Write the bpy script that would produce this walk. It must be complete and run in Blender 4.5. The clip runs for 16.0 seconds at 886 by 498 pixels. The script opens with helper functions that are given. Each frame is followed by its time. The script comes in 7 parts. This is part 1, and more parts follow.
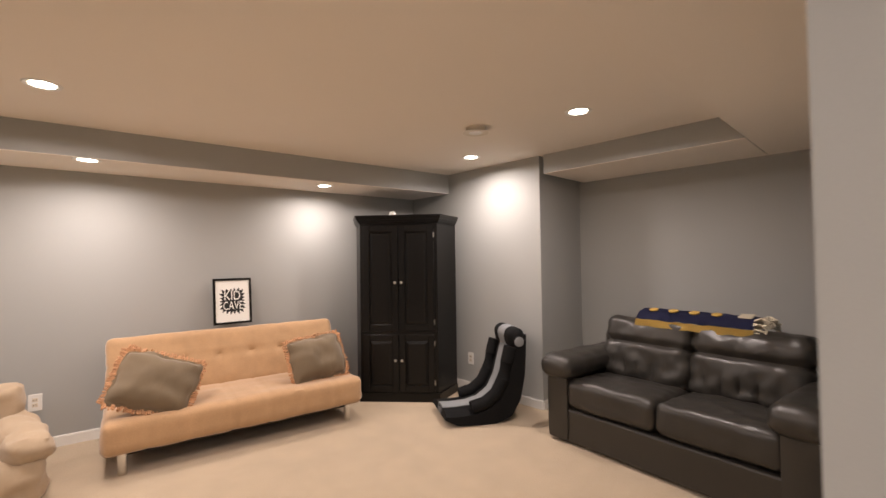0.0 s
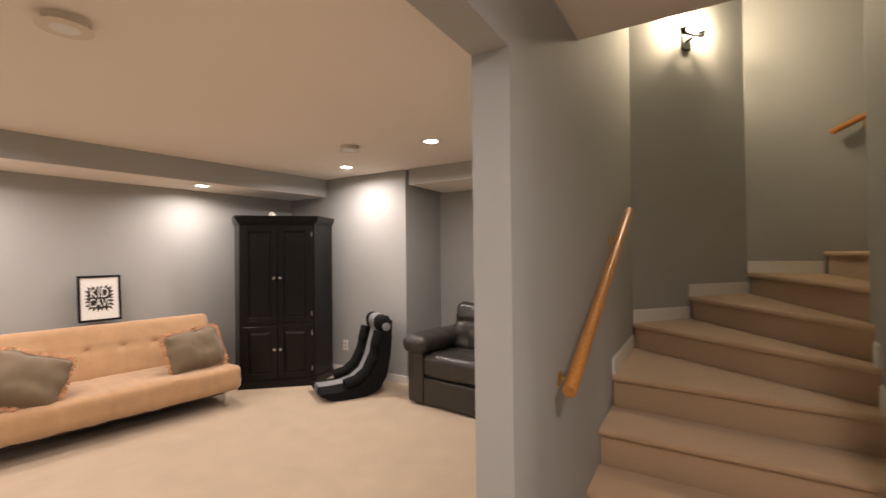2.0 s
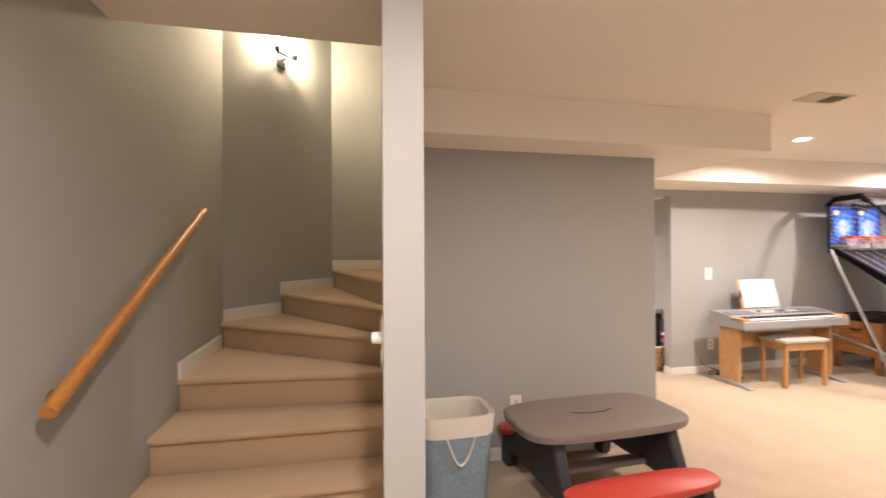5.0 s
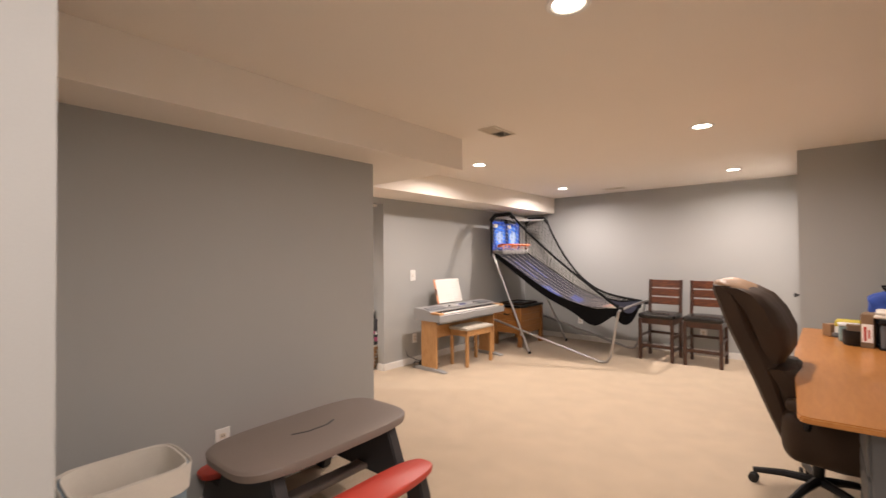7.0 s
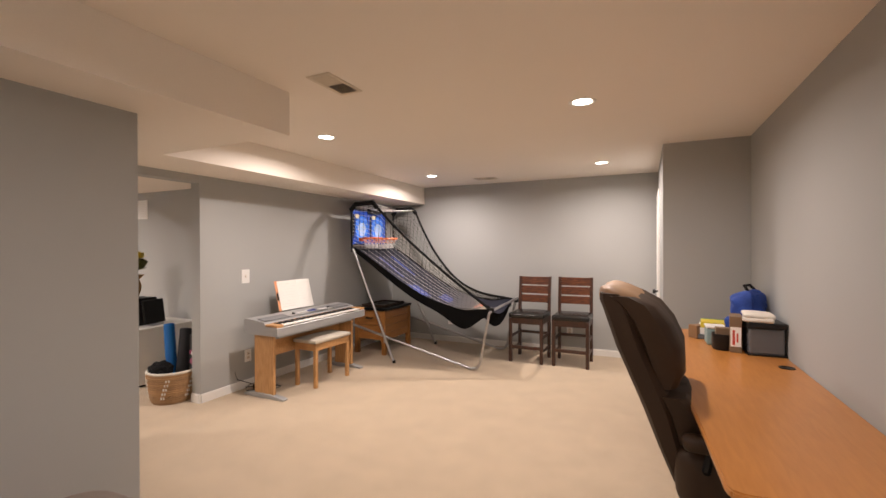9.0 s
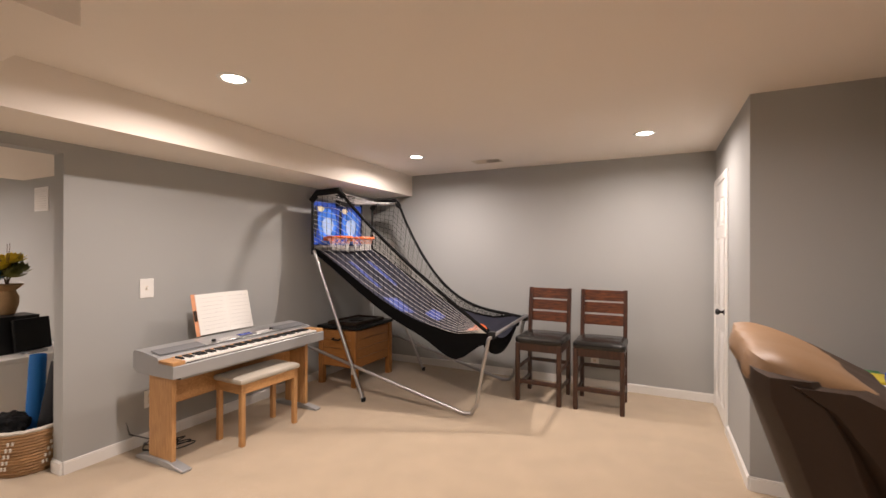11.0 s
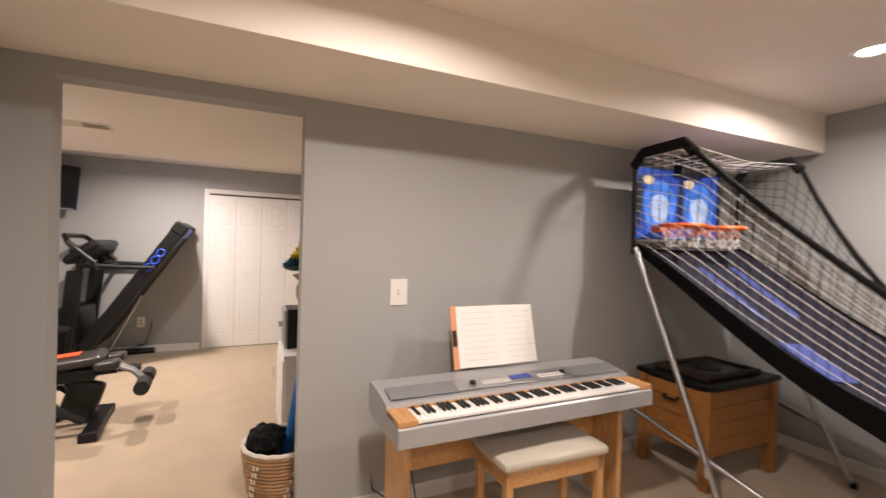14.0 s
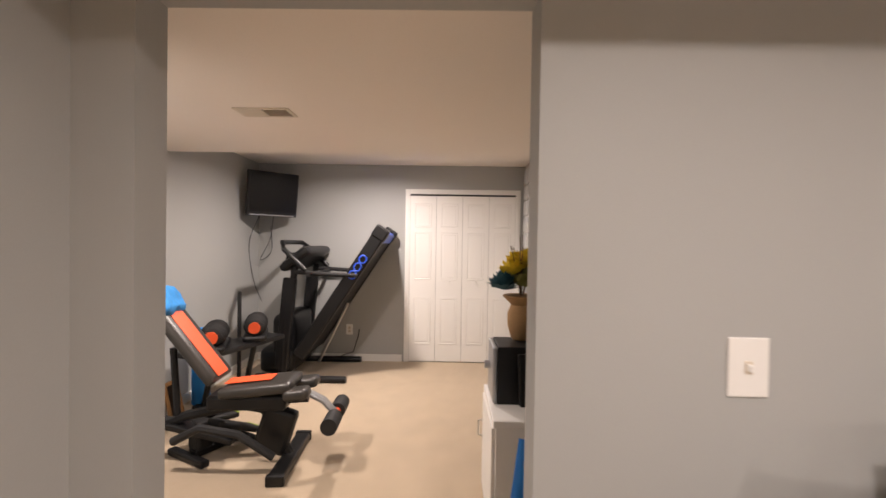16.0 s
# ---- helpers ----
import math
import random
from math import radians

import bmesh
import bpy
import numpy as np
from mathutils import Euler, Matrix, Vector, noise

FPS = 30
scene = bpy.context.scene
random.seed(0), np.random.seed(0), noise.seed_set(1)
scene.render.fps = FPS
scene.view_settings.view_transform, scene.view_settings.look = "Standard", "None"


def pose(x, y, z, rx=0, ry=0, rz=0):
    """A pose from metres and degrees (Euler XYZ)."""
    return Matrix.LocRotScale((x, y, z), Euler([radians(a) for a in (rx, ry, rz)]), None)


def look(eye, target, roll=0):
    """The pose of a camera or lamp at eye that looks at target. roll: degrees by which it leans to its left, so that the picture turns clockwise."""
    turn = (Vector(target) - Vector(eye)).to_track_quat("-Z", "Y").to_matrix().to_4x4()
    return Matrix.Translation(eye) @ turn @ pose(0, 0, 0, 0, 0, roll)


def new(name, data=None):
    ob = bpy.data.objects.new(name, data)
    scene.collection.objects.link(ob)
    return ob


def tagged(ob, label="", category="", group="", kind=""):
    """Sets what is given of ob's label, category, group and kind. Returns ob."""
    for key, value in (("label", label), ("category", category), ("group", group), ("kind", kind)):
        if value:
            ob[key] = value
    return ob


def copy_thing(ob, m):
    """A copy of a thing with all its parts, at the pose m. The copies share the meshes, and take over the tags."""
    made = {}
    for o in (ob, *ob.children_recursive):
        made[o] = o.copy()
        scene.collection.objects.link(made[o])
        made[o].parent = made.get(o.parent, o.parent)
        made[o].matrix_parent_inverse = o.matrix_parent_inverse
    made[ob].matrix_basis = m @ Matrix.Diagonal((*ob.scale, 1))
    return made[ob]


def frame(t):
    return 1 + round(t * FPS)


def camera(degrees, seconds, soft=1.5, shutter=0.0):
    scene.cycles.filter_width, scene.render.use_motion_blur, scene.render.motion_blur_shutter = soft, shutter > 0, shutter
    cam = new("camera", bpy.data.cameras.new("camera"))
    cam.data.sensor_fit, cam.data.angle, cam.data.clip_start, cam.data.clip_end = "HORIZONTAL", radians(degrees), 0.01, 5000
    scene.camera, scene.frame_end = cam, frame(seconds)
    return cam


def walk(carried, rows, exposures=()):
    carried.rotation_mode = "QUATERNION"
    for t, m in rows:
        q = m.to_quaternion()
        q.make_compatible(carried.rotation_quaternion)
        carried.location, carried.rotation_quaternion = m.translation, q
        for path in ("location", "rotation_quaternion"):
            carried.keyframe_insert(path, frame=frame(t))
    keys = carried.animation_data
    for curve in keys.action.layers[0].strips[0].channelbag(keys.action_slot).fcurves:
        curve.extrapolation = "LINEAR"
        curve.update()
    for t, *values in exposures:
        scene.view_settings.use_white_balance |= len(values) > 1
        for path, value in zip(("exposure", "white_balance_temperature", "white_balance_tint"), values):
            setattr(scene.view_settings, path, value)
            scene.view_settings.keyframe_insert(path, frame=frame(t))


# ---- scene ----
cam = camera(91.3, 16.0, shutter=0.4)
PATH = [
    (0, (0.802, 1.214, 1.428), (2.18, 2.663, 1.475), -0.8),
    (0.5, (0.688, 1.043, 1.426), (2.144, 2.413, 1.474), -1.2),
    (1, (0.571, 0.851, 1.431), (2.06, 2.185, 1.475), -0.5),
    (1.5, (0.413, 0.767, 1.444), (1.985, 2.003, 1.474), -0.4),
    (2, (0.341, 0.699, 1.439), (2.058, 1.725, 1.464), -0.6),
    (2.5, (0.321, 0.605, 1.438), (2.131, 1.455, 1.462), -1.0),
    (3, (0.303, 0.501, 1.446), (2.194, 1.152, 1.461), -0.6),
    (3.5, (0.296, 0.428, 1.444), (2.258, 0.815, 1.467), -0.9),
    (4, (0.296, 0.36, 1.447), (2.292, 0.487, 1.461), -0.8),
    (4.5, (0.296, 0.291, 1.436), (2.29, 0.145, 1.45), -0.9),
    (5, (0.301, 0.226, 1.444), (2.252, -0.213, 1.453), -0.3),
    (5.2, (0.326, 0.244, 1.431), (2.238, -0.34, 1.448), -0.3),
    (7.5, (0.583, 0.025, 1.426), (1.735, -1.61, 1.443), -0.4),
    (8, (0.647, -0.156, 1.433), (1.679, -1.869, 1.439), -0.5),
    (8.5, (0.715, -0.443, 1.445), (1.648, -2.212, 1.446), -0.4),
    (9, (0.823, -0.723, 1.456), (1.668, -2.536, 1.448), -0.2),
    (11.5, (1.298, -2.302, 1.448), (2.212, -4.081, 1.459), 0.4),
    (12, (1.441, -2.548, 1.434), (2.543, -4.217, 1.445), 0.9),
    (12.5, (1.622, -2.762, 1.425), (2.915, -4.288, 1.428), 1.0),
    (13, (1.834, -2.935, 1.413), (3.325, -4.267, 1.432), 1.1),
    (13.5, (2.06, -3.069, 1.427), (3.739, -4.155, 1.424), 1.7),
    (14, (2.356, -3.169, 1.413), (4.172, -4.008, 1.403), 1.5),
    (14.5, (2.634, -3.225, 1.422), (4.552, -3.792, 1.414), 1.6),
    (15, (2.941, -3.228, 1.417), (4.916, -3.542, 1.392), 1.3),
    (15.5, (3.253, -3.233, 1.419), (5.247, -3.38, 1.4), 1.1),
    (16, (3.555, -3.222, 1.446), (5.555, -3.199, 1.419), 0.9),
]
walk(cam, [(t, look(eye, target, roll)) for t, eye, target, roll in PATH],
     [(0.0, 0.0), (1.5, 0.0), (3.0, 0.15), (4.5, 0.48), (5.0, 0.66), (6.2, 0.40), (7.5, 0.10), (9.0, -0.01), (11.5, -0.13), (13.0, -0.06), (16.0, -0.10)])

# ---- world: a sealed basement, only a faint grey beyond the walls ----
world = bpy.data.worlds.new("world")
world.use_nodes = True
world.node_tree.nodes["Background"].inputs[0].default_value = (0.05, 0.05, 0.05, 1)
world.node_tree.nodes["Background"].inputs[1].default_value = 0.3
scene.world = world

CEIL, LOW = 2.40, 2.138
WARM = (1.0, 0.85, 0.785)


def can_light(x, y, z, watts):
    """A recessed ceiling can: white trim ring, glowing lens, and the light it sends down."""
    base = tagged(new("recessed_light"), "round white recessed ceiling light, switched on", "ceiling light", "recessed ceiling lights")
    base.location = (x, y, z)
    bm = bmesh.new()
    ring_section = ((0.058, 0.010), (0.066, -0.004), (0.082, -0.006), (0.088, 0.0))
    loops = []
    for r, h in ring_section:
        loops.append([bm.verts.new((r * math.cos(a * math.tau / 32), r * math.sin(a * math.tau / 32), h)) for a in range(32)])
    for l0, l1 in zip(loops, loops[1:]):
        for i in range(32):
            bm.faces.new((l0[i], l0[(i + 1) % 32], l1[(i + 1) % 32], l1[i]))
    part("trim_ring", bm, M["white_paint"], base)
    bm = bmesh.new()
    bmesh.ops.create_circle(bm, cap_ends=True, radius=0.059, segments=32, matrix=Matrix.Translation((0, 0, -0.001)))
    part("lens", bm, M["lamp_glow"], base, "glowing frosted lens")
    lamp = bpy.data.lights.new("can_lamp", "AREA")
    lamp.shape, lamp.size, lamp.energy, lamp.color = "DISK", 0.11, watts, WARM
    lamp.spread = radians(166)
    ob = new("can_lamp", lamp)
    ob.location = (x, y, z - 0.012)
    return base


# ---- materials ----
M = {}


def node(nt, kind, **inputs):
    n = nt.nodes.new(kind)
    for k, v in inputs.items():
        n.inputs[k.replace("_", " ")].default_value = v
    return n


def surface(key, colour, rough=0.6, metal=0.0, grain=60.0, vary=0.12, bump=0.15, depth=0.002, blotch=2.0, spread=0.08, coat=0.0, sheen=0.0, per_object=0.0, scale=(1, 1, 1), emit=0.0):
    """A procedural surface: base colour varied at two scales, with fine relief."""
    mat = bpy.data.materials.new(key)
    mat.use_nodes = True
    nt = mat.node_tree
    b = nt.nodes["Principled BSDF"]
    b.inputs["Roughness"].default_value, b.inputs["Metallic"].default_value = rough, metal
    b.inputs["Coat Weight"].default_value, b.inputs["Sheen Weight"].default_value = coat, sheen
    tc = nt.nodes.new("ShaderNodeTexCoord")
    mp = nt.nodes.new("ShaderNodeMapping")
    mp.inputs["Scale"].default_value = scale
    nt.links.new(tc.outputs["Object"], mp.inputs[0])
    fine, broad = node(nt, "ShaderNodeTexNoise", Scale=grain, Detail=3.0), node(nt, "ShaderNodeTexNoise", Scale=blotch, Detail=4.0)
    for n in (fine, broad):
        nt.links.new(mp.outputs[0], n.inputs["Vector"])
    mr = nt.nodes.new("ShaderNodeMapRange")
    mr.inputs["To Min"].default_value, mr.inputs["To Max"].default_value = 1 - vary, 1 + vary
    nt.links.new(fine.outputs[0], mr.inputs[0])
    mr2 = nt.nodes.new("ShaderNodeMapRange")
    mr2.inputs["To Min"].default_value, mr2.inputs["To Max"].default_value = 1 - spread, 1 + spread
    nt.links.new(broad.outputs[0], mr2.inputs[0])
    mul = nt.nodes.new("ShaderNodeMath")
    mul.operation = "MULTIPLY"
    nt.links.new(mr.outputs[0], mul.inputs[0])
    nt.links.new(mr2.outputs[0], mul.inputs[1])
    hsv = nt.nodes.new("ShaderNodeHueSaturation")
    hsv.inputs["Color"].default_value = (*colour, 1)
    if per_object:
        info = nt.nodes.new("ShaderNodeObjectInfo")
        mr3 = nt.nodes.new("ShaderNodeMapRange")
        mr3.inputs["To Min"].default_value, mr3.inputs["To Max"].default_value = 1 - per_object, 1 + per_object
        nt.links.new(info.outputs["Random"], mr3.inputs[0])
        mul2 = nt.nodes.new("ShaderNodeMath")
        mul2.operation = "MULTIPLY"
        nt.links.new(mul.outputs[0], mul2.inputs[0])
        nt.links.new(mr3.outputs[0], mul2.inputs[1])
        mul = mul2
    nt.links.new(mul.outputs[0], hsv.inputs["Value"])
    nt.links.new(hsv.outputs[0], b.inputs["Base Color"])
    if bump:
        bp = nt.nodes.new("ShaderNodeBump")
        bp.inputs["Strength"].default_value, bp.inputs["Distance"].default_value = bump, depth
        nt.links.new(fine.outputs[0], bp.inputs["Height"])
        nt.links.new(bp.outputs[0], b.inputs["Normal"])
    if emit:
        nt.links.new(hsv.outputs[0], b.inputs["Emission Color"])
        b.inputs["Emission Strength"].default_value = emit
    M[key] = mat
    return mat


def glow(key, colour, strength):
    mat = bpy.data.materials.new(key)
    mat.use_nodes = True
    b = mat.node_tree.nodes["Principled BSDF"]
    b.inputs["Base Color"].default_value = (*colour, 1)
    b.inputs["Emission Color"].default_value, b.inputs["Emission Strength"].default_value = (*colour, 1), strength
    M[key] = mat


def wood(key, dark, light, rough=0.4, ring=14.0, stretch=(1, 1, 8), coat=0.0):
    """Wood with long grain along local x, y or z, by the mapping's stretch."""
    mat = bpy.data.materials.new(key)
    mat.use_nodes = True
    nt = mat.node_tree
    b = nt.nodes["Principled BSDF"]
    b.inputs["Roughness"].default_value, b.inputs["Coat Weight"].default_value = rough, coat
    tc, mp = nt.nodes.new("ShaderNodeTexCoord"), nt.nodes.new("ShaderNodeMapping")
    mp.inputs["Scale"].default_value = stretch
    nt.links.new(tc.outputs["Object"], mp.inputs[0])
    n1 = node(nt, "ShaderNodeTexNoise", Scale=ring, Detail=6.0, Distortion=0.6)
    nt.links.new(mp.outputs[0], n1.inputs["Vector"])
    ramp = nt.nodes.new("ShaderNodeValToRGB")
    ramp.color_ramp.elements[0].position, ramp.color_ramp.elements[1].position = 0.3, 0.72
    ramp.color_ramp.elements[0].color, ramp.color_ramp.elements[1].color = (*dark, 1), (*light, 1)
    nt.links.new(n1.outputs[0], ramp.inputs[0])
    nt.links.new(ramp.outputs[0], b.inputs["Base Color"])
    bp = nt.nodes.new("ShaderNodeBump")
    bp.inputs["Strength"].default_value, bp.inputs["Distance"].default_value = 0.08, 0.001
    nt.links.new(n1.outputs[0], bp.inputs["Height"])
    nt.links.new(bp.outputs[0], b.inputs["Normal"])
    M[key] = mat


surface("wall_paint", (0.385, 0.392, 0.382), 0.75, grain=220, vary=0.03, bump=0.10, depth=0.001, blotch=1.3, spread=0.03)
surface("ceiling_paint", (0.85, 0.79, 0.715), 0.9, grain=160, vary=0.03, bump=0.12, depth=0.001, blotch=1.0, spread=0.03)
surface("white_paint", (0.80, 0.79, 0.76), 0.4, grain=120, vary=0.02, bump=0.03, blotch=3, spread=0.03)
surface("carpet", (0.49, 0.385, 0.262), 0.95, grain=420, vary=0.34, bump=0.7, depth=0.005, blotch=4.5, spread=0.17, sheen=0.3)
surface("stair_carpet", (0.58, 0.41, 0.26), 0.95, grain=420, vary=0.28, bump=0.6, depth=0.004, blotch=3.0, spread=0.08, sheen=0.3)
glow("lamp_glow", (1.0, 0.93, 0.82), 14.0)


# ---- mesh helpers ----
def part(name, bm, material, parent=None, label="", smooth=False):
    """Links a bmesh as ONE mesh object under a thing or a part."""
    me = bpy.data.meshes.new(name)
    bmesh.ops.recalc_face_normals(bm, faces=bm.faces[:])
    bm.to_mesh(me)
    bm.free()
    if smooth:
        for p in me.polygons:
            p.use_smooth = True
        me.set_sharp_from_angle(angle=radians(40))
    me.materials.append(material)
    ob = new(name, me)
    if parent is not None:
        ob.parent = parent
    if label:
        ob["label"] = label
    return ob


def add_box(bm, x0, x1, y0, y1, z0, z1, bevel=0.0, seg=2, m=None):
    """Adds a box to bm, with rounded edges where bevel is given."""
    tmp = bmesh.new()
    bmesh.ops.create_cube(tmp, size=1.0, matrix=Matrix.LocRotScale(((x0 + x1) / 2, (y0 + y1) / 2, (z0 + z1) / 2), None, (abs(x1 - x0), abs(y1 - y0), abs(z1 - z0))))
    if bevel:
        bmesh.ops.bevel(tmp, geom=tmp.edges[:], offset=bevel, segments=seg, profile=0.5, affect="EDGES", clamp_overlap=True)
    if m is not None:
        tmp.transform(m)
    merge(bm, tmp)
    return bm


def merge(bm, tmp):
    me = bpy.data.meshes.new("tmp")
    tmp.to_mesh(me)
    tmp.free()
    bm.from_mesh(me)
    bpy.data.meshes.remove(me)


def box(x0, x1, y0, y1, z0, z1, bevel=0.0, seg=2, m=None):
    return add_box(bmesh.new(), x0, x1, y0, y1, z0, z1, bevel, seg, m)


def tube(bm, points, r, sides=10, cap=True, r_end=None, squash=1.0):
    """A round tube along points."""
    pts = [Vector(p) for p in points]
    rings, up = [], Vector((0, 0, 1))
    for i, p in enumerate(pts):
        d = (pts[min(i + 1, len(pts) - 1)] - pts[max(i - 1, 0)]).normalized()
        ref = up if abs(d.dot(up)) < 0.95 else Vector((1, 0, 0))
        u = d.cross(ref).normalized()
        v = u.cross(d).normalized()
        rr = r if r_end is None else r + (r_end - r) * i / (len(pts) - 1)
        rings.append([bm.verts.new(p + rr * (math.cos(a * math.tau / sides) * u + squash * math.sin(a * math.tau / sides) * v)) for a in range(sides)])
    for a, b in zip(rings, rings[1:]):
        for i in range(sides):
            bm.faces.new((a[i], a[(i + 1) % sides], b[(i + 1) % sides], b[i]))
    if cap:
        bm.faces.new(rings[0][::-1])
        bm.faces.new(rings[-1])
    return bm


def lathe(bm, section, sides=24, at=(0, 0, 0)):
    """A turned shape from (radius, height) pairs."""
    rings = [[bm.verts.new((at[0] + r * math.cos(a * math.tau / sides), at[1] + r * math.sin(a * math.tau / sides), at[2] + z)) for a in range(sides)] for r, z in section]
    for a, b in zip(rings, rings[1:]):
        for i in range(sides):
            bm.faces.new((a[i], a[(i + 1) % sides], b[(i + 1) % sides], b[i]))
    bm.faces.new(rings[0][::-1])
    bm.faces.new(rings[-1])
    return bm


def prism(bm, outline, z0, z1, m=None):
    """A plan outline (x, y) raised from z0 to z1."""
    tmp = bmesh.new()
    lo = [tmp.verts.new((x, y, z0)) for x, y in outline]
    hi = [tmp.verts.new((x, y, z1)) for x, y in outline]
    n = len(outline)
    tmp.faces.new(lo[::-1])
    tmp.faces.new(hi)
    for i in range(n):
        tmp.faces.new((lo[i], lo[(i + 1) % n], hi[(i + 1) % n], hi[i]))
    if m is not None:
        tmp.transform(m)
    merge(bm, tmp)
    return bm


def thing(name, m, label, category, group=""):
    ob = tagged(new(name), label, category, group)
    ob.matrix_world = m
    return ob


def setting(name, bm, material, label, category="wall"):
    return tagged(part(name, bm, M[material]), label, category, "", "structure")


# ---- lamps of the rooms ----
# (-1.0, 3.3) and (0.9, 2.4) are added cans, out of view
for spot in ((3.44, 2.66), (3.85, 4.01), (0.84, 4.37), (-1.0, 3.3), (0.9, 2.4)):
    can_light(*spot, CEIL, 21)
# (-0.7, 5.62) is likewise an added, unseen can
for spot in ((2.93, 5.17), (1.09, 5.24), (-0.7, 5.62)):
    can_light(*spot, 2.182, 13.5)
for spot, watts in (((3.29, -3.66), 34), ((1.19, -3.665), 25), ((3.38, -5.87), 38), ((1.263, -5.89), 29)):
    can_light(*spot, CEIL, watts)
# the next two cans are unseen, added to light hall and stairs
can_light(1.25, -1.45, CEIL, 14)
can_light(0.45, 0.1, CEIL, 27)
for spot in ((5.7, -1.7), ):
    can_light(*spot, 2.165, 37)
for spot in ((7.65, -2.45), ):
    can_light(*spot, 2.38, 60)

# ---- structure ----
S, WEST, EAST = -6.85, 0.0, 4.30                # inner faces of the outer walls
PIANO = 4.60                                    # face of the wall with the doorway to the gym
BLK_X, BLK_Y = 3.15, -2.06                      # outer corner of the block under the stairs
RAIL_Y, NEWEL_Y = 1.165, 0.125                  # faces of the two walls beside the stairs
NEWEL_B = 0.01                                  # back face of the newel wall
UP = 4.9                                        # top of the stairwell

def newel(x, face=NEWEL_Y):
    """A face of the newel wall, which also runs a little askew."""
    return face - 0.08 * (x - 1.5)


def north(x):
    """The face of the north wall, which runs a little askew."""
    return 5.43 + 0.112 * (EAST - x)


setting("floor", box(-2.1, 9.0, -7.0, 6.3, -0.12, 0.0), "carpet", "beige cut-pile wall-to-wall carpet", "carpet")

bm = bmesh.new()
for x0, x1, y0, y1 in ((-2.1, 2.33, -7.0, 6.3), (2.33, 5.3, RAIL_Y + 0.10, 6.3), (2.33, BLK_X + 0.12, -7.0, -0.05), (BLK_X + 0.12, 4.72, -7.0, -1.02)):
    add_box(bm, x0, x1, y0, y1, CEIL, CEIL + 0.15)
setting("ceiling", bm, "ceiling_paint", "flat off-white painted plasterboard ceiling", "ceiling")
setting("ceiling_stairwell", box(2.0, 5.2, -2.6, 1.3, UP, UP + 0.1), "ceiling_paint", "off-white ceiling high over the stairs", "ceiling")
setting("ceiling_gym", add_box(box(4.72, 7.1, -4.3, -0.8, 2.165, 2.45), 7.1, 8.95, -4.3, -0.8, 2.38, 2.5), "ceiling_paint", "off-white ceiling of the exercise room with a lower near part", "ceiling")


def soffit(name, x0, x1, y0, y1, z, face):
    """A boxed-in duct under the ceiling: painted sides, and a ceiling-white underside."""
    setting(name, box(x0, x1, y0, y1, z + 0.004, CEIL - 0.001), face, "boxed-in soffit under the ceiling", "soffit")
    setting(name + "_underside", box(x0 + 0.001, x1 - 0.001, y0 + 0.001, y1 - 0.001, z, z + 0.004), "ceiling_paint", "off-white underside of a soffit", "soffit")


edge = [(-2.0, 4.78 + 0.12 * (EAST + 2.0)), (EAST, 4.78), (EAST, north(EAST)), (-2.0, north(-2.0))]
setting("soffit_north", prism(bmesh.new(), edge, 2.186, CEIL - 0.001), "wall_paint", "boxed-in soffit under the ceiling", "soffit")
edge = [(-1.999, 4.781 + 0.12 * (EAST + 2.0)), (EAST - 0.001, 4.781), (EAST - 0.001, north(EAST) - 0.001), (-1.999, north(-2.0) - 0.001)]
setting("soffit_north_underside", prism(bmesh.new(), edge, 2.182, 2.186), "ceiling_paint", "off-white underside of a soffit", "soffit")
soffit("soffit_alcove", EAST, 5.1, 1.91, 3.5, 2.22, "wall_paint")
soffit("soffit_south", -2.0, 5.1, RAIL_Y + 0.12, 1.905, 2.22, "ceiling_paint")
bm = bmesh.new()
prism(bm, ((2.78, -0.05), (2.78, -2.72), (4.0, -2.72), (4.0, S), (PIANO, S), (PIANO, -2.30), (BLK_X, BLK_Y), (BLK_X, -0.05)), LOW, CEIL - 0.001)
setting("soffit_long", bm, "ceiling_paint", "off-white boxed-in soffit along the walls", "soffit")

# walls of the family room
setting("wall_north", prism(bmesh.new(), [(-2.0, north(-2.0)), (EAST, north(EAST)), (EAST, north(EAST) + 0.12), (-2.0, north(-2.0) + 0.12)], 0, CEIL), "wall_paint", "grey painted wall")
setting("wall_west_family", box(-2.12, -2.0, 1.155, 6.25, 0, CEIL), "wall_paint", "grey painted wall")
bm = box(EAST, 5.15, 3.55, 5.65, 0, CEIL)
setting("wall_east_family", bm, "wall_paint", "grey painted wall projecting beside the alcove")
setting("wall_alcove", box(5.05, 5.17, RAIL_Y + 0.12, 3.55, 0, CEIL), "wall_paint", "grey painted wall of the sofa alcove")
# the wall with the handrail and the header that carries on from it
setting("wall_handrail", add_box(box(1.50, 3.99, RAIL_Y, RAIL_Y + 0.12, 0, CEIL), 2.33, 3.99, RAIL_Y, RAIL_Y + 0.12, CEIL, UP), "wall_paint", "grey painted wall beside the stairs")
setting("header_family", box(-2.0, 1.50, RAIL_Y, RAIL_Y + 0.12, 2.035, CEIL), "wall_paint", "grey painted header over the wide opening", "header")
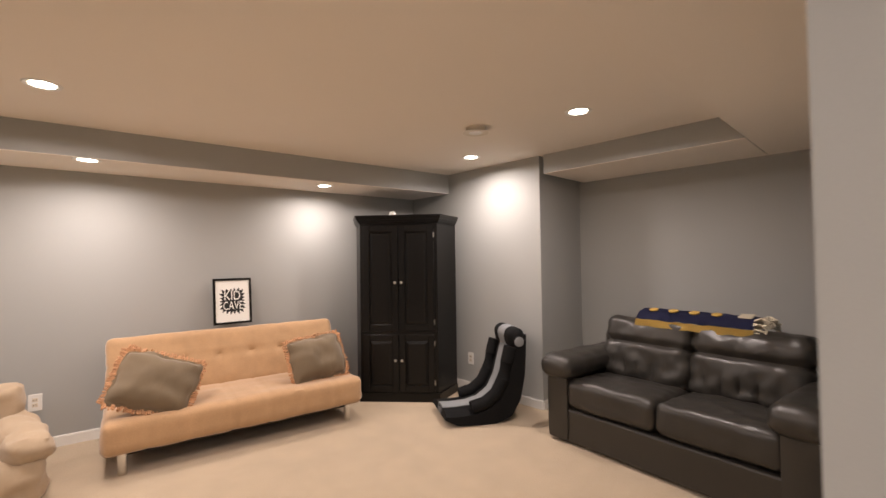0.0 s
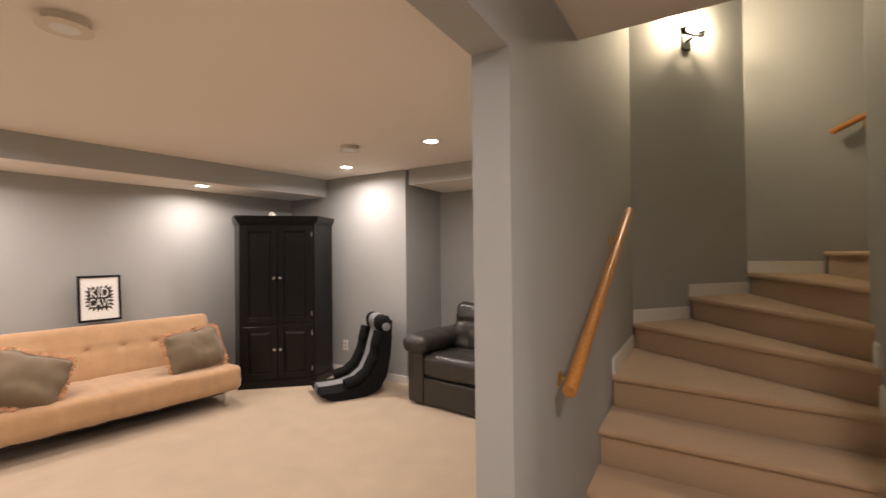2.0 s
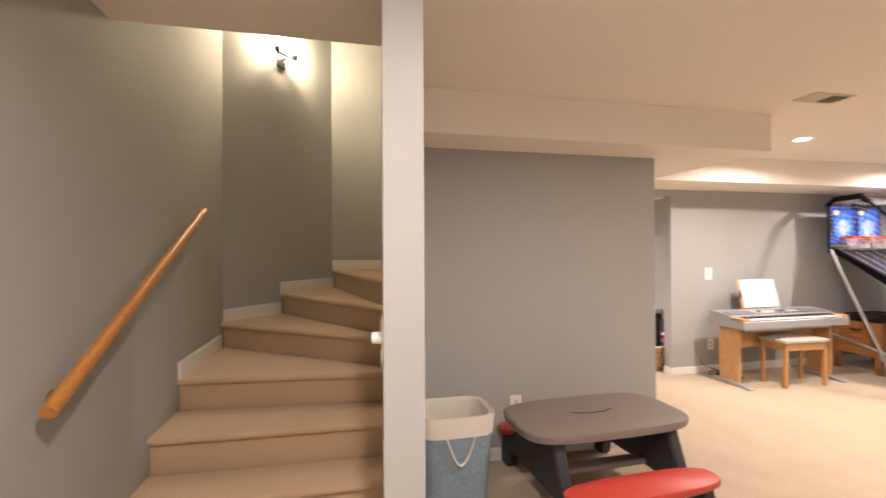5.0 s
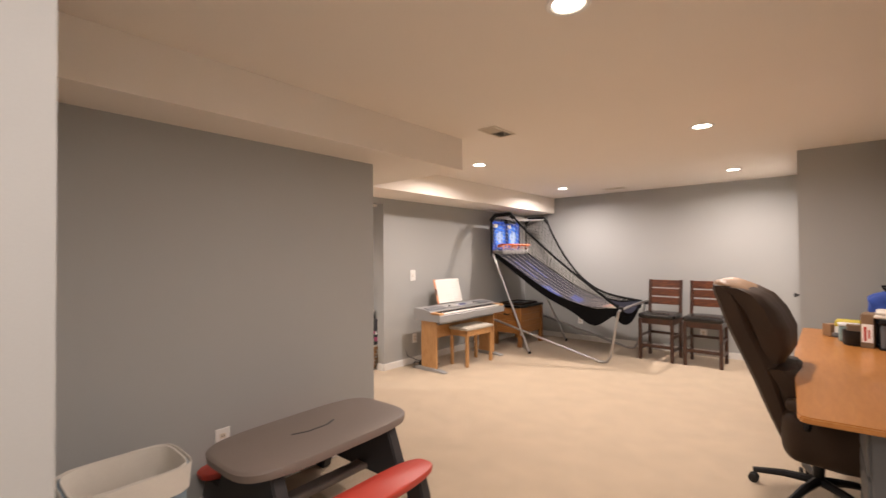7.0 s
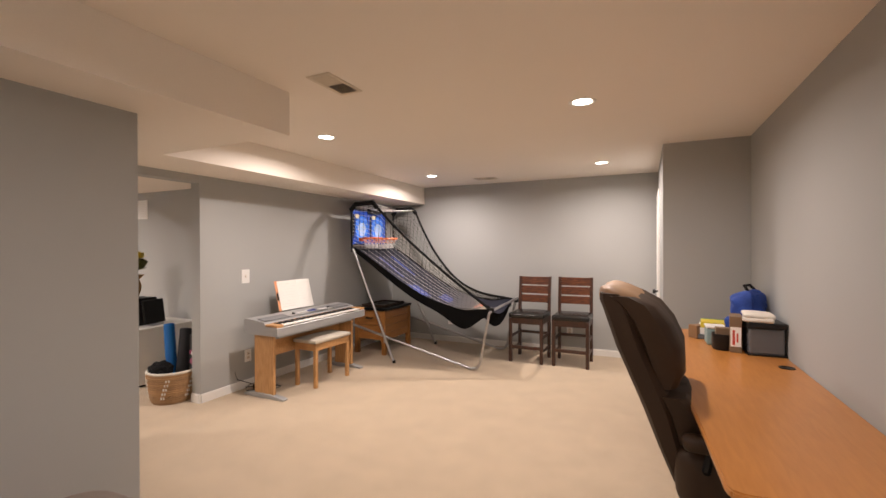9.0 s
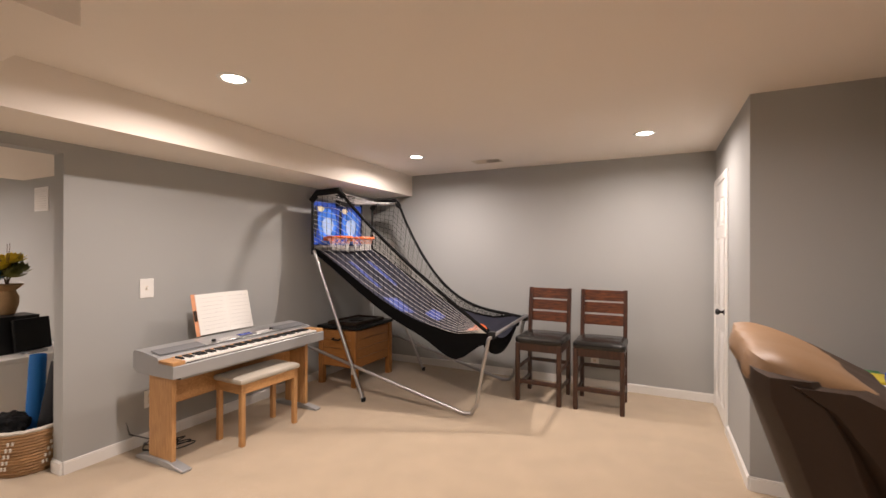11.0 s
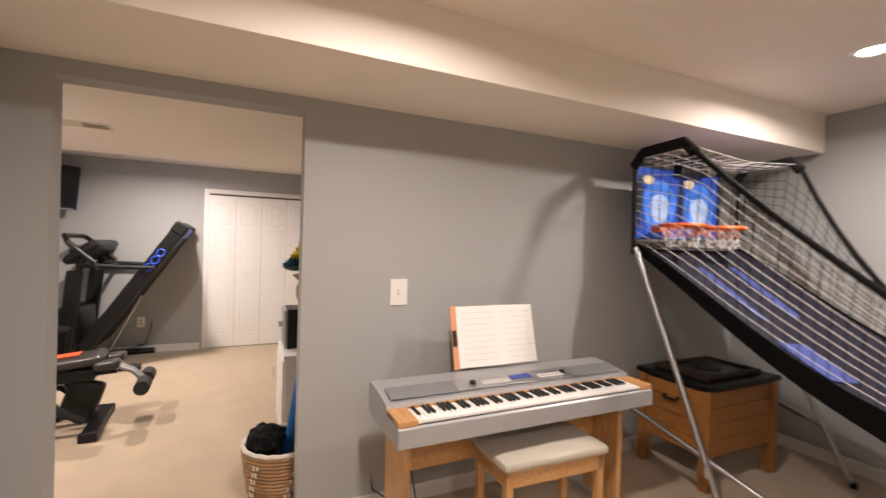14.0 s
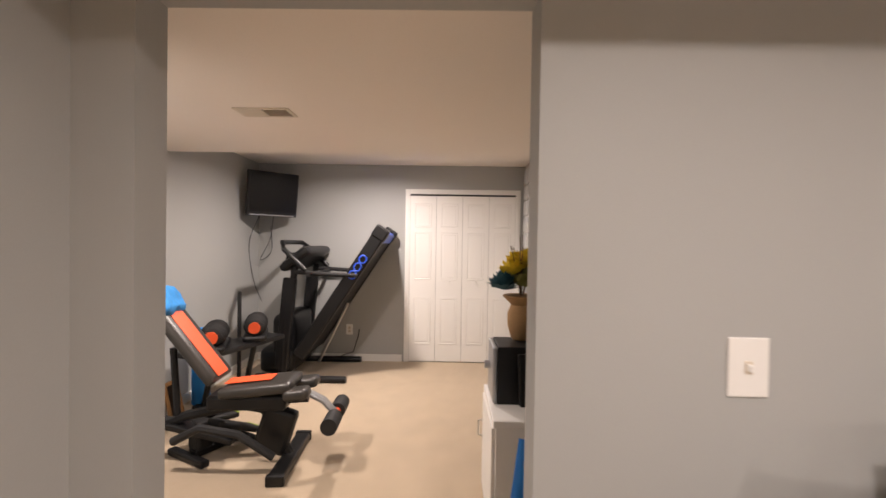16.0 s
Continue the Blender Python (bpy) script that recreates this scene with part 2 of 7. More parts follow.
# stairwell
d = Vector((4.95 - 3.99, 0.36 - RAIL_Y, 0)).normalized()
nrm = Vector((-d.y, d.x, 0))
a, b = Vector((3.99, RAIL_Y, 0)), Vector((4.95, 0.36, 0))
setting("wall_diagonal", prism(bmesh.new(), [(p.x, p.y) for p in (a, b, b + nrm * 0.12, a + nrm * 0.12)], 0, UP), "wall_paint", "grey painted diagonal wall of the winding stairs")
setting("wall_stairwell_east", box(4.95, 5.07, BLK_Y, 0.36, 0, UP), "wall_paint", "grey painted wall")
setting("wall_stairwell_south", box(BLK_X + 0.12, 4.95, -1.02, -0.90, 0, UP), "wall_paint", "grey painted wall")
setting("wall_stairwell_top", box(2.15, 2.33, 0.0, 1.27, CEIL + 0.15, UP), "wall_paint", "grey painted wall")
# the wall with the small opening
bm = bmesh.new()
wx0, wx1, wy0, wy1, ox0, ox1, oz0, oz1 = 1.50, 3.29, NEWEL_B, NEWEL_Y, 1.95, 2.43, 1.23, 1.97
for x0, x1, z0, z1 in ((wx0, ox0, 0, CEIL), (ox0, ox1, 0, oz0), (ox0, ox1, oz1, CEIL), (ox1, wx1, 0, CEIL), (2.33, wx1, CEIL, UP)):
    add_box(bm, x0, x1, wy0, wy1, z0, z1)
prism(bm, ((ox0, oz0 - 0.002), (ox1, oz0 - 0.002), (ox1, oz0 + 0.21)), -wy1, -wy0, Matrix(((1, 0, 0, 0), (0, 0, -1, 0), (0, 1, 0, 0), (0, 0, 0, 1))))
for v in bm.verts:
    v.co.y -= 0.08 * (v.co.x - 1.5)
setting("wall_newel", bm, "wall_paint", "grey painted wall beside the stairs with a square opening")
setting("wall_block", add_box(box(BLK_X, BLK_X + 0.12, BLK_Y, -0.06, 0, CEIL), BLK_X, BLK_X + 0.12, BLK_Y, -0.06, CEIL, UP), "wall_paint", "grey painted wall enclosing the stairs")
RET_Y = -2.30                                   # where the return meets the doorway wall
setting("wall_return", prism(bmesh.new(), [(BLK_X + 0.12, BLK_Y - 0.02), (PIANO, RET_Y), (PIANO, RET_Y + 0.14), (BLK_X + 0.12, BLK_Y + 0.12)], 0, CEIL), "wall_paint", "grey painted wall")
# wall with the doorway to the gym
DOOR0, DOOR1, DOORZ = -3.437, -2.458, 2.068
bm = bmesh.new()
add_box(bm, PIANO, PIANO + 0.12, S, DOOR0, 0, CEIL)
add_box(bm, PIANO, PIANO + 0.12, DOOR0, DOOR1, DOORZ, CEIL)
add_box(bm, PIANO, PIANO + 0.12, DOOR1, -0.9, 0, CEIL)
setting("wall_doorway", bm, "wall_paint", "grey painted wall with a cased-free doorway")
setting("wall_south", box(WEST, PIANO + 0.12, S - 0.12, S, 0, CEIL), "wall_paint", "grey painted wall")
setting("wall_west", box(WEST - 0.12, WEST, S, RAIL_Y, 0, CEIL), "wall_paint", "grey painted wall")
CLX, CLY = 0.67, -5.19
setting("wall_closet", box(WEST, CLX, CLY - 0.1, CLY, 0, CEIL), "wall_paint", "grey painted wall of a closet")
bm = bmesh.new()
CD0, CD1 = -6.74, -6.10
for y0, y1, z0, z1 in ((S, CD0, 0, CEIL), (CD0, CD1, 2.04, CEIL), (CD1, CLY - 0.1, 0, CEIL)):
    add_box(bm, CLX - 0.1, CLX, y0, y1, z0, z1)
setting("wall_closet_door", bm, "wall_paint", "grey painted wall round a closet door")
# gym
GN, GS, GE = -0.92, -4.14, 8.80
setting("wall_gym_north", box(PIANO + 0.12, GE, GN, GN + 0.12, 0, 2.45), "wall_paint", "grey painted wall")
setting("wall_gym_south", box(PIANO + 0.12, GE, GS - 0.12, GS, 0, 2.45), "wall_paint", "grey painted wall")
setting("wall_gym_east", box(GE, GE + 0.12, GS, GN, 0, 2.45), "wall_paint", "grey painted wall")


# ---- stairs ----
RISE = 0.179
noses = [((2.10, RAIL_Y), (2.09, newel(2.09))), ((2.37, RAIL_Y), (2.36, newel(2.36))), ((2.66, RAIL_Y), (2.62, newel(2.62))), ((3.05, RAIL_Y), (2.93, newel(2.93))),
         ((3.93, RAIL_Y), (3.07, newel(3.07))), ((4.42, 0.80), (3.18, newel(3.18))), ((4.95, 0.36), (3.29, -0.02)), ((4.95, -0.15), (3.29, -0.15)), ((4.95, -0.42), (3.29, -0.42)), ((4.95, -0.69), (3.29, -0.69))]


def step(parent, k, front, back):
    """One carpeted step: a riser block and a tread with a rounded nosing."""
    (ax, ay), (bx, by) = front
    (cx, cy), (dx, dy) = back
    f = Vector((ay - by, bx - ax, 0)).normalized()
    mid_f, mid_b = Vector(((ax + bx) / 2, (ay + by) / 2, 0)), Vector(((cx + dx) / 2, (cy + dy) / 2, 0))
    if f.dot(mid_b - mid_f) > 0:
        f = -f
    z = k * RISE
    outline = [(ax, ay), (bx, by), (dx, dy), (cx, cy)]
    if k == 5:
        outline = [(ax, ay), (bx, by), (dx, dy), (cx, cy), (3.99, RAIL_Y)]
    inner = [(ax - f.x * 0.028, ay - f.y * 0.028), (bx - f.x * 0.028, by - f.y * 0.028)] + outline[2:]
    part("riser", prism(bmesh.new(), inner, 0 if k < 3 else z - 2.2 * RISE, z - 0.03), M["stair_carpet"], parent)
    bm = prism(bmesh.new(), outline, z - 0.036, z)
    front_edges = [e for e in bm.edges if all(abs((v.co.x - ax) * f.x + (v.co.y - ay) * f.y) < 1e-4 for v in e.verts) and abs(e.verts[0].co.z - e.verts[1].co.z) < 1e-5]
    bmesh.ops.bevel(bm, geom=front_edges, offset=0.016, segments=4, profile=0.5, affect="EDGES")
    part("tread", bm, M["stair_carpet"], parent, smooth=True)


stairs = tagged(new("stairs"), "winding stairs covered in beige carpet", "stairs", "", "structure")
for k in range(1, 10):
    step(stairs, k, noses[k - 1], noses[k])

# ---- more materials ----
surface("suede", (0.47, 0.29, 0.15), 0.9, grain=90, vary=0.10, bump=0.25, depth=0.002, blotch=9, spread=0.16, sheen=0.5)
surface("pillow_cloth", (0.17, 0.125, 0.075), 0.85, grain=300, vary=0.15, bump=0.3, blotch=6, spread=0.12, sheen=0.3)
surface("fringe", (0.55, 0.30, 0.16), 0.9, grain=120, vary=0.45, bump=0.5, blotch=40, spread=0.3)
surface("black_lacquer", (0.006, 0.0055, 0.005), 0.34, grain=40, vary=0.2, bump=0.05, blotch=3, spread=0.2)
surface("black_fabric", (0.009, 0.009, 0.0095), 0.85, grain=260, vary=0.25, bump=0.3, blotch=6, spread=0.15)
surface("grey_fabric", (0.23, 0.24, 0.25), 0.8, grain=260, vary=0.15, bump=0.3, blotch=6, spread=0.1)
surface("black_leather", (0.033, 0.030, 0.026), 0.36, grain=130, vary=0.15, bump=0.22, depth=0.0015, blotch=7, spread=0.15)
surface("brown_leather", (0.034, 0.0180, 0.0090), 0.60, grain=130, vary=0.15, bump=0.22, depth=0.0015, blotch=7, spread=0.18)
# tan: brown leather with top light in its colour; also a carton's own tan
surface("lit_leather_and_carton", (0.245, 0.144, 0.072), 0.5, grain=130, vary=0.1, bump=0.2, blotch=7, spread=0.12)
surface("slipcover", (0.40, 0.30, 0.20), 0.9, grain=260, vary=0.12, bump=0.3, blotch=5, spread=0.10, sheen=0.2)
surface("chrome", (0.72, 0.72, 0.72), 0.22, 1.0, grain=30, vary=0.03, bump=0.0, spread=0.05)
surface("nickel", (0.62, 0.60, 0.56), 0.3, 1.0, grain=30, vary=0.03, bump=0.0, spread=0.05)
surface("brass", (0.70, 0.50, 0.22), 0.3, 1.0, grain=30, vary=0.05, bump=0.0, spread=0.05)
surface("steel_tube", (0.50, 0.50, 0.51), 0.38, 1.0, grain=60, vary=0.05, bump=0.0, spread=0.08)
surface("white_plastic", (0.80, 0.79, 0.76), 0.35, grain=60, vary=0.01, bump=0.0, blotch=5, spread=0.02)
surface("cream_plastic", (0.68, 0.61, 0.50), 0.4, grain=60, vary=0.01, bump=0.0, blotch=5, spread=0.02)
surface("paper_white", (0.85, 0.84, 0.80), 0.8, grain=90, vary=0.02, bump=0.02, spread=0.03)
surface("ink", (0.01, 0.01, 0.01), 0.6, grain=60, vary=0.1, bump=0.0, spread=0.05)
surface("print_grey", (0.36, 0.36, 0.36), 0.7, grain=60, vary=0.05, bump=0.0, spread=0.05)
surface("navy_knit", (0.018, 0.022, 0.075), 0.9, grain=300, vary=0.25, bump=0.6, depth=0.003, blotch=8, spread=0.1)
surface("gold_knit", (0.50, 0.33, 0.08), 0.9, grain=300, vary=0.25, bump=0.6, depth=0.003, blotch=8, spread=0.1)
surface("cream_knit", (0.62, 0.56, 0.44), 0.9, grain=300, vary=0.2, bump=0.6, depth=0.003, blotch=8, spread=0.1)
surface("black_plastic", (0.008, 0.008, 0.0085), 0.4, grain=120, vary=0.1, bump=0.05, spread=0.1)
wood("oak_rail", (0.42, 0.17, 0.035), (0.62, 0.27, 0.065), 0.35, 10, (2, 14, 14), 0.2)

for key, level in (("black_lacquer", 0.25), ("black_fabric", 0.15), ("brown_leather", 0.35), ("black_plastic", 0.35)):
    M[key].node_tree.nodes["Principled BSDF"].inputs["Specular IOR Level"].default_value = level


def soft_box(bm, sx, sy, sz, r, cuts=(8, 8, 4), puff=0.0, wrinkle=0.0, seed=0, carve=None, m=None, pinch=0.0):
    """An upholstered block, centred on the origin: rounded edges, bulging faces, wrinkles, and seams carved into it."""
    tmp = bmesh.new()
    nx, ny, nz = cuts
    grid = {}

    def vert(i, j, k):
        key = (i, j, k)
        if key not in grid:
            grid[key] = tmp.verts.new(((i / nx - 0.5) * sx, (j / ny - 0.5) * sy, (k / nz - 0.5) * sz))
        return grid[key]

    for i in range(nx):
        for j in range(ny):
            for k in (0, nz):
                tmp.faces.new((vert(i, j, k), vert(i + 1, j, k), vert(i + 1, j + 1, k), vert(i, j + 1, k)))
    for i in range(nx):
        for k in range(nz):
            for j in (0, ny):
                tmp.faces.new((vert(i, j, k), vert(i + 1, j, k), vert(i + 1, j, k + 1), vert(i, j, k + 1)))
    for j in range(ny):
        for k in range(nz):
            for i in (0, nx):
                tmp.faces.new((vert(i, j, k), vert(i, j + 1, k), vert(i, j + 1, k + 1), vert(i, j, k + 1)))
    h = Vector((sx / 2, sy / 2, sz / 2))
    for v in tmp.verts:
        p = v.co.copy()
        u = Vector((p.x / h.x, p.y / h.y, p.z / h.z))
        inner = Vector([max(-(h[a] - r), min(h[a] - r, p[a])) for a in range(3)])
        d = p - inner
        n = d.normalized() if d.length > 1e-9 else Vector((0, 0, 0))
        q = inner + n * min(r, d.length) if d.length > r else p
        bulge = puff * (1 - u.x ** 2) * (1 - u.y ** 2)
        q.z += math.copysign(bulge, u.z) if abs(u.z) > 0.3 else 0
        if pinch:
            e = max(abs(u.x), abs(u.y))
            q.z *= 1 - pinch * e ** 4
        if wrinkle:
            q += n * wrinkle * noise.noise(Vector((p.x * 7 + seed, p.y * 11, p.z * 9 + seed))) + n * wrinkle * 0.5 * noise.noise(Vector((p.x * 23, p.y * 17 + seed, p.z * 20)))
        if carve:
            q -= n * carve(p)
        v.co = q
    if m is not None:
        tmp.transform(m)
    merge(bm, tmp)
    return bm


def groove(x, at, width, depth):
    """How deep a seam at `at` is felt at x."""
    return depth * math.exp(-((x - at) / width) ** 2)


def letters(parent, text, m, size, material, label=""):
    """Raised lettering in the built-in font, as a mesh."""
    cu = bpy.data.curves.new("lettering", "FONT")
    cu.body, cu.size, cu.extrude, cu.align_x = text, size, 0.0008, "CENTER"
    tmp = bpy.data.objects.new("tmp", cu)
    scene.collection.objects.link(tmp)
    bpy.context.view_layer.update()
    me = bpy.data.meshes.new_from_object(tmp.evaluated_get(bpy.context.evaluated_depsgraph_get()))
    bpy.data.objects.remove(tmp)
    me.materials.clear()
    me.materials.append(material)
    me.transform(m)
    ob = new("lettering", me)
    ob.parent = parent
    if label:
        ob["label"] = label
    return ob


# ---- family room: futon, pillows, print ----
def futon(m):
    base = thing("futon", m, "tan suede click-clack futon sofa with tufted back, upright", "sofa")
    w = 1.86
    cols = [-w / 2 + w * i / 7 for i in range(1, 7)]

    def seat_carve(p):
        return sum(groove(p.x, c, 0.014, 0.006) for c in cols) + (groove(p.y, 0.06, 0.016, 0.008) if p.z > 0 else 0)

    def back_carve(p):
        return sum(groove(p.x, c, 0.016, 0.0025) for c in cols) + groove(p.y, 0.03, 0.016, 0.009) + sum(0.02 * math.exp(-((p.x - c) / 0.03) ** 2 - ((p.y - 0.03) / 0.03) ** 2) for c in cols)

    part("seat", soft_box(bmesh.new(), w, 0.80, 0.25, 0.055, (72, 16, 6), 0.012, 0.006, 3, seat_carve, pose(0, 0.40, 0.285)), M["suede"], base, smooth=True)
    part("backrest", soft_box(bmesh.new(), w, 0.58, 0.17, 0.06, (72, 16, 5), 0.012, 0.006, 9, back_carve, pose(0, 0.755, 0.615, 72)), M["suede"], base, smooth=True)
    part("frame", box(-w / 2 + 0.12, w / 2 - 0.12, 0.1, 0.75, 0.13, 0.18), M["black_plastic"], base)
    for x in (-w / 2 + 0.12, w / 2 - 0.12):
        for y in (0.09, 0.70):
            part("leg", lathe(bmesh.new(), ((0.028, 0), (0.030, 0.004), (0.030, 0.16)), 16, (x, y, 0)), M["chrome"], base, "chrome leg", smooth=True)
    return base


futon(pose(2.05, 4.68, 0, 0, 0, -7.7) @ Matrix.Diagonal((1, 1, 0.92, 1)))


def pillow(m, seed):
    base = thing("throw_pillow", m, "olive brown throw pillow edged with tan fringe, on the futon", "pillow", "pillows on the futon")
    part("cushion", soft_box(bmesh.new(), 0.46, 0.36, 0.15, 0.05, (22, 18, 6), 0.02, 0.02, seed, None, None, 0.75), M["pillow_cloth"], base, smooth=True)
    bm = bmesh.new()
    rnd = random.Random(seed)
    for side in range(4):
        n, ln = (46, 0.46) if side % 2 == 0 else (36, 0.36)
        for i in range(n):
            u = (i + 0.5) / n * ln - ln / 2
            off = (0.36 if side % 2 == 0 else 0.46) / 2 - 0.012
            out = rnd.uniform(0.028, 0.042)
            p0, p1 = (u, off, 0), (u + rnd.uniform(-0.012, 0.012), off + out, rnd.uniform(-0.014, 0.014))
            pm = ((p0[0] + p1[0]) / 2, (p0[1] + p1[1]) / 2, rnd.uniform(-0.006, 0.012))
            rot = Matrix.Rotation(side * math.pi / 2, 3, "Z")
            tube(bm, [rot @ Vector(p) for p in (p0, pm, p1)], 0.0075, 5, True, 0.006)
    part("fringe_trim", bm, M["fringe"], base, "tan looped fringe", True)


pillow(pose(1.46, 4.93, 0.565, 62, 20, -14) @ Matrix.Diagonal((1.12, 1.10, 1.05, 1)), 5)
pillow(pose(2.68, 4.86, 0.55, 64, -4, -2) @ Matrix.Diagonal((1.08, 1.08, 1, 1)), 8)


def framed_print(m):
    """A black frame, white sheet, a ragged black burst and cut-out words."""
    base = thing("framed_print", m, "black-framed print reading KID CAVE, leaning behind the futon", "picture")
    w, h, t = 0.335, 0.43, 0.02
    bm = bmesh.new()
    for x0, x1, z0, z1 in ((-w / 2, w / 2, 0, t), (-w / 2, w / 2, h - t, h), (-w / 2, -w / 2 + t, t, h - t), (w / 2 - t, w / 2, t, h - t)):
        add_box(bm, x0, x1, -0.012, 0.012, z0, z1, 0.002, 1)
    part("frame", bm, M["black_lacquer"], base)
    part("sheet", box(-w / 2 + t, w / 2 - t, -0.003, 0.006, t, h - t), M["paper_white"], base, "white paper sheet")
    rnd = random.Random(4)
    outline = []
    for i in range(44):
        a = math.tau * i / 44
        sq = 1 / max(abs(math.cos(a)), abs(math.sin(a)) * 0.92)
        r = 0.092 * min(sq, 1.25) * (1.22 if i % 2 == 0 else 0.94) * rnd.uniform(0.95, 1.06)
        outline.append((r * math.cos(a), r * math.sin(a) + 0.215))
    part("burst", prism(bmesh.new(), outline, 0.003, 0.0045, pose(0, 0, 0, 90)), M["ink"], base, "jagged black burst")
    letters(base, "KID", pose(-0.004, -0.0048, 0.226, 90) @ Matrix.Diagonal((0.92, 1.25, 1, 1)), 0.098, M["paper_white"], "white cut-out word")
    letters(base, "CAVE", pose(0.002, -0.0048, 0.136, 90) @ Matrix.Diagonal((0.80, 1.25, 1, 1)), 0.088, M["paper_white"], "white cut-out word")


framed_print(pose(2.19, 5.565, 0.845, -6, 0, -5))


# ---- family room: corner armoire ----
def knob(parent, x, y, z, material, r=0.016):
    bm = lathe(bmesh.new(), ((0.006, 0), (0.006, 0.012), (r * 0.8, 0.016), (r, 0.022), (r * 0.85, 0.030), (r * 0.3, 0.033)), 14)
    bm.transform(pose(x, y, z, 90))
    return part("knob", bm, material, parent, "round metal knob", True)


def panel_door(parent, x0, x1, z0, z1, y, material, knob_x, knob_z):
    """A framed door leaf with a raised panel, its front towards -y."""
    s = 0.062
    bm = bmesh.new()
    for a0, a1, b0, b1 in ((x0, x0 + s, z0, z1), (x1 - s, x1, z0, z1), (x0 + s, x1 - s, z0, z0 + s), (x0 + s, x1 - s, z1 - s, z1)):
        add_box(bm, a0, a1, y - 0.020, y, b0, b1, 0.003, 1)
    door = part("door", bm, material, parent)
    bm = bmesh.new()
    px0, px1, pz0, pz1, b = x0 + s, x1 - s, z0 + s, z1 - s, 0.035
    outer = [bm.verts.new(p) for p in ((px0, y - 0.006, pz0), (px1, y - 0.006, pz0), (px1, y - 0.006, pz1), (px0, y - 0.006, pz1))]
    inner = [bm.verts.new(p) for p in ((px0 + b, y - 0.018, pz0 + b), (px1 - b, y - 0.018, pz0 + b), (px1 - b, y - 0.018, pz1 - b), (px0 + b, y - 0.018, pz1 - b))]
    bm.faces.new(inner)
    for i in range(4):
        bm.faces.new((outer[i], outer[(i + 1) % 4], inner[(i + 1) % 4], inner[i]))
    part("raised_panel", bm, material, door)
    knob(door, knob_x, y - 0.020, knob_z, M["nickel"])
    return door


def armoire(m):
    """A corner cabinet: diagonal front of two tall doors over two short ones, canted sides, cornice and plinth."""
    base = thing("corner_armoire", m, "tall black painted corner armoire with four raised-panel doors", "armoire")
    f = 0.395                             # half the front

    def plan(grow):
        return [(-f - grow, -grow), (f + grow, -grow), (f + 0.165 + grow * 0.8, 0.40 - grow * 0.3), (-0.10, 1.0), (-0.20, 1.0), (-f - 0.15 - grow * 0.8, 0.44 - grow * 0.3)]

    part("body", prism(bmesh.new(), plan(0), 0.07, 1.86), M["black_lacquer"], base)
    part("plinth", prism(bmesh.new(), plan(0.012), 0, 0.09), M["black_lacquer"], base)
    bm = bmesh.new()
    for z0, z1, g in ((1.845, 1.862, 0.012), (1.862, 1.885, 0.024), (1.885, 1.915, 0.034), (1.915, 1.93, 0.042)):
        prism(bm, plan(g), z0, z1)
    part("cornice", bm, M["black_lacquer"], base, "stepped cornice")
    part("rail", box(-f, f, -0.008, 0, 0.685, 0.725), M["black_lacquer"], base)
    for s in (-1, 1):
        x0, x1 = (-f + 0.035, -0.003) if s < 0 else (0.003, f - 0.035)
        panel_door(base, x0, x1, 0.73, 1.82, 0, M["black_lacquer"], s * 0.032, 1.23)
        panel_door(base, x0, x1, 0.105, 0.69, 0, M["black_lacquer"], s * 0.032, 0.43)
    for z in (1.72, 0.82, 0.60, 0.20):
        part("hinge", box(f - 0.040, f - 0.028, -0.024, 0, z - 0.025, z + 0.025, 0.003, 1), M["nickel"], base, "small metal hinge")


armoire(pose(3.50, 4.71, 0, 0, 0, -48) @ Matrix.Diagonal((1, 0.94, 0.975, 1)))
bm = lathe(bmesh.new(), ((0.028, 0), (0.035, 0.008), (0.034, 0.03), (0.024, 0.048), (0.008, 0.055)), 18)
cup = part("camera_pod", bm, M["white_plastic"], None, "", True)
tagged(cup, "small round white plastic pod on top of the armoire", "ornament")
cup.location = (3.54, 4.85, 1.882)


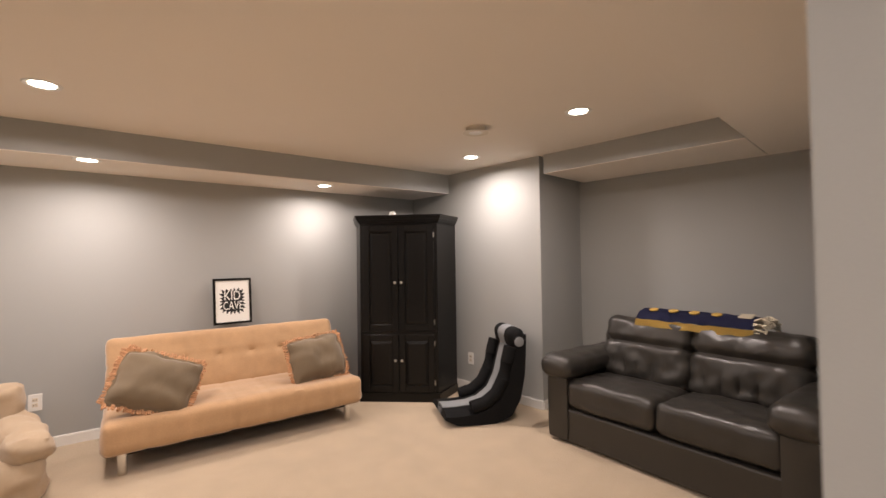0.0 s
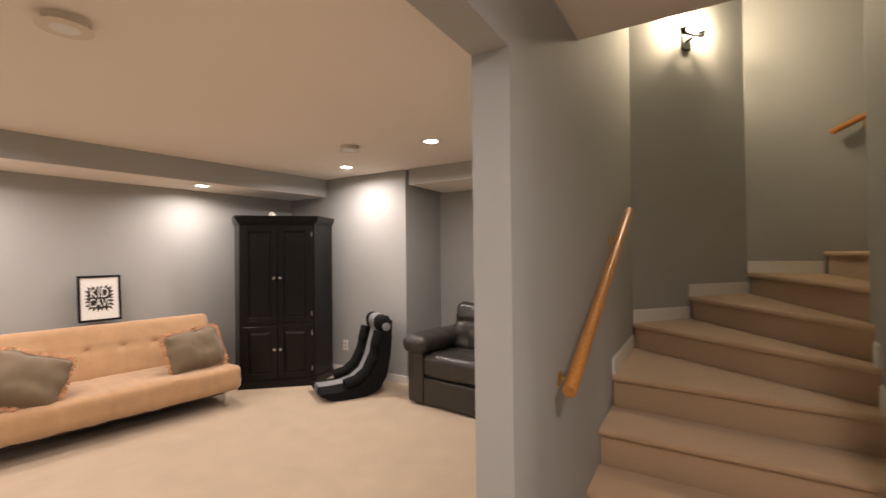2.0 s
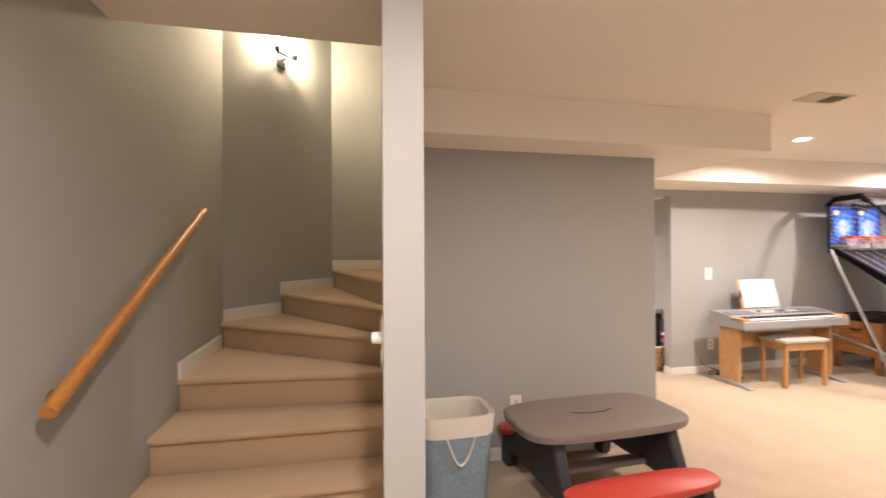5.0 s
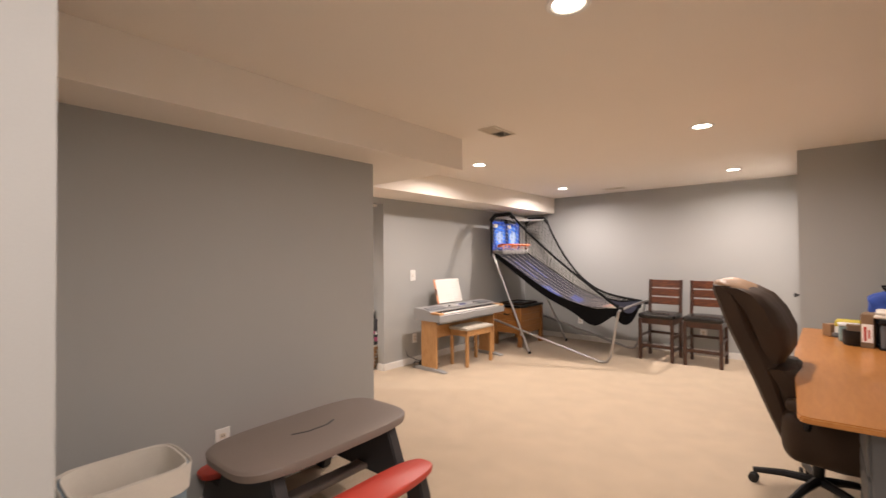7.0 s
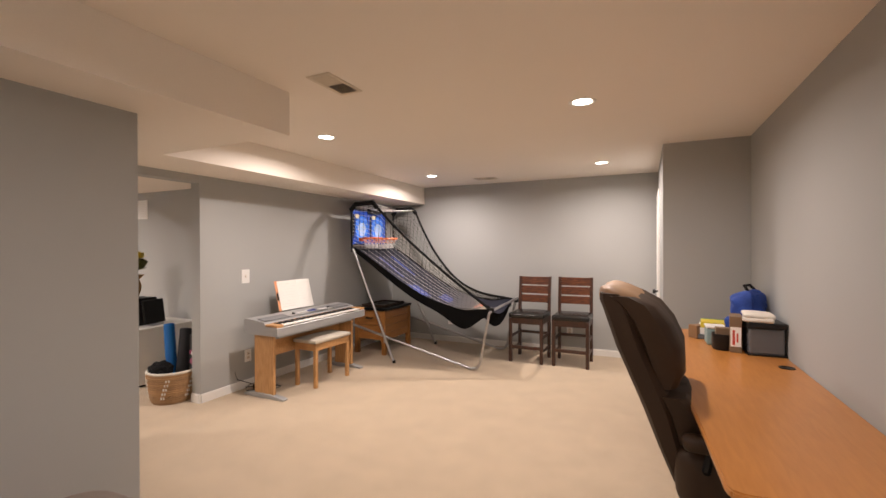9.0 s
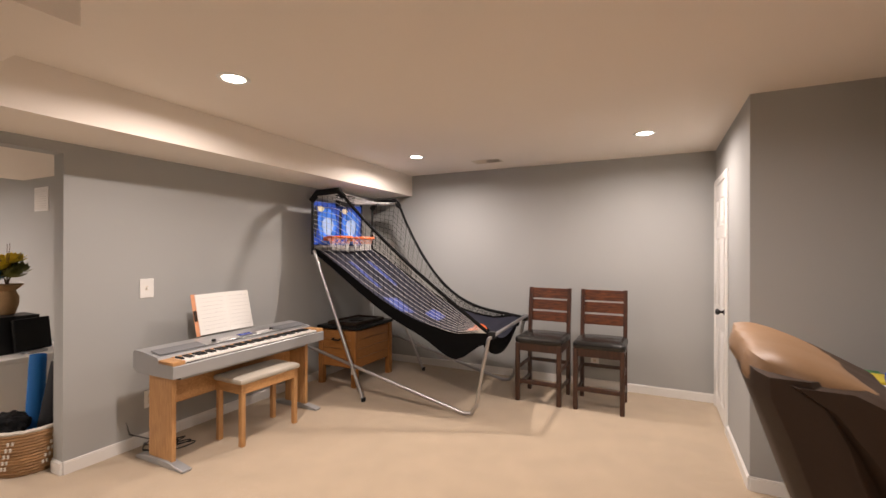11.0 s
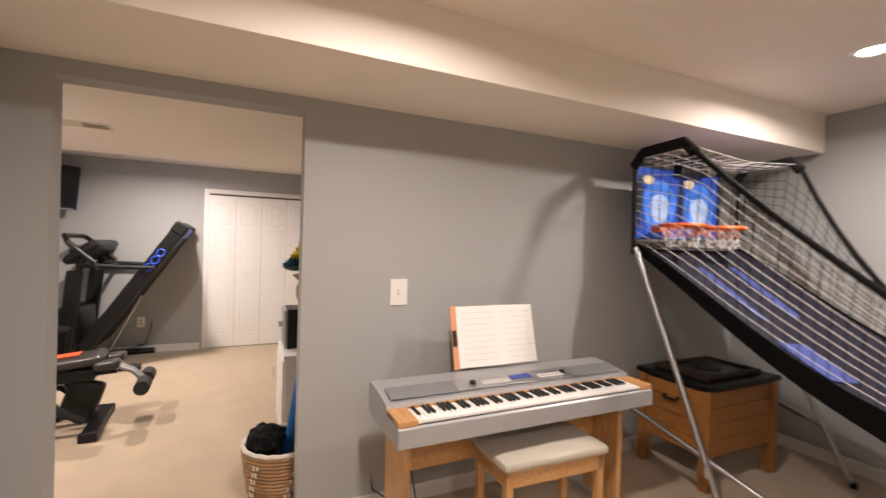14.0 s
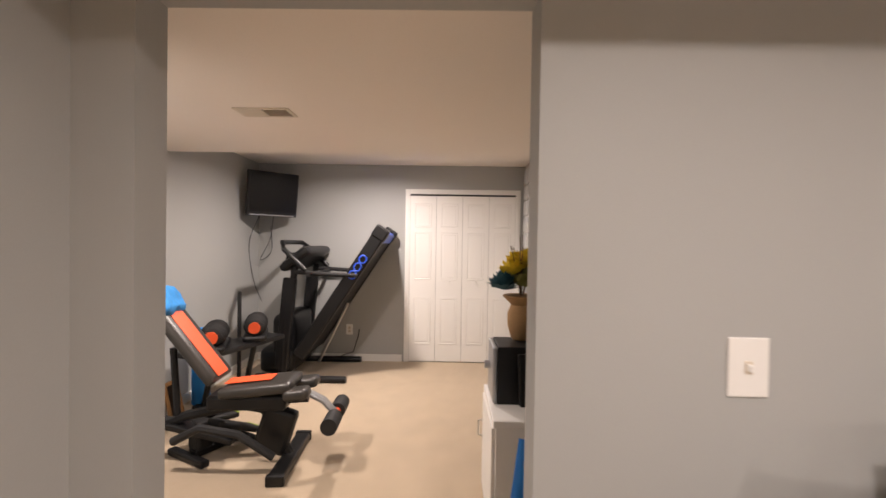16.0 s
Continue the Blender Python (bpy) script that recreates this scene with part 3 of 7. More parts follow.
# ---- family room: floor rocker ----
def rocker(m):
    """An L-shaped padded floor chair: thick black sides, grey stripe down the middle."""
    base = thing("floor_rocker", m, "black padded floor rocker chair with a grey stripe", "chair")
    line = [(0.40, 0.13), (0.30, 0.125), (0.15, 0.13), (0.02, 0.16), (-0.09, 0.24), (-0.16, 0.37), (-0.20, 0.52), (-0.24, 0.66), (-0.27, 0.77)]
    under = [(0.42, 0.075), (0.30, 0.015), (0.12, 0.0), (-0.06, 0.0), (-0.21, 0.055), (-0.30, 0.20), (-0.345, 0.42), (-0.36, 0.62), (-0.365, 0.80)]

    def strip(x0, x1, lift, name, material, label="", rounded=0.03):
        b2 = bmesh.new()
        n = 10
        rows = []
        for (ax, az), (bx, bz) in zip(line, under):
            up = (Vector((ax, az)) - Vector((bx, bz))).normalized()
            ring = []
            for i in range(n + 1):
                u = i / n
                e = 1 - (2 * u - 1) ** 6
                ring.append(b2.verts.new((x0 + (x1 - x0) * u, ax + up.x * (lift - rounded * (1 - e)), az + up.y * (lift - rounded * (1 - e)))))
            for i in range(n, -1, -1):
                u = i / n
                ring.append(b2.verts.new((x0 + (x1 - x0) * u, bx, bz)))
            rows.append(ring)
        for ra, rb in zip(rows, rows[1:]):
            for i in range(len(ra)):
                b2.faces.new((ra[i], ra[(i + 1) % len(ra)], rb[(i + 1) % len(ra)], rb[i]))
        b2.faces.new(rows[0][::-1])
        b2.faces.new(rows[-1])
        return part(name, b2, material, base, label, True)

    strip(-0.235, 0.235, 0.0, "pad", M["black_fabric"])
    strip(-0.075, 0.075, 0.014, "stripe", M["grey_fabric"], "grey fabric stripe", 0.008)
    for s in (-1, 1):
        bm = bmesh.new()
        pts = [Vector((s * 0.19, ax + 0.01, az + 0.025)) for ax, az in line[2:]]
        tube(bm, pts[:-1], 0.058, 14, True, 0.062)
        part("side_bolster", bm, M["black_fabric"], base, smooth=True)
        bm = lathe(bmesh.new(), ((0.045, 0), (0.045, 0.012), (0.036, 0.016)), 24)
        bm.transform(pose(s * 0.228, -0.295, 0.735, 0, s * 90, 0))
        part("speaker", bm, M["grey_fabric"], base, "round grey speaker grille", True)
    part("headrest", soft_box(bmesh.new(), 0.46, 0.16, 0.20, 0.075, (16, 8, 8), 0, 0.004, 2, None, pose(0, -0.300, 0.755, -12)), M["black_fabric"], base, smooth=True)
    part("headrest_patch", soft_box(bmesh.new(), 0.23, 0.165, 0.207, 0.075, (12, 8, 8), 0, 0.003, 2, None, pose(0, -0.295, 0.757, -12)), M["grey_fabric"], base, "grey patch", smooth=True)


rocker(pose(3.80, 3.89, 0, 0, 0, 60) @ Matrix.Diagonal((1.06, 0.95, 0.94, 1)))


# ---- family room: loveseat with throw ----
def loveseat(m):
    base = thing("loveseat", m, "dark brown leather loveseat with plump seat and back cushions", "sofa")
    w = 1.72
    part("base", box(-w / 2 + 0.02, w / 2 - 0.02, 0.04, 0.86, 0.02, 0.27, 0.015), M["black_leather"], base)
    part("back_frame", soft_box(bmesh.new(), w - 0.16, 0.24, 0.72, 0.07, (24, 6, 12), 0, 0.004, 6, None, pose(0, 0.80, 0.46)), M["black_leather"], base, smooth=True)
    for s in (-1, 1):
        bm = soft_box(bmesh.new(), 0.20, 0.86, 0.52, 0.03, (4, 14, 8), 0, 0.003, 3, None, pose(s * (w / 2 - 0.10), 0.45, 0.275))
        part("arm", bm, M["black_leather"], base, smooth=True)
        bm = bmesh.new()
        soft_box(bm, 0.30, 0.92, 0.17, 0.08, (10, 22, 8), 0.012, 0.008, 5 + s, None, pose(s * (w / 2 - 0.10), 0.43, 0.575))
        part("arm_pad", bm, M["black_leather"], base, "plump rolled leather arm pad", smooth=True)
        x = s * 0.345

        def seat_carve(p):
            return groove(p.y, 0.05, 0.015, 0.004) + groove(p.x, 0, 0.015, 0.003)

        part("seat_cushion", soft_box(bmesh.new(), 0.69, 0.66, 0.21, 0.055, (28, 26, 8), 0.02, 0.010, 11 + s, seat_carve, pose(x, 0.36, 0.375, -2)), M["black_leather"], base, smooth=True)

        def back_carve(p):
            fan = sum(0.019 * math.exp(-((p.x - c) / 0.012) ** 2) * max(0, 1 - abs(p.y + 0.13) / 0.12) for c in (-0.24, -0.13, -0.02, 0.09, 0.2))
            return groove(p.y, 0.06, 0.022, 0.035) + fan

        part("back_cushion", soft_box(bmesh.new(), 0.72, 0.52, 0.24, 0.09, (34, 28, 8), 0.03, 0.016, 21 + 3 * s, back_carve, pose(x, 0.655, 0.67, 76)), M["black_leather"], base, smooth=True)
    for x in (-w / 2 + 0.1, w / 2 - 0.1):
        for y in (0.1, 0.8):
            part("foot", box(x - 0.03, x + 0.03, y - 0.03, y + 0.03, 0, 0.03), M["black_plastic"], base)


loveseat(pose(3.665, 2.33, 0, 0, 0, -97))


def throw_blanket(m):
    """A folded knitted throw over the top of the sofa's back."""
    base = thing("throw_blanket", m, "folded navy and gold knitted throw over the loveseat back", "blanket")
    section = [(-0.20, -0.075), (-0.175, -0.025), (-0.12, 0.022), (-0.03, 0.045), (0.07, 0.035), (0.13, 0.0), (0.15, -0.06)]

    def sheet(i0, i1, x0, x1, lift, name, material, label):
        b2 = bmesh.new()
        n = 24
        rows = []
        for i in range(i0, i1 + 1):
            y, z = section[i]
            rows.append([b2.verts.new((x0 + (x1 - x0) * k / n, y, z + lift + 0.010 * noise.noise(Vector((k * 0.45, i * 0.8, 3))))) for k in range(n + 1)])
        for ra, rb in zip(rows, rows[1:]):
            for k in range(n):
                b2.faces.new((ra[k], ra[k + 1], rb[k + 1], rb[k]))
        g = b2.faces[:]
        bmesh.ops.solidify(b2, geom=g, thickness=0.012)
        return part(name, b2, material, base, label, True)

    sheet(0, 1, -0.40, 0.40, 0.0, "gold_band", M["gold_knit"], "gold knitted band")
    sheet(1, 4, -0.40, 0.40, 0.004, "navy_band", M["navy_knit"], "navy knitted band")
    sheet(4, 6, -0.40, 0.40, 0.002, "cream_band", M["cream_knit"], "cream knitted band")
    for i in range(4):
        bm = lathe(bmesh.new(), ((0.034, 0), (0.034, 0.007), (0.026, 0.009)), 20)
        bm.transform(pose(-0.30 + i * 0.15, -0.075, 0.044, 12))
        part("roundel", bm, M["gold_knit"], base, "round gold badge")
    for i in range(3):
        part("stripe", box(0.29, 0.37, -0.10 + i * 0.03, -0.088 + i * 0.03, 0.040 + 0.006 * i, 0.052 + 0.006 * i), M["cream_knit"], base, "cream letter stripe")
    bm = bmesh.new()
    rnd = random.Random(2)
    for i in range(40):
        y, z = section[0][0] + 0.36 * i / 40, 0.03 - 0.12 * max(0, 1 - i / 8) - 0.08 * max(0, (i - 30) / 10)
        tube(bm, [(0.39, y, z), (0.43, y + rnd.uniform(-0.02, 0.02), z + rnd.uniform(-0.01, 0.02)), (0.47, y + rnd.uniform(-0.03, 0.03), z - rnd.uniform(0.0, 0.05))], 0.006, 5)
    part("fringe", bm, M["cream_knit"], base, "cream yarn fringe", True)


throw_blanket(pose(4.44, 2.26, 0.958, 0, 0, -96))


# ---- family room: slip-covered armchair at the edge ----
def armchair(m):
    base = thing("slipcovered_armchair", m, "beige slip-covered armchair with loose draped skirt", "armchair")
    part("cover", soft_box(bmesh.new(), 0.86, 0.86, 0.40, 0.09, (24, 24, 10), 0.02, 0.03, 4, None, pose(0, 0, 0.27)), M["slipcover"], base, smooth=True)
    for s in (-1, 1):
        part("arm", soft_box(bmesh.new(), 0.22, 0.86, 0.24, 0.10, (8, 20, 8), 0, 0.025, 7 + s, None, pose(s * 0.36, 0, 0.52)), M["slipcover"], base, smooth=True)
    part("backrest", soft_box(bmesh.new(), 0.86, 0.24, 0.55, 0.10, (20, 8, 14), 0, 0.025, 9, None, pose(0, 0.36, 0.62)), M["slipcover"], base, smooth=True)
    for x in (-0.36, 0.36):
        for y in (-0.36, 0.36):
            part("foot", box(x - 0.025, x + 0.025, y - 0.025, y + 0.025, 0, 0.09), M["black_plastic"], base)


armchair(pose(0.40, 4.97, 0, 0, 0, 8) @ Matrix.Diagonal((1, 1, 0.70, 1)))

# ---- stairs: handrail, sconce, skirting ----
def handrail(m_from, m_to, wall_y):
    base = tagged(new("handrail"), "round honey oak handrail on brass brackets beside the stairs", "handrail")
    a, b = Vector(m_from), Vector(m_to)
    d = (b - a).normalized()
    bm = bmesh.new()
    tube(bm, [a, a + d * 0.012, b - d * 0.012, b], 0.024, 18)
    part("rail", bm, M["oak_rail"], base, smooth=True)
    for u in (0.10, 0.84):
        p = a.lerp(b, u)
        bm = bmesh.new()
        tube(bm, [p - Vector((0, 0, 0.02)), p + Vector((0, 0.012, -0.055)), Vector((p.x, wall_y - 0.004, p.z - 0.075))], 0.007, 10)
        q = lathe(bmesh.new(), ((0.030, 0), (0.030, 0.004), (0.012, 0.012)), 18)
        q.transform(Matrix.Translation((p.x, wall_y, p.z - 0.075)) @ pose(0, 0, 0, 90))
        merge(bm, q)
        part("bracket", bm, M["brass"], base, "brass bracket", True)
    return base


handrail((1.815, 1.09, 0.97), (3.28, 1.09, 1.70), RAIL_Y)
upper = tagged(new("handrail"), "honey oak handrail end on the upper stair wall", "handrail")
part("rail", tube(bmesh.new(), [(4.89, -0.20, 2.38), (4.89, -0.88, 2.72)], 0.024, 16), M["oak_rail"], upper, smooth=True)
part("bracket", tube(bmesh.new(), [(4.89, -0.4, 2.46), (4.90, -0.4, 2.40), (4.95, -0.4, 2.39)], 0.007, 8), M["brass"], upper, "brass bracket")

glow("bulb_glow", (1.0, 0.86, 0.62), 60.0)


def sconce(m):
    """A dark wall sconce: back plate, arm, and two upright bulbs in clear cups."""
    base = thing("wall_sconce", m, "dark bronze wall sconce with two lit bulbs above the stairs", "wall lamp")
    part("back_plate", box(-0.05, 0.05, -0.02, 0, -0.17, 0.05, 0.008), M["black_plastic"], base)
    bm = bmesh.new()
    tube(bm, [(-0.10, -0.075, -0.07), (0.10, -0.075, -0.07)], 0.010, 10)
    tube(bm, [(0, 0, -0.10), (0, -0.075, -0.10), (0, -0.075, -0.07)], 0.010, 10)
    part("arm", bm, M["black_plastic"], base, smooth=True)
    for s in (-1, 1):
        part("cup", lathe(bmesh.new(), ((0.010, -0.075), (0.024, -0.065), (0.028, -0.03), (0.020, -0.028)), 16, (s * 0.10, -0.075, 0)), M["black_plastic"], base, smooth=True)
        part("bulb", lathe(bmesh.new(), ((0.012, -0.03), (0.024, 0.005), (0.028, 0.03), (0.018, 0.055), (0.004, 0.062)), 16, (s * 0.10, -0.075, 0)), M["bulb_glow"], base, "lit frosted bulb", True)
        lamp = bpy.data.lights.new("sconce_lamp", "POINT")
        lamp.energy, lamp.shadow_soft_size, lamp.color = 21, 0.03, (1.0, 0.77, 0.50)
        ob = new("sconce_lamp", lamp)
        ob.location = m @ Vector((s * 0.10, -0.075, 0.03))
        for child in base.children:
            if child.name.startswith("bulb"):
                child.visible_shadow = False


sconce(Matrix.Translation(Vector((3.99, RAIL_Y, 3.27)).lerp(Vector((4.95, 0.36, 3.27)), 0.46)) @ pose(0, 0, 0, 0, 0, math.degrees(math.atan2(0.36 - RAIL_Y, 0.96))))

# skirting on walls and stairs
SK = 0.085


def skirting(name, x0, y0, x1, y1, z=0.0, h=SK, t=0.014):
    """A white baseboard along a wall line, on its left-hand side, with a rounded top."""
    d = Vector((x1 - x0, y1 - y0, 0))
    ln = d.length
    ob = box(0, ln, 0.0005, t, 0, h - 0.012)
    add_box(ob, 0, ln, 0.0005, t * 0.65, h - 0.012, h, 0.003, 1)
    ob.transform(Matrix.Translation((x0, y0, z)) @ Matrix.Rotation(math.atan2(d.y, d.x), 4, "Z"))
    return tagged(part(name, ob, M["white_paint"]), "white painted baseboard", "baseboard", "", "structure")


# each runs with its room on the left
for line in ((EAST, north(EAST), -2.0, north(-2.0)), (EAST, 3.55, EAST, north(EAST)), (5.05, 3.55, EAST, 3.55), (5.05, RAIL_Y + 0.12, 5.05, 3.55), (1.50, RAIL_Y + 0.12, 5.05, RAIL_Y + 0.12), (1.50, RAIL_Y, 1.50, RAIL_Y + 0.12), (2.10, RAIL_Y, 1.50, RAIL_Y),
             (1.5, newel(1.5), 2.09, newel(2.09)), (1.5, NEWEL_B, 1.5, NEWEL_Y), (BLK_X, newel(BLK_X, NEWEL_B), 1.5, NEWEL_B), (BLK_X, BLK_Y, BLK_X, newel(BLK_X, NEWEL_B)), (PIANO, RET_Y, BLK_X, BLK_Y),
             (PIANO, DOOR1, PIANO, RET_Y), (PIANO + 0.12, DOOR1, PIANO, DOOR1), (PIANO, DOOR0, PIANO + 0.12, DOOR0), (PIANO, S, PIANO, DOOR0), (CLX, S, PIANO, S), (CLX, CD0 - 0.06, CLX, S), (CLX, CLY, CLX, CD1 + 0.06),
             (WEST, CLY, CLX, CLY), (WEST, RAIL_Y, WEST, CLY), (GE, GN, PIANO + 0.12, GN), (GE, -2.68, GE, GN), (PIANO + 0.12, GS, GE, GS), (PIANO + 0.12, GN, PIANO + 0.12, DOOR1), (PIANO + 0.12, DOOR0, PIANO + 0.12, GS)):
    skirting("baseboard", *line)
B = Vector((3.99, RAIL_Y, 0))
E2 = Vector((4.95, 0.36, 0))
for k, (p, q) in {4: ((3.93, RAIL_Y), (3.05, RAIL_Y)), 5: ((4.42, 0.80), (3.99, RAIL_Y)), 6: ((4.95, 0.36), (4.42, 0.80)), 7: ((4.95, -0.15), (4.95, 0.36))}.items():
    skirting("baseboard", *p, *q, k * RISE, 0.10)
for k in (4, 5):
    skirting("baseboard", *noses[k - 1][1], *noses[k][1], k * RISE, 0.11)


# ---- plates and ceiling fittings ----
def wall_plate(m, kind, label):
    """A white wall plate: a duplex outlet, a toggle switch, or a dimmer knob; its front towards -y."""
    base = thing("wall_switch" if kind != "outlet" else "wall_outlet", m, label, "switch" if kind != "outlet" else "outlet", "wall plates")
    part("plate", box(-0.041, 0.041, -0.006, 0, -0.064, 0.064, 0.003, 2), M["white_plastic"], base)
    if kind == "outlet":
        for z in (-0.020, 0.020):
            part("socket", box(-0.016, 0.016, -0.0085, -0.005, z - 0.014, z + 0.014, 0.004, 2), M["cream_plastic"], base)
            part("slots", add_box(box(-0.008, -0.005, -0.0092, -0.008, z - 0.005, z + 0.006), 0.005, 0.008, -0.0092, -0.008, z - 0.005, z + 0.006), M["ink"], base)
    elif kind == "dimmer":
        q = lathe(bmesh.new(), ((0.019, 0), (0.018, 0.028), (0.014, 0.031)), 18)
        q.transform(pose(0, -0.006, 0, 90))
        part("knob", q, M["white_plastic"], base, smooth=True)
    else:
        part("toggle", box(-0.005, 0.005, -0.016, -0.005, -0.006, 0.010, 0.002, 1, pose(0, 0, 0, 12)), M["white_plastic"], base)
        part("collar", box(-0.008, 0.008, -0.008, -0.005, -0.014, 0.014, 0.001, 1), M["cream_plastic"], base)
    return base


PL = "white plastic duplex outlet low on the grey wall"
wall_plate(pose(EAST, 4.47, 0.34, 0, 0, -90), "outlet", PL)
wall_plate(pose(0.83, north(0.83), 0.37, 0, 0, -6), "outlet", "white plastic outlet with a black plug in it")
wall_plate(pose(1.66, newel(1.66), 1.175, 0, 0, 175.4), "dimmer", "white dimmer switch with a round knob on the stair wall")
wall_plate(pose(BLK_X, -0.93, 0.37, 0, 0, -90), "outlet", PL)
wall_plate(pose(PIANO, -3.945, 1.16, 0, 0, -90) @ Matrix.Diagonal((1.2, 1, 1.12, 1)), "toggle", "white toggle light switch beside the doorway")
wall_plate(pose(PIANO, -3.97, 0.33, 0, 0, -90), "outlet", PL)
wall_plate(pose(1.76, S, 0.30, 0, 0, 180), "outlet", PL)
wall_plate(pose(3.55, S, 0.33, 0, 0, 180), "outlet", PL)
wall_plate(pose(GE, -2.04, 0.38, 0, 0, -90), "outlet", "white outlet with a grey cord plugged in")


def detector(x, y, label):
    base = thing("smoke_detector", pose(x, y, CEIL), label, "smoke detector", "smoke detectors")
    part("housing", lathe(bmesh.new(), ((0.072, 0), (0.072, -0.012), (0.066, -0.030), (0.095, -0.040), (0.012, -0.042)), 28), M["cream_plastic"], base, smooth=True)
    part("grille", lathe(bmesh.new(), ((0.052, -0.034), (0.050, -0.0415), (0.040, -0.043)), 28), M["white_plastic"], base)


detector(3.185, 3.35, "round cream smoke detector on the ceiling")
detector(1.05, 2.88, "round cream smoke detector on the ceiling")


def ceiling_vent(x, y, z, lx, ly):
    """A stamped register with slats along its long side."""
    base = thing("ceiling_vent", pose(x, y, z), "off-white metal ceiling vent with louvred slats", "vent", "ceiling vents")
    bm = bmesh.new()
    t = 0.022
    for x0, x1, y0, y1 in ((-lx / 2, lx / 2, -ly / 2, -ly / 2 + t), (-lx / 2, lx / 2, ly / 2 - t, ly / 2), (-lx / 2, -lx / 2 + t, -ly / 2 + t, ly / 2 - t), (lx / 2 - t, lx / 2, -ly / 2 + t, ly / 2 - t)):
        add_box(bm, x0, x1, y0, y1, -0.007, 0, 0.002, 1)
    part("frame", bm, M["cream_plastic"], base)
    part("backing", box(-lx / 2 + t, lx / 2 - t, -ly / 2 + t, ly / 2 - t, -0.0015, -0.0005), M["ink"], base, "dark duct behind")
    along_x = lx > ly
    n = 7
    w = (ly if along_x else lx) - 2 * t
    for i in range(n):
        u = -w / 2 + w * (i + 0.5) / n
        half = (lx if along_x else ly) / 2 - t
        for a, b, turn in ((-half, -0.004, -1), (0.004, half, 1)):
            q = box(a, b, -w / n * 0.36, w / n * 0.36, -0.0006, 0.0006, 0, 1, pose(0, u, -0.006, turn * 42)) if along_x else box(-w / n * 0.36, w / n * 0.36, a, b, -0.0006, 0.0006, 0, 1, pose(u, 0, -0.006, 0, turn * 42))
            part("slat", q, M["cream_plastic"], base)


ceiling_vent(2.44, -2.73, CEIL, 0.16, 0.31)
ceiling_vent(2.80, -6.38, CEIL, 0.31, 0.16)
ceiling_vent(5.98, -2.19, 2.165, 0.16, 0.31)


# ---- doors ----
def six_panels(parent, w, h, cols, rows, y, material):
    """Moulded panels standing in a door leaf's face towards -y."""
    gx, gap = w / cols, 0.055
    for c in range(cols):
        for z0, z1 in rows:
            x0, x1 = -w / 2 + c * gx + gap, -w / 2 + (c + 1) * gx - gap
            bm = bmesh.new()
            loops = []
            for inset, depth in ((0, 0.0), (0.010, 0.007), (0.022, 0.007), (0.040, 0.001)):
                loops.append([bm.verts.new(p) for p in ((x0 + inset, y - 0.002 + depth - 0.006, z0 + inset), (x1 - inset, y - 0.002 + depth - 0.006, z0 + inset), (x1 - inset, y - 0.002 + depth - 0.006, z1 - inset), (x0 + inset, y - 0.002 + depth - 0.006, z1 - inset))])
            for la, lb in zip(loops, loops[1:]):
                for i in range(4):
                    bm.faces.new((la[i], la[(i + 1) % 4], lb[(i + 1) % 4], lb[i]))
            bm.faces.new(loops[-1])
            part("panel", bm, material, parent)


def casing(name, m, w, h, label):
    """White door trim round an opening of width w and height h, its face towards -y."""
    bm = bmesh.new()
    t = 0.058
    for x0, x1, z0, z1 in ((-w / 2 - t, -w / 2, 0, h + t), (w / 2, w / 2 + t, 0, h + t), (-w / 2, w / 2, h, h + t)):
        add_box(bm, x0, x1, -0.016, -0.0005, z0, z1, 0.004, 2)
        add_box(bm, x0 + (0.02 if x1 - x0 < 0.1 else 0), x1 - (0.02 if x1 - x0 < 0.1 else 0), -0.021, -0.015, z0 + (0.02 if z0 else 0), z1 - 0.02, 0.002, 1)
    ob = setting(name, bm, "white_paint", label, "door trim")
    ob.matrix_world = m


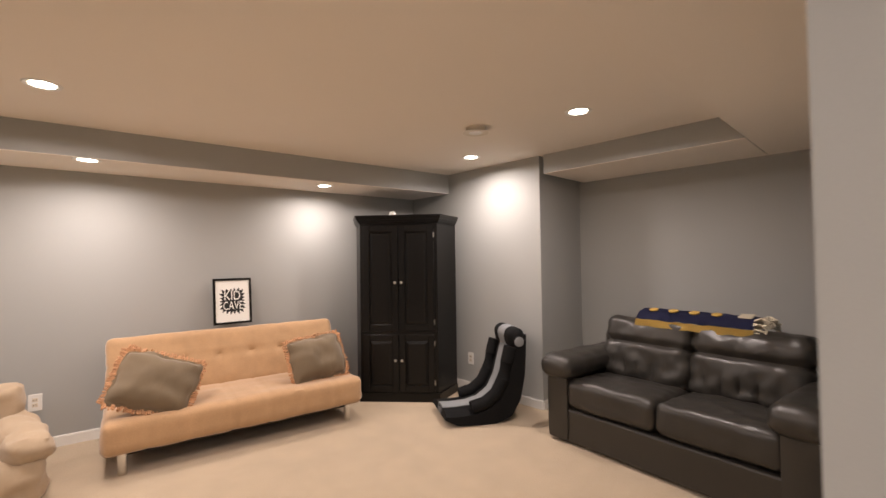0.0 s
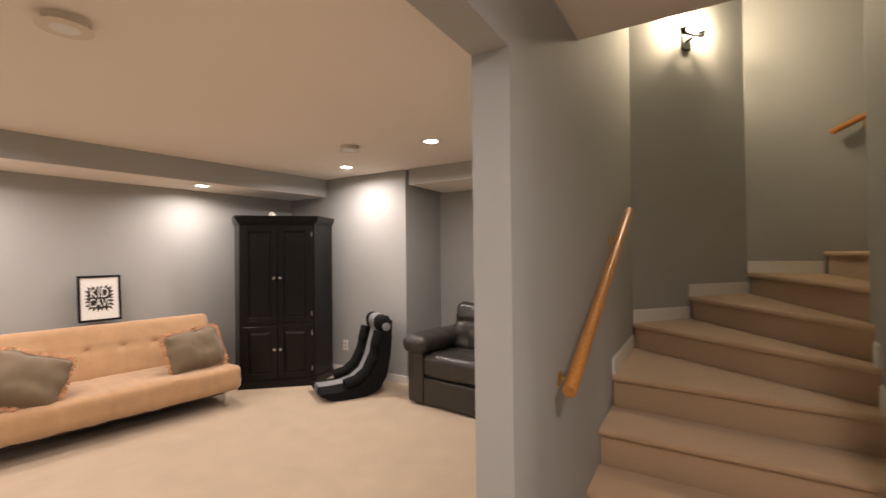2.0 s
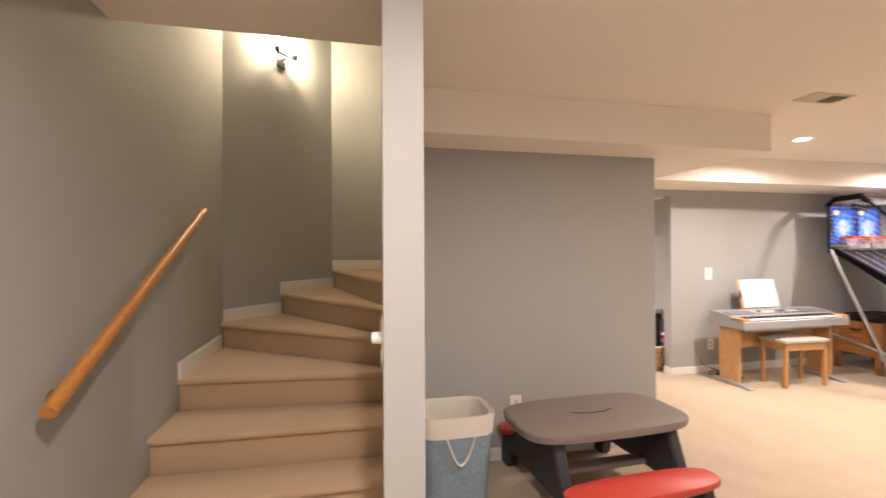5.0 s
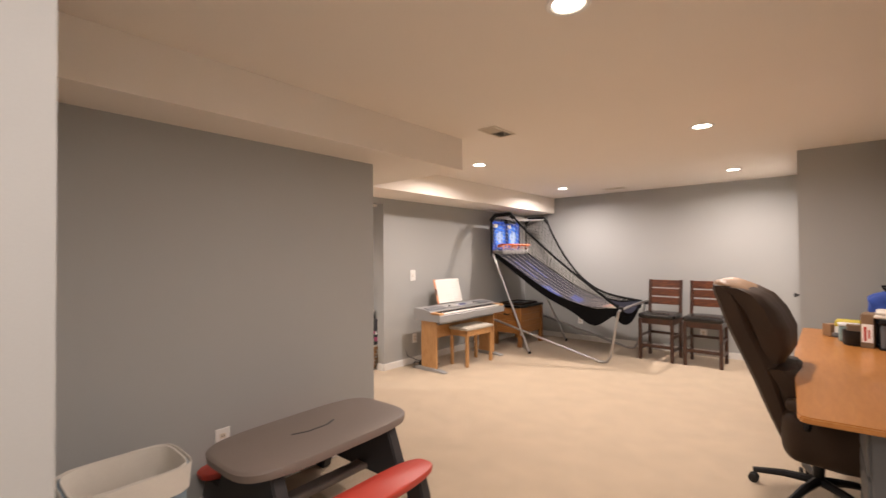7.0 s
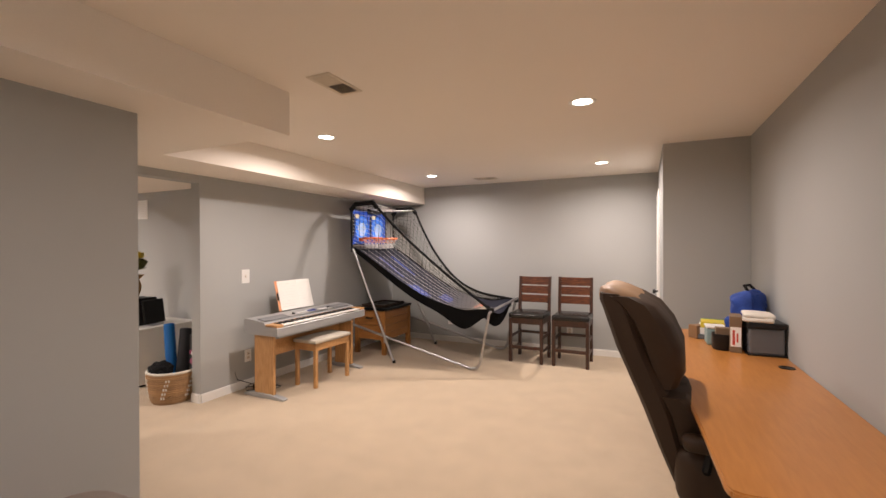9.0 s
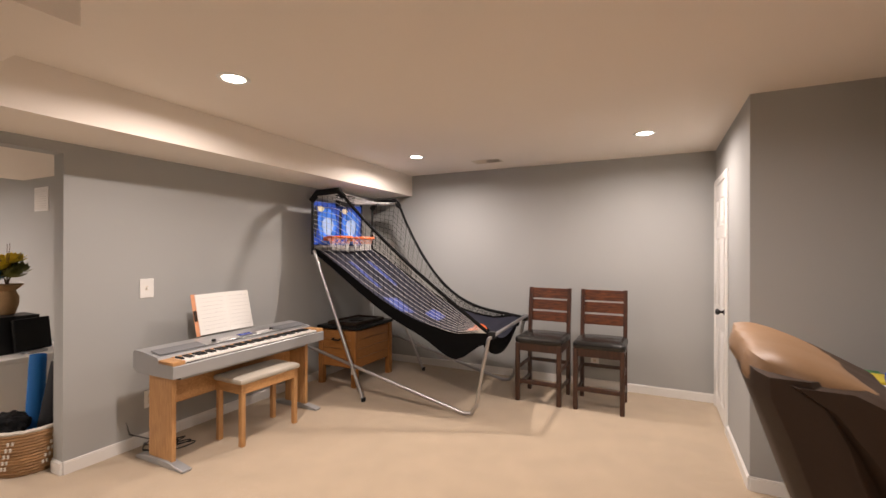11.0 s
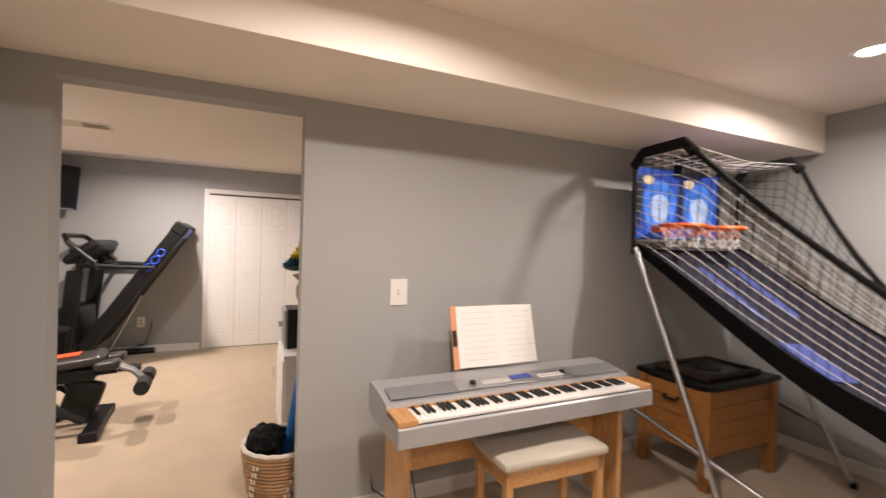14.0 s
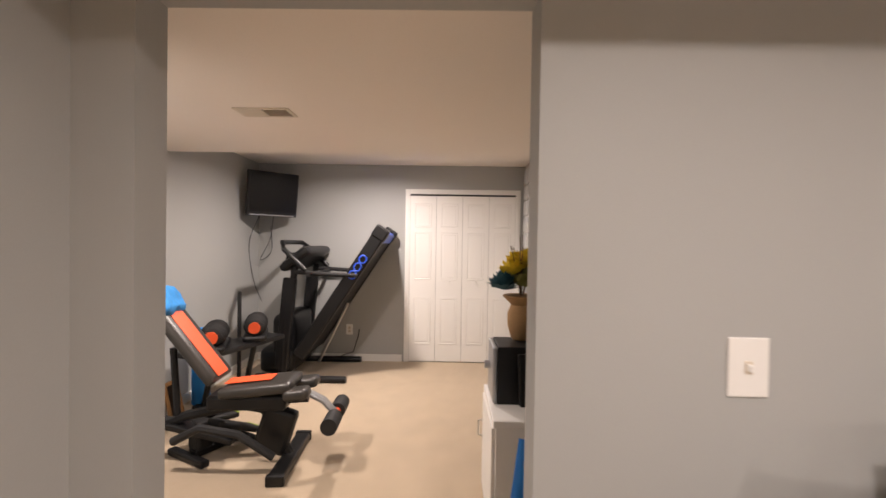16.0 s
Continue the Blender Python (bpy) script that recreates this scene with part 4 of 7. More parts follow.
GDY, GDW, GDH = -3.395, 1.27, 2.035
casing("trim_gym_closet", pose(GE, GDY, 0, 0, 0, -90), GDW, GDH, "white painted casing round the bifold doors")
gym_doors = tagged(new("door_1"), "white six-panel bifold closet doors, closed", "bifold door", "", "structure")
gym_doors.matrix_world = pose(GE, GDY, 0, 0, 0, -90)
part("head_track", box(-GDW / 2, GDW / 2, -0.006, -0.001, GDH - 0.03, GDH), M["ink"], gym_doors, "dark track slot")
for i in range(4):
    lw = GDW / 4
    x = -GDW / 2 + lw * (i + 0.5)
    leaf = part("leaf", box(x - lw / 2 + 0.002, x + lw / 2 - 0.002, -0.012, -0.001, 0.012, GDH - 0.022, 0.002, 1), M["white_paint"], gym_doors)
    for z0, z1 in ((0.22, 0.78), (1.00, 1.57), (1.63, 1.92)):
        bm = bmesh.new()
        loops = []
        for inset, dy in ((0, -0.0062), (0.006, -0.0135), (0.018, -0.0072), (0.036, -0.0120)):
            x0, x1 = x - lw / 2 + 0.055 + inset, x + lw / 2 - 0.055 - inset
            loops.append([bm.verts.new(p) for p in ((x0, dy - 0.006, z0 + inset), (x1, dy - 0.006, z0 + inset), (x1, dy - 0.006, z1 - inset), (x0, dy - 0.006, z1 - inset))])
        for la, lb in zip(loops, loops[1:]):
            for j in range(4):
                bm.faces.new((la[j], la[(j + 1) % 4], lb[(j + 1) % 4], lb[j]))
        bm.faces.new(loops[-1])
        part("panel", bm, M["white_paint"], leaf)
    if i in (1, 2):
        q = lathe(bmesh.new(), ((0.008, 0), (0.008, 0.012), (0.017, 0.018), (0.016, 0.028), (0.006, 0.032)), 14)
        q.transform(pose(x, -0.012, 0.98, 90))
        part("knob", q, M["white_plastic"], leaf, smooth=True)

# the closet door beside the desk, seen edge-on
casing("trim_closet", pose(CLX, (CD0 + CD1) / 2, 0, 0, 0, 90), CD1 - CD0, 2.04, "white painted casing round the closet door")
closet = tagged(new("door_2"), "white panelled closet door, closed, with dark knob", "door", "", "structure")
closet.matrix_world = pose(CLX, (CD0 + CD1) / 2, 0, 0, 0, 90)
leaf = part("leaf", box(-(CD1 - CD0) / 2 + 0.004, (CD1 - CD0) / 2 - 0.004, -0.010, 0.028, 0.012, 2.035, 0.003, 1), M["white_paint"], closet)
six_panels(leaf, CD1 - CD0, 2.03, 2, ((0.16, 0.78), (0.96, 1.56), (1.66, 1.90)), -0.010, M["white_paint"])
q = lathe(bmesh.new(), ((0.026, 0), (0.026, 0.006), (0.010, 0.012), (0.010, 0.030), (0.026, 0.044), (0.022, 0.062), (0.008, 0.066)), 18)
q.transform(pose((CD1 - CD0) / 2 - 0.07, -0.010, 0.95, 90))
part("knob", q, M["black_plastic"], leaf, "dark bronze knob", True)
for z in (0.25, 1.05, 1.83):
    part("hinge", box(-(CD1 - CD0) / 2 - 0.004, -(CD1 - CD0) / 2 + 0.010, -0.018, -0.008, z - 0.095, z + 0.095, 0.003, 1), M["nickel"], closet, "metal hinge")

# ---- toy corner ----
surface("hamper_weave", (0.20, 0.27, 0.32), 0.85, grain=70, vary=0.35, bump=0.4, depth=0.003, blotch=20, spread=0.15)
surface("linen_white", (0.66, 0.62, 0.55), 0.9, grain=200, vary=0.08, bump=0.3, blotch=6, spread=0.08)
surface("toy_taupe", (0.19, 0.155, 0.135), 0.5, grain=180, vary=0.08, bump=0.12, blotch=3, spread=0.05)
surface("toy_dark", (0.035, 0.034, 0.036), 0.55, grain=180, vary=0.08, bump=0.1, blotch=3, spread=0.08)
surface("toy_red", (0.50, 0.055, 0.035), 0.42, grain=180, vary=0.05, bump=0.06, blotch=3, spread=0.05)


def hamper(m):
    """A tapered fabric hamper with a folded white liner and rope handles."""
    base = thing("laundry_hamper", m, "blue-grey woven laundry hamper with white liner and loop handles", "hamper")

    def shell(z0, z1, a0, a1, t, name, material, label=""):
        bm = bmesh.new()
        rings = []
        for a, z in ((a0, z0), (a1, z1), (a1 - t, z1), (a0 - t, z0 + 0.01)):
            ring = []
            for i in range(28):
                th = math.tau * i / 28
                c, s = math.cos(th), math.sin(th)
                k = 1 / (abs(c) ** 5 + abs(s) ** 5) ** 0.2
                ring.append(bm.verts.new((a * c * k, a * 0.82 * s * k, z)))
            rings.append(ring)
        for ra, rb in zip(rings, rings[1:] + rings[:1]):
            for i in range(28):
                bm.faces.new((ra[i], ra[(i + 1) % 28], rb[(i + 1) % 28], rb[i]))
        return part(name, bm, material, base, label, True)

    shell(0.0, 0.55, 0.165, 0.205, 0.008, "body", M["hamper_weave"])
    shell(0.455, 0.56, 0.204, 0.213, 0.004, "liner_fold", M["linen_white"], "white folded liner")
    shell(0.04, 0.56, 0.15, 0.197, 0.006, "liner", M["linen_white"], "white inner liner")
    part("bottom", box(-0.15, 0.15, -0.12, 0.12, 0.004, 0.02), M["linen_white"], base)
    for s in (-1, 1):
        pts = [Vector((-0.075 + 0.15 * i / 12, s * 0.183, 0.46 - 0.14 * math.sin(math.pi * i / 12))) for i in range(13)]
        part("handle", tube(bmesh.new(), pts, 0.011, 8, True, None, 0.5), M["linen_white"], base, "cream cotton loop handle", True)


hamper(pose(2.68, -0.36, 0, 0, 0, 90))


def picnic_table(m):
    """A child's moulded picnic table: rounded top, dark legs, two curved benches."""
    base = thing("toy_picnic_table", m, "child's moulded plastic picnic table, taupe top, red benches", "toy table")
    n = 40

    def slab(hx, hy, z0, z1, power, bow, name, material, label=""):
        bm = bmesh.new()
        rings = []
        for z, k in ((z0, 0.955), (z0 + 0.006, 0.99), (z1 - 0.010, 1.0), (z1 - 0.002, 0.985), (z1, 0.965)):
            ring = []
            for i in range(n * 2):
                th = math.tau * i / (n * 2)
                c, s = math.cos(th), math.sin(th)
                r = 1 / (abs(c) ** power + abs(s) ** power) ** (1 / power)
                x, y = hx * k * c * r, hy * k * s * r
                ring.append(bm.verts.new((x, y + bow * (1 - (x / hx) ** 2) if bow else y, z)))
            rings.append(ring)
        for ra, rb in zip(rings, rings[1:]):
            for i in range(n * 2):
                bm.faces.new((ra[i], ra[(i + 1) % (n * 2)], rb[(i + 1) % (n * 2)], rb[i]))
        bm.faces.new(rings[0][::-1])
        bm.faces.new(rings[-1])
        return part(name, bm, material, base, label, True)

    slab(0.53, 0.28, 0.425, 0.475, 4.2, 0, "tabletop", M["toy_taupe"])
    bm = bmesh.new()
    tube(bm, [(-0.13, -0.02, 0.4765), (-0.06, 0.012, 0.4765), (0.06, 0.012, 0.4765), (0.14, -0.02, 0.4765)], 0.008, 6, True, None, 0.25)
    part("grip_slot", bm, M["toy_dark"], base, "dark moulded grip slot")
    for s in (-1, 1):
        slab(0.44, 0.105, 0.225, 0.262, 3.2, 0, "bench", M["toy_red"], "red moulded bench").location = (0, s * 0.43, 0)
        bm = bmesh.new()
        outline = [(-0.50, 0.0), (-0.40, 0.0), (-0.36, 0.13), (0.36, 0.13), (0.40, 0.0), (0.50, 0.0), (0.50, 0.10), (0.46, 0.225), (0.30, 0.225), (0.22, 0.425), (-0.22, 0.425), (-0.30, 0.225), (-0.46, 0.225), (-0.50, 0.10)]
        prism(bm, outline, -0.035, 0.035, Matrix(((0, 0, 1, s * 0.36), (1, 0, 0, 0), (0, 1, 0, 0), (0, 0, 0, 1))))
        bmesh.ops.bevel(bm, geom=bm.edges[:], offset=0.008, segments=2, affect="EDGES", clamp_overlap=True)
        part("leg_frame", bm, M["toy_dark"], base, "dark grey moulded leg frame", True)
    part("crossbar", box(-0.34, 0.34, -0.05, 0.05, 0.14, 0.17, 0.01), M["toy_taupe"], base)


picnic_table(pose(2.645, -1.225, 0, 0, 0, 92))

# ---- desk and office chair ----
wood("honey_desk", (0.40, 0.16, 0.035), (0.47, 0.20, 0.05), 0.32, 5, (10, 1.2, 10), 0.15)
surface("desk_grey", (0.10, 0.105, 0.11), 0.5, grain=90, vary=0.08, bump=0.08, spread=0.08)


def desk(m):
    """A long worktop with a clipped near corner, on two grey pedestals; x away from the wall, y along it."""
    base = thing("desk", m, "long honey-coloured laminate desk on grey pedestals, beside the wall", "desk")
    bm = prism(bmesh.new(), [(0.004, 0.03), (0.565, 0), (0.595, 0.012), (0.607, 0.04), (0.622, 0.44), (0.655, 1.15), (0.665, 1.60), (0.645, 2.78), (0.004, 2.78)], 0.718, 0.746)
    bmesh.ops.bevel(bm, geom=[e for e in bm.edges], offset=0.006, segments=2, affect="EDGES", clamp_overlap=True)
    part("worktop", bm, M["honey_desk"], base, "honey-coloured laminate worktop", True)
    for y0, y1 in ((0.10, 0.55), (2.2, 2.65)):
        part("pedestal", box(0.04, 0.38, y0, y1, 0.0, 0.717, 0.006), M["desk_grey"], base, "grey pedestal")
        for z in (0.08, 0.32, 0.52):
            part("drawer_front", box(0.38, 0.392, y0 + 0.012, y1 - 0.012, z, z + (0.22 if z < 0.3 else 0.18), 0.004), M["desk_grey"], base)
    part("modesty_panel", box(0.05, 0.07, 0.55, 2.2, 0.30, 0.717), M["desk_grey"], base)
    q = lathe(bmesh.new(), ((0.040, 0), (0.040, 0.004), (0.030, 0.005), (0.028, 0.002)), 24)
    q.transform(pose(0.075, 1.64, 0.746))
    part("cable_grommet", q, M["black_plastic"], base, "black cable grommet", True)


desk(pose(WEST, -2.205, 0) @ Matrix(((1, 0, 0, 0), (0, -1, 0, 0), (0, 0, 1, 0), (0, 0, 0, 1))))


def office_chair(m):
    """A high-backed padded swivel chair, facing -y, on a five-star base."""
    base = thing("office_chair", m, "high-backed brown leather swivel chair pushed up to the desk", "office chair")

    part("seat", soft_box(bmesh.new(), 0.60, 0.60, 0.29, 0.08, (18, 18, 8), 0.02, 0.008, 3, None, pose(0, -0.16, 0.43)), M["brown_leather"], base, smooth=True)

    def padded(name, rear, front, width, seed):
        """An upright pad from a rear and a front side profile of (y, z), rounded towards its sides."""
        bm, n, ring = bmesh.new(), 18, []
        for i in range(n + 1):
            u = 2 * i / n - 1
            e = (1 - abs(u) ** 5) ** 0.5 if abs(u) < 1 else 0.0
            rows = []
            for k, ((ry, rz), (fy, fz)) in enumerate(zip(rear, front)):
                cy, cz = (ry + fy) / 2, (rz + fz) / 2
                x = u * width * (0.80 + 0.20 * min(1.0, k / 3)) / 2
                wob = 0.010 * noise.noise(Vector((x * 9, k * 0.9, seed)))
                rows.append(((x, cy + (ry - cy) * (0.55 + 0.45 * e), cz + (rz - cz) * e), (x, cy + (fy - cy) * (0.45 + 0.55 * e) + wob, cz + (fz - cz) * e)))
            loop = [r[0] for r in rows] + [r[1] for r in reversed(rows)]
            ring.append([bm.verts.new(p) for p in loop])
        for ra, rb in zip(ring, ring[1:]):
            for k in range(len(ra)):
                bm.faces.new((ra[k], ra[(k + 1) % len(ra)], rb[(k + 1) % len(ra)], rb[k]))
        bm.faces.new(ring[0][::-1])
        bm.faces.new(ring[-1])
        return part(name, bm, M["brown_leather"], base, smooth=True)

    rear = ((0.15, 0.36), (0.215, 0.52), (0.275, 0.68), (0.335, 0.83), (0.40, 0.98), (0.45, 1.13), (0.475, 1.20), (0.47, 1.235))
    lean = ((0.06, 0.38), (0.10, 0.52), (0.13, 0.68), (0.19, 0.83), (0.25, 0.98), (0.30, 1.13), (0.33, 1.19), (0.36, 1.225))
    padded("back_shell", rear, lean, 0.52, 3.0)
    padded("backrest", ((0.12, 0.46), (0.16, 0.56), (0.19, 0.68), (0.22, 0.77)), ((-0.02, 0.48), (-0.03, 0.56), (0.0, 0.68), (0.09, 0.765)), 0.50, 7.0)
    padded("head_cushion", ((0.23, 0.79), (0.26, 0.88), (0.30, 1.00), (0.34, 1.11), (0.40, 1.20), (0.44, 1.225)), ((0.13, 0.80), (0.095, 0.87), (0.10, 0.98), (0.15, 1.09), (0.21, 1.17), (0.30, 1.215)), 0.54, 5.0)
    # tan colour stands in for light on top of the brown chair
    part("head_roll", soft_box(bmesh.new(), 0.50, 0.17, 0.24, 0.08, (18, 8, 8), 0, 0.008, 4, None, pose(0, 0.375, 1.20, 20) @ Matrix.Diagonal((0.98, 1.25, 0.40, 1))), M["lit_leather_and_carton"], base, "leather head roll, coloured tan where light falls on its top", smooth=True)
    for s in (-1, 1):
        part("armrest", soft_box(bmesh.new(), 0.09, 0.34, 0.07, 0.03, (6, 12, 5), 0, 0.004, 2, None, pose(s * 0.29, -0.06, 0.60)), M["brown_leather"], base, smooth=True)
        part("arm_support", tube(bmesh.new(), [(s * 0.29, 0.0, 0.58), (s * 0.30, 0.02, 0.50), (s * 0.22, 0.02, 0.40)], 0.018, 8), M["black_plastic"], base, smooth=True)
    part("gas_column", lathe(bmesh.new(), ((0.028, 0.10), (0.028, 0.26), (0.020, 0.26), (0.020, 0.42)), 16), M["black_plastic"], base, smooth=True)
    part("tilt_box", box(-0.09, 0.09, -0.10, 0.12, 0.38, 0.43, 0.01), M["black_plastic"], base)
    for i in range(5):
        a = math.tau * i / 5 + 0.3
        d = Vector((math.cos(a), math.sin(a), 0))
        arm = part("base_spoke", tube(bmesh.new(), [d * 0.02 + Vector((0, 0, 0.115)), d * 0.16 + Vector((0, 0, 0.105)), d * 0.31 + Vector((0, 0, 0.075))], 0.026, 8, True, 0.017), M["black_plastic"], base, smooth=True)
        bm = bmesh.new()
        side = Vector((-d.y, d.x, 0))
        for s in (-1, 1):
            q = lathe(bmesh.new(), ((0.022, -0.009), (0.027, -0.006), (0.027, 0.006), (0.022, 0.009)), 16)
            q.transform(Matrix.Translation(d * 0.31 + side * s * 0.016 + Vector((0, 0, 0.027))) @ Matrix.Rotation(math.atan2(side.y, side.x), 4, "Z") @ pose(0, 0, 0, 0, 90, 0))
            merge(bm, q)
        part("caster", bm, M["black_plastic"], arm, smooth=True)


office_chair(pose(0.545, -3.17, 0, 0, 0, -94))

# things on the desk
surface("clear_bin", (0.13, 0.135, 0.145), 0.22, grain=60, vary=0.05, bump=0.02, spread=0.1)
surface("blue_cloth", (0.02, 0.06, 0.30), 0.8, grain=120, vary=0.3, bump=0.3, blotch=14, spread=0.5)
surface("yellow_card", (0.65, 0.52, 0.04), 0.5, grain=60, vary=0.05, bump=0.0)
surface("green_card", (0.04, 0.22, 0.10), 0.5, grain=60, vary=0.05, bump=0.0)
surface("kraft", (0.20, 0.13, 0.075), 0.8, grain=90, vary=0.1, bump=0.05)
surface("teal_plastic", (0.25, 0.36, 0.36), 0.4, grain=60, vary=0.08, bump=0.02)


def storage_bin(m):
    base = thing("storage_bin", m, "smoky clear plastic storage drawer with black lid on the desk", "storage box")
    part("tub", box(-0.15, 0.15, -0.11, 0.11, 0.006, 0.185, 0.014), M["clear_bin"], base)
    part("lid", box(-0.165, 0.165, -0.125, 0.125, 0.185, 0.225, 0.010), M["black_plastic"], base, "black lid")
    part("frame", box(-0.16, 0.16, -0.12, 0.12, 0.0, 0.012, 0.003), M["black_plastic"], base)


D = 0.746
storage_bin(pose(0.115, -4.25, D, 0, 0, 92) @ Matrix.Diagonal((0.85, 0.88, 0.95, 1)))
towel = thing("folded_towel", pose(0.14, -4.24, D + 0.2138, 0, 0, 80), "folded cream towel on the storage bin", "towel")
for i in range(2):
    part("fold", soft_box(bmesh.new(), 0.26 - 0.02 * i, 0.17, 0.028, 0.013, (14, 10, 4), 0.006, 0.008, i, None, pose(0, 0, 0.014 + 0.024 * i, 0, 0, 5 * i)), M["linen_white"], towel, smooth=True)
pack = thing("blue_backpack", pose(0.12, -4.57, D, 0, 0, 60), "small shiny blue child's backpack on the desk", "backpack")
part("bag", soft_box(bmesh.new(), 0.27, 0.18, 0.36, 0.08, (16, 12, 18), 0.01, 0.03, 6, None, pose(0, 0, 0.20, 8)), M["blue_cloth"], pack, smooth=True)
part("pocket", soft_box(bmesh.new(), 0.20, 0.06, 0.15, 0.028, (10, 5, 8), 0, 0.008, 2, None, pose(0, -0.11, 0.11)), M["blue_cloth"], pack, smooth=True)
part("strap", tube(bmesh.new(), [(-0.07, 0.02, 0.37), (-0.05, -0.02, 0.42), (0.05, -0.02, 0.42), (0.07, 0.02, 0.37)], 0.010, 8), M["black_fabric"], pack, smooth=True)
tall = thing("tall_carton", pose(0.262, -4.25, D, 0, 0, 172), "tall brown kraft carton with a white label on the desk", "box")
part("carton", box(-0.035, 0.035, -0.09, 0.09, 0, 0.24, 0.003, 1), M["kraft"], tall)
part("label_strip", box(-0.030, 0.030, -0.0915, -0.0905, 0.04, 0.17), M["paper_white"], tall, "white label")
part("label_bars", add_box(box(-0.018, -0.004, -0.0925, -0.0915, 0.05, 0.15), 0.004, 0.014, -0.0925, -0.0915, 0.07, 0.13), M["toy_red"], tall, "red printed bars")
mug = thing("pencil_cup", pose(0.335, -4.25, D), "black desk cup with pale paper in it", "pen holder")
part("cup", lathe(bmesh.new(), ((0.060, 0), (0.066, 0.01), (0.068, 0.11), (0.062, 0.11), (0.058, 0.012)), 24), M["black_plastic"], mug, smooth=True)
part("papers", box(-0.045, 0.045, -0.03, 0.03, 0.02, 0.15, 0.004), M["kraft"], mug, "kraft papers")
tray = thing("document_tray", pose(0.32, -4.72, D, 0, 0, 84), "clear tray with papers and yellow folders on the desk", "tray")
part("tray_shell", box(-0.17, 0.17, -0.12, 0.12, 0, 0.035, 0.006), M["clear_bin"], tray)
part("papers", box(-0.155, 0.155, -0.11, 0.11, 0.035, 0.085, 0.003), M["paper_white"], tray, "stack of white papers")
part("green_folder", box(-0.14, 0.02, -0.10, 0.10, 0.085, 0.118, 0.004), M["green_card"], tray, "green folder")
part("yellow_folder", box(-0.02, 0.15, -0.10, 0.11, 0.085, 0.130, 0.004), M["yellow_card"], tray, "yellow folder")
jar = thing("craft_jar", pose(0.36, -4.42, D), "pale plastic tub of craft things on the desk", "jar")
part("tub", box(-0.06, 0.06, -0.07, 0.07, 0, 0.12, 0.012), M["teal_plastic"], jar)
part("lid", box(-0.064, 0.064, -0.074, 0.074, 0.12, 0.135, 0.006), M["white_plastic"], jar)
bag = thing("snack_box", pose(0.45, -4.62, D, 0, 0, 40), "small orange and white carton on the desk", "box")
part("carton", box(-0.05, 0.05, -0.04, 0.04, 0, 0.10, 0.004), M["lit_leather_and_carton"], bag)
part("panel", box(-0.042, 0.042, -0.0415, -0.0405, 0.02, 0.08), M["paper_white"], bag, "white panel")

# ---- digital piano, bench, music ----
wood("maple", (0.42, 0.21, 0.075), (0.58, 0.33, 0.14), 0.42, 9, (8, 8, 1.0), 0.1)
wood("maple_long", (0.42, 0.21, 0.075), (0.58, 0.33, 0.14), 0.42, 9, (8, 1.0, 8), 0.1)
surface("grille_grey", (0.21, 0.215, 0.225), 0.55, 0.2, grain=900, vary=0.25, bump=0.3, depth=0.001, spread=0.03)
surface("piano_grey", (0.38, 0.385, 0.39), 0.42, 0.3, grain=200, vary=0.04, bump=0.03, spread=0.03)
surface("key_white", (0.82, 0.81, 0.77), 0.3, grain=60, vary=0.01, bump=0.0, spread=0.02)
surface("bench_vinyl", (0.47, 0.43, 0.36), 0.5, grain=160, vary=0.06, bump=0.15, spread=0.05)
surface("screen_blue", (0.02, 0.05, 0.30), 0.2, grain=60, vary=0.02, bump=0.0)
surface("orange_print", (0.72, 0.33, 0.17), 0.6, grain=40, vary=0.05, bump=0.0)


